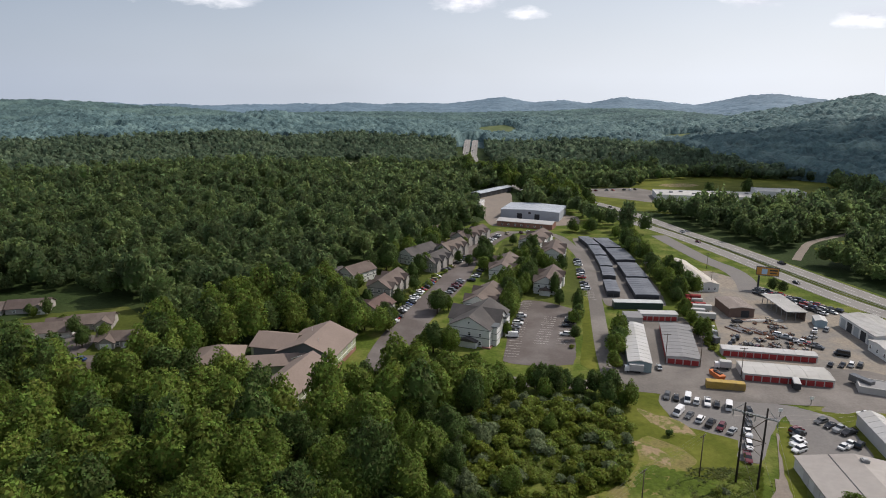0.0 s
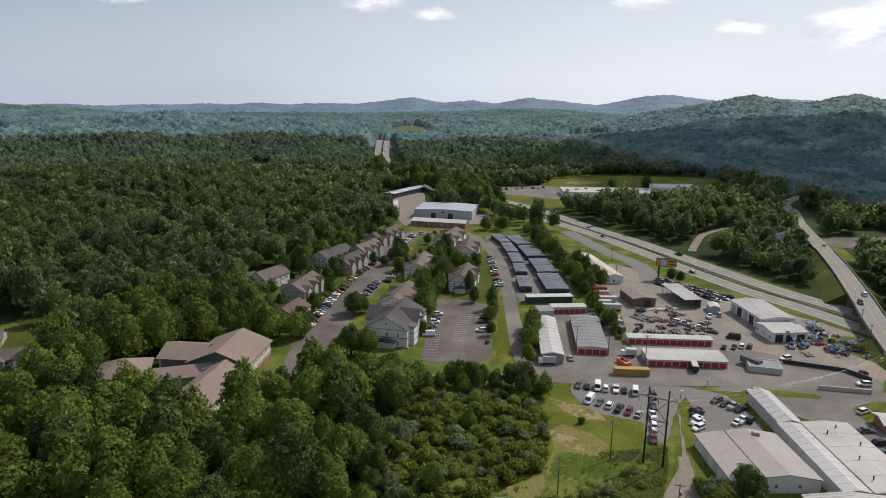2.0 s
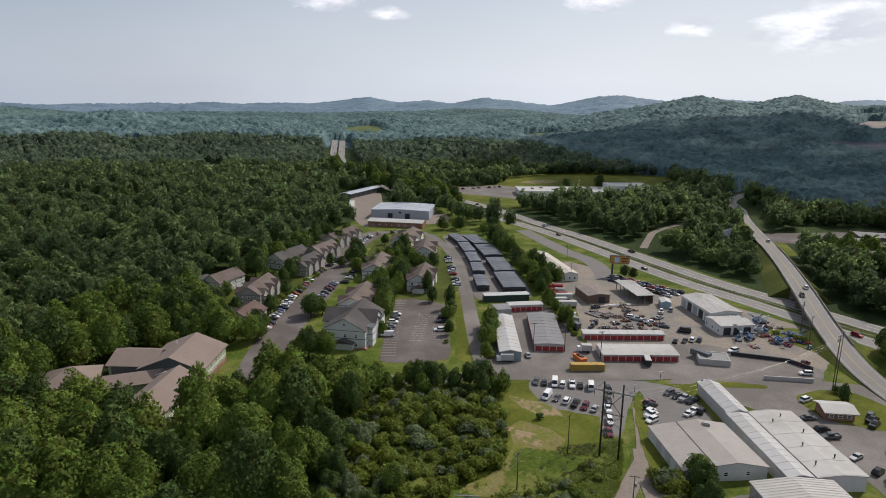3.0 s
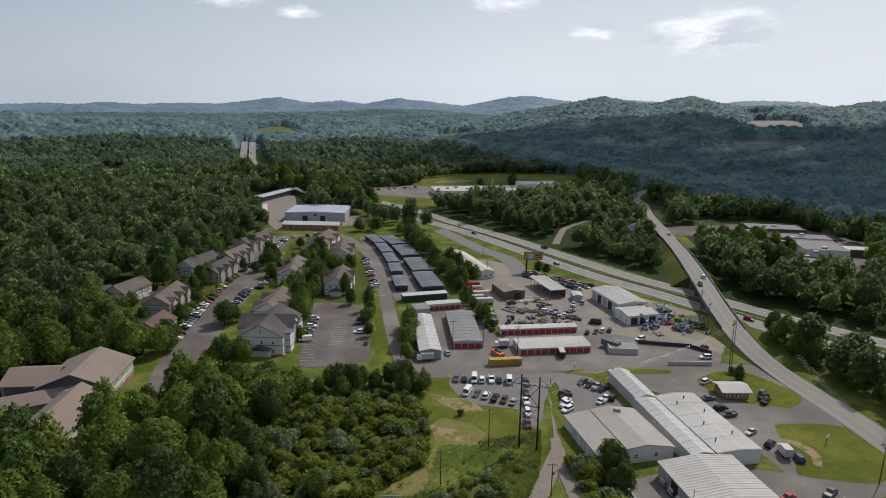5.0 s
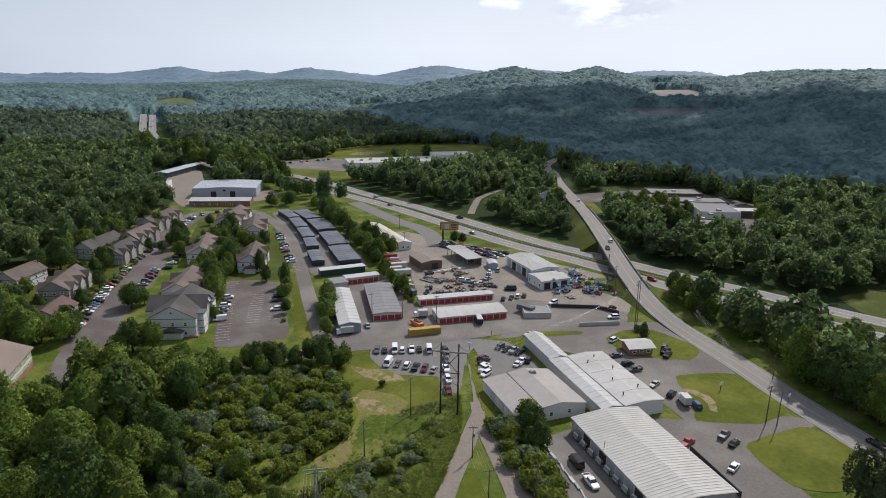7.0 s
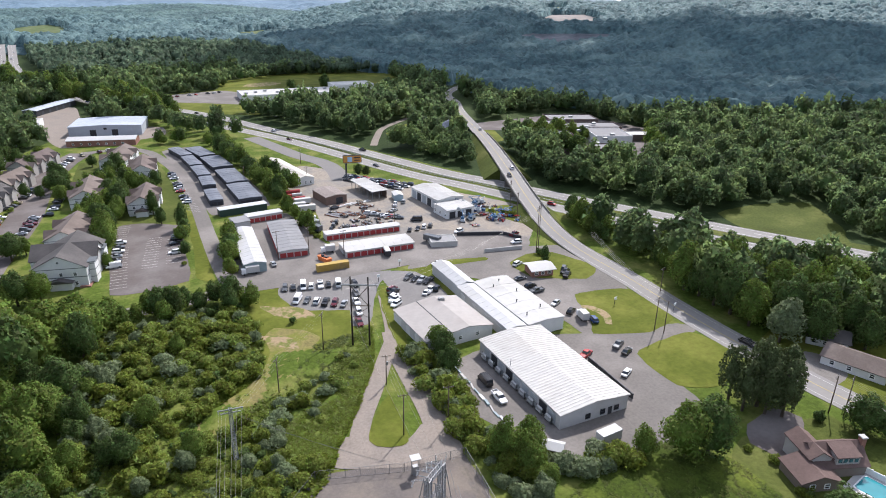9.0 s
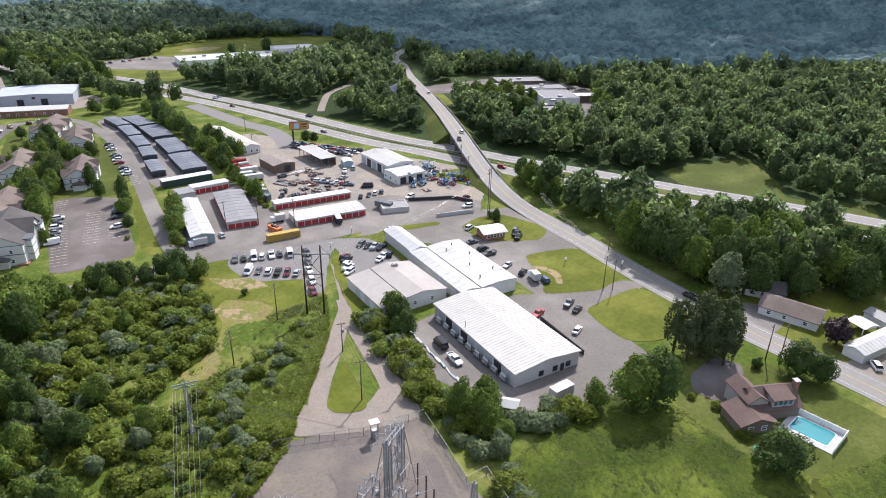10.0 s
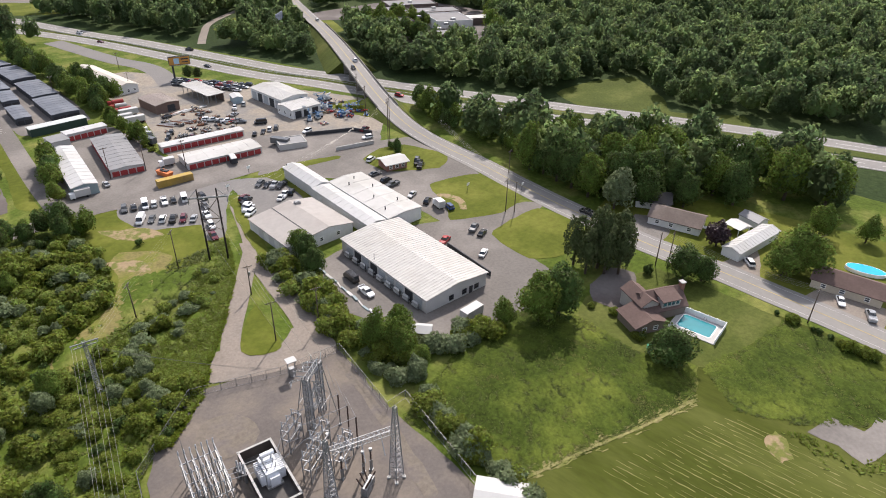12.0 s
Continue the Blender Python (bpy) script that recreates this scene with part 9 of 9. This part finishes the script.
    # among the apartment houses
    for x, y, s in ((-4, 226.5, 0.8), (2.5, 225.5, 0.72), (-8, 224, 0.6), (-3, 271, 0.75), (2, 275, 0.5), (-15, 306, 0.5), (22, 343, 0.62), (26, 350, 0.55), (49, 376, 0.5), (44, 322, 0.85), (41, 333, 0.7), (47, 342, 0.6), (30, 277, 0.85),
                    (33, 286, 0.7), (27, 262, 0.6), (38, 298, 0.6), (25.5, 245, 0.4), (14, 355, 0.45), (54, 352, 0.5), (60, 348, 0.5), (28, 380, 0.5), (45, 408, 0.5), (62, 340, 0.4)):
        plant(plant_rng.choice(["broad", "dark"]), x, y, s, 1.0, "dark leafy tree beside an apartment house")
    for x, y, s in ((-21, 281, 0.55), (-17, 326, 0.6), (-14, 334, 0.75), (-2, 366, 0.55), (8, 362, 0.45), (13, 397, 0.5), (-36, 283, 0.5), (-45, 300, 0.5), (-40, 335, 0.95), (-32, 340, 1.1), (-24, 322, 0.7), (-25, 258, 0.6), (-33, 250, 0.75), (-41, 252, 0.8), (-22, 262, 0.4), (-62, 300, 0.9), (-55, 290, 0.95),
                    (-66, 296, 0.85), (-48, 270, 0.9), (-55, 262, 0.95), (-62, 250, 0.9), (-47, 258, 0.85), (-70, 262, 0.95), (24, 380, 0.75), (26, 374, 0.7), (19, 368, 0.5)):
        plant(plant_rng.choice(["broad", "dark", "dark"]), x, y, s, 1.0, "dark leafy tree among the apartment houses")
    for x, y, s in ((22, 360, 0.8), (55, 388, 0.75), (50, 380, 0.65), (43, 314, 0.85), (46, 326, 0.75), (40, 303, 0.7), (28, 262, 0.75), (29, 270, 0.8), (31, 281, 0.85), (30, 290, 0.75), (66, 346, 0.6), (54, 284, 0.5),
                    (-3, 276, 0.7), (15, 409, 0.7), (21, 432, 0.7), (72, 246, 0.6), (70, 238, 0.55), (66, 226, 0.55), (-22, 318, 0.65), (-10, 343, 0.7), (-37, 262, 0.7), (36, 352, 0.7), (30, 334, 0.5)):
        plant(plant_rng.choice(["dark", "broad", "dark"]), x, y, s, 1.0, "dark leafy tree close to an apartment house")
    for x, y in ((60, 272.7), (54, 299)):
        plant("dark", x, y, 0.48, 1.5, "narrow dark evergreen by the car park")
    strip(["dark", "broad", "bush"], [(48, 226), (53, 246), (58, 266)], 9, 1.8, (0.35, 0.5))
    strip(["dark_bush", "bush"], [(-27, 252), (-19, 284), (-8, 316), (4, 352)], 26, 2.0, (0.5, 0.8))
    strip(["dark", "broad"], [(-36, 250), (-44, 280), (-40, 305)], 12, 5, (0.4, 0.6))
    strip(["dark", "broad"], [(-34, 346), (-16, 380), (-4, 412), (10, 444)], 26, 5, (0.6, 0.95))
    strip(["dark", "broad"], [(-26, 244), (-22, 250), (-38, 244), (-56, 246)], 12, 3, (0.5, 0.75))
    strip(["dark", "broad"], [(-72, 188), (-64, 182), (-58, 170)], 6, 4, (0.7, 0.9))
    strip(["broad", "bush", "dark"], [(-32, 192), (-10, 197), (14, 194), (34, 192), (50, 190), (56, 184)], 78, 4.5, (0.36, 0.6))
    strip(["dark", "broad"], [(-176, 228), (-160, 222), (-140, 206), (-126, 192)], 14, 5, (0.6, 0.9))
    strip(["dark", "broad"], [(-204, 262), (-178, 262), (-142, 240), (-112, 222)], 10, 5, (0.35, 0.6))

    # round the shopping building and the small houses
    strip(["broad", "dark"], [(298, 262), (310, 300), (318, 345)], 22, 7, (0.8, 1.1))
    strip(["broad", "dark"], [(340, 232), (380, 262), (415, 296)], 20, 9, (0.8, 1.1))
    strip(["broad", "dark"], [(345, 300), (352, 322), (340, 345)], 10, 6, (0.6, 0.9))
    plant("dark", -148, 206, 0.75, 0.8, "dark spreading pine beside the street")
    plant("dark", -156, 204, 0.7, 0.8, "dark spreading pine beside the street")
    plant("dark", -139, 229, 0.5, 1.1, "small dark spruce in a front garden")
    plant("dark", 262, 628, 0.9, 1.0, "large tree on the school lawn")
    plant("dark", 305, 640, 1.0, 1.0, "large tree on the school lawn")
    strip(["broad", "dark"], [(122, 300), (124, 320), (125, 350)], 14, 3, (0.45, 0.7))
    strip(["dark", "broad"], [(108, 560), (92, 620), (62, 690), (34, 760), (20, 820)], 60, 7, (1.15, 1.5))


def tufts(name, poly, n, size, mat, label):
    """Long grass: many small leaning blades in clumps."""
    r = np.random.RandomState(len(name) + n)
    p = np.array(poly, float)
    x = r.uniform(p[:, 0].min(), p[:, 0].max(), n * 3)
    y = r.uniform(p[:, 1].min(), p[:, 1].max(), n * 3)
    thick = swell(x, y, 14, 3) + 0.7 * swell(x, y, 5, 4) + r.normal(scale=0.5, size=len(x))
    keep = inside(poly, x, y) & (thick > -0.2 + 1.4 * inside(TRACK_LAND, x, y))
    x, y = x[keep][:n], y[keep][:n]
    k = len(x)
    a = r.uniform(0, 6.28, (k, 3))
    h = size * r.uniform(0.5, 1.3, (k, 1))
    base = np.stack([x, y, np.full(k, 0.05)], 1)
    quads = []
    for j in range(3):
        d = np.stack([np.cos(a[:, j]), np.sin(a[:, j]), 0 * x], 1)
        s = np.stack([-d[:, 1], d[:, 0], 0 * x], 1)
        top = base + d * h * 1.1 + np.array([0, 0, 1]) * h * 0.55
        quads.append(np.stack([base - s * h * 0.5, base + s * h * 0.5, top], 1))
    v = np.stack(quads, 1).reshape(-1, 3)
    ob = new(name, array_mesh(name, v, np.arange(len(v)).reshape(-1, 3), mat))
    tagged(ob, label, "grass", kind="stuff")


TUFT = material("long_grass", (0.10, 0.128, 0.024), 0.7, 0.3, 0.4, 0.08, bump=0, island=0.3, through_light=0.5, second=(0.14, 0.145, 0.036))
tufts("meadow_tufts", [(66, 60), (84, 64), (100, 68), (116, 62), (121, 50), (118, 34), (123, 21), (111.5, 17), (70, 33)], 12000, 0.36, TUFT, "tufts of long meadow grass")
tufts("roadside_tufts", [(123, 20), (140, 13.5), (155, 11), (152, -30), (128, -13), (119, -2), (114, 9)], 4500, 0.36, TUFT, "tufts of long roadside grass")
WEED = material("green_weeds", (0.158, 0.205, 0.018), 0.6, 0.35, 0.5, 0.1, bump=0, island=0.35, through_light=0.6, second=(0.175, 0.22, 0.032))
tufts("weeds", [(31, 89), (44, 97), (50, 105), (61, 116), (74, 131), (84, 150), (79, 150), (66, 138), (52, 124), (38, 112), (28, 100)], 30000, 0.95, WEED, "tall bright green weeds on the slope beside the track")
tufts("low_weeds", [(22, 84), (40, 112), (53, 126), (46, 140), (53, 160), (58, 188), (16, 190), (6, 172), (-6, 128), (-14, 40), (6, 44)], 30000, 0.8, WEED, "green weeds and brambles between the shrubs")
tufts("scrub_tufts", [(22, 84), (41, 100), (46, 104), (60, 120), (80, 146), (76, 150), (53, 150), (40, 124), (20, 140), (0, 120), (-6, 60), (6, 44)], 14000, 0.55, TUFT, "tufts of weeds and long grass among the shrubs")
tufts("field_weeds", [(114.5, 0.5), (117, -3), (115.5, -13), (123, -18.5), (119, -22), (110, -9), (113.5, -5)], 260, 0.6, WEED, "green weeds round the bare earth")

garden_trees()
grow()
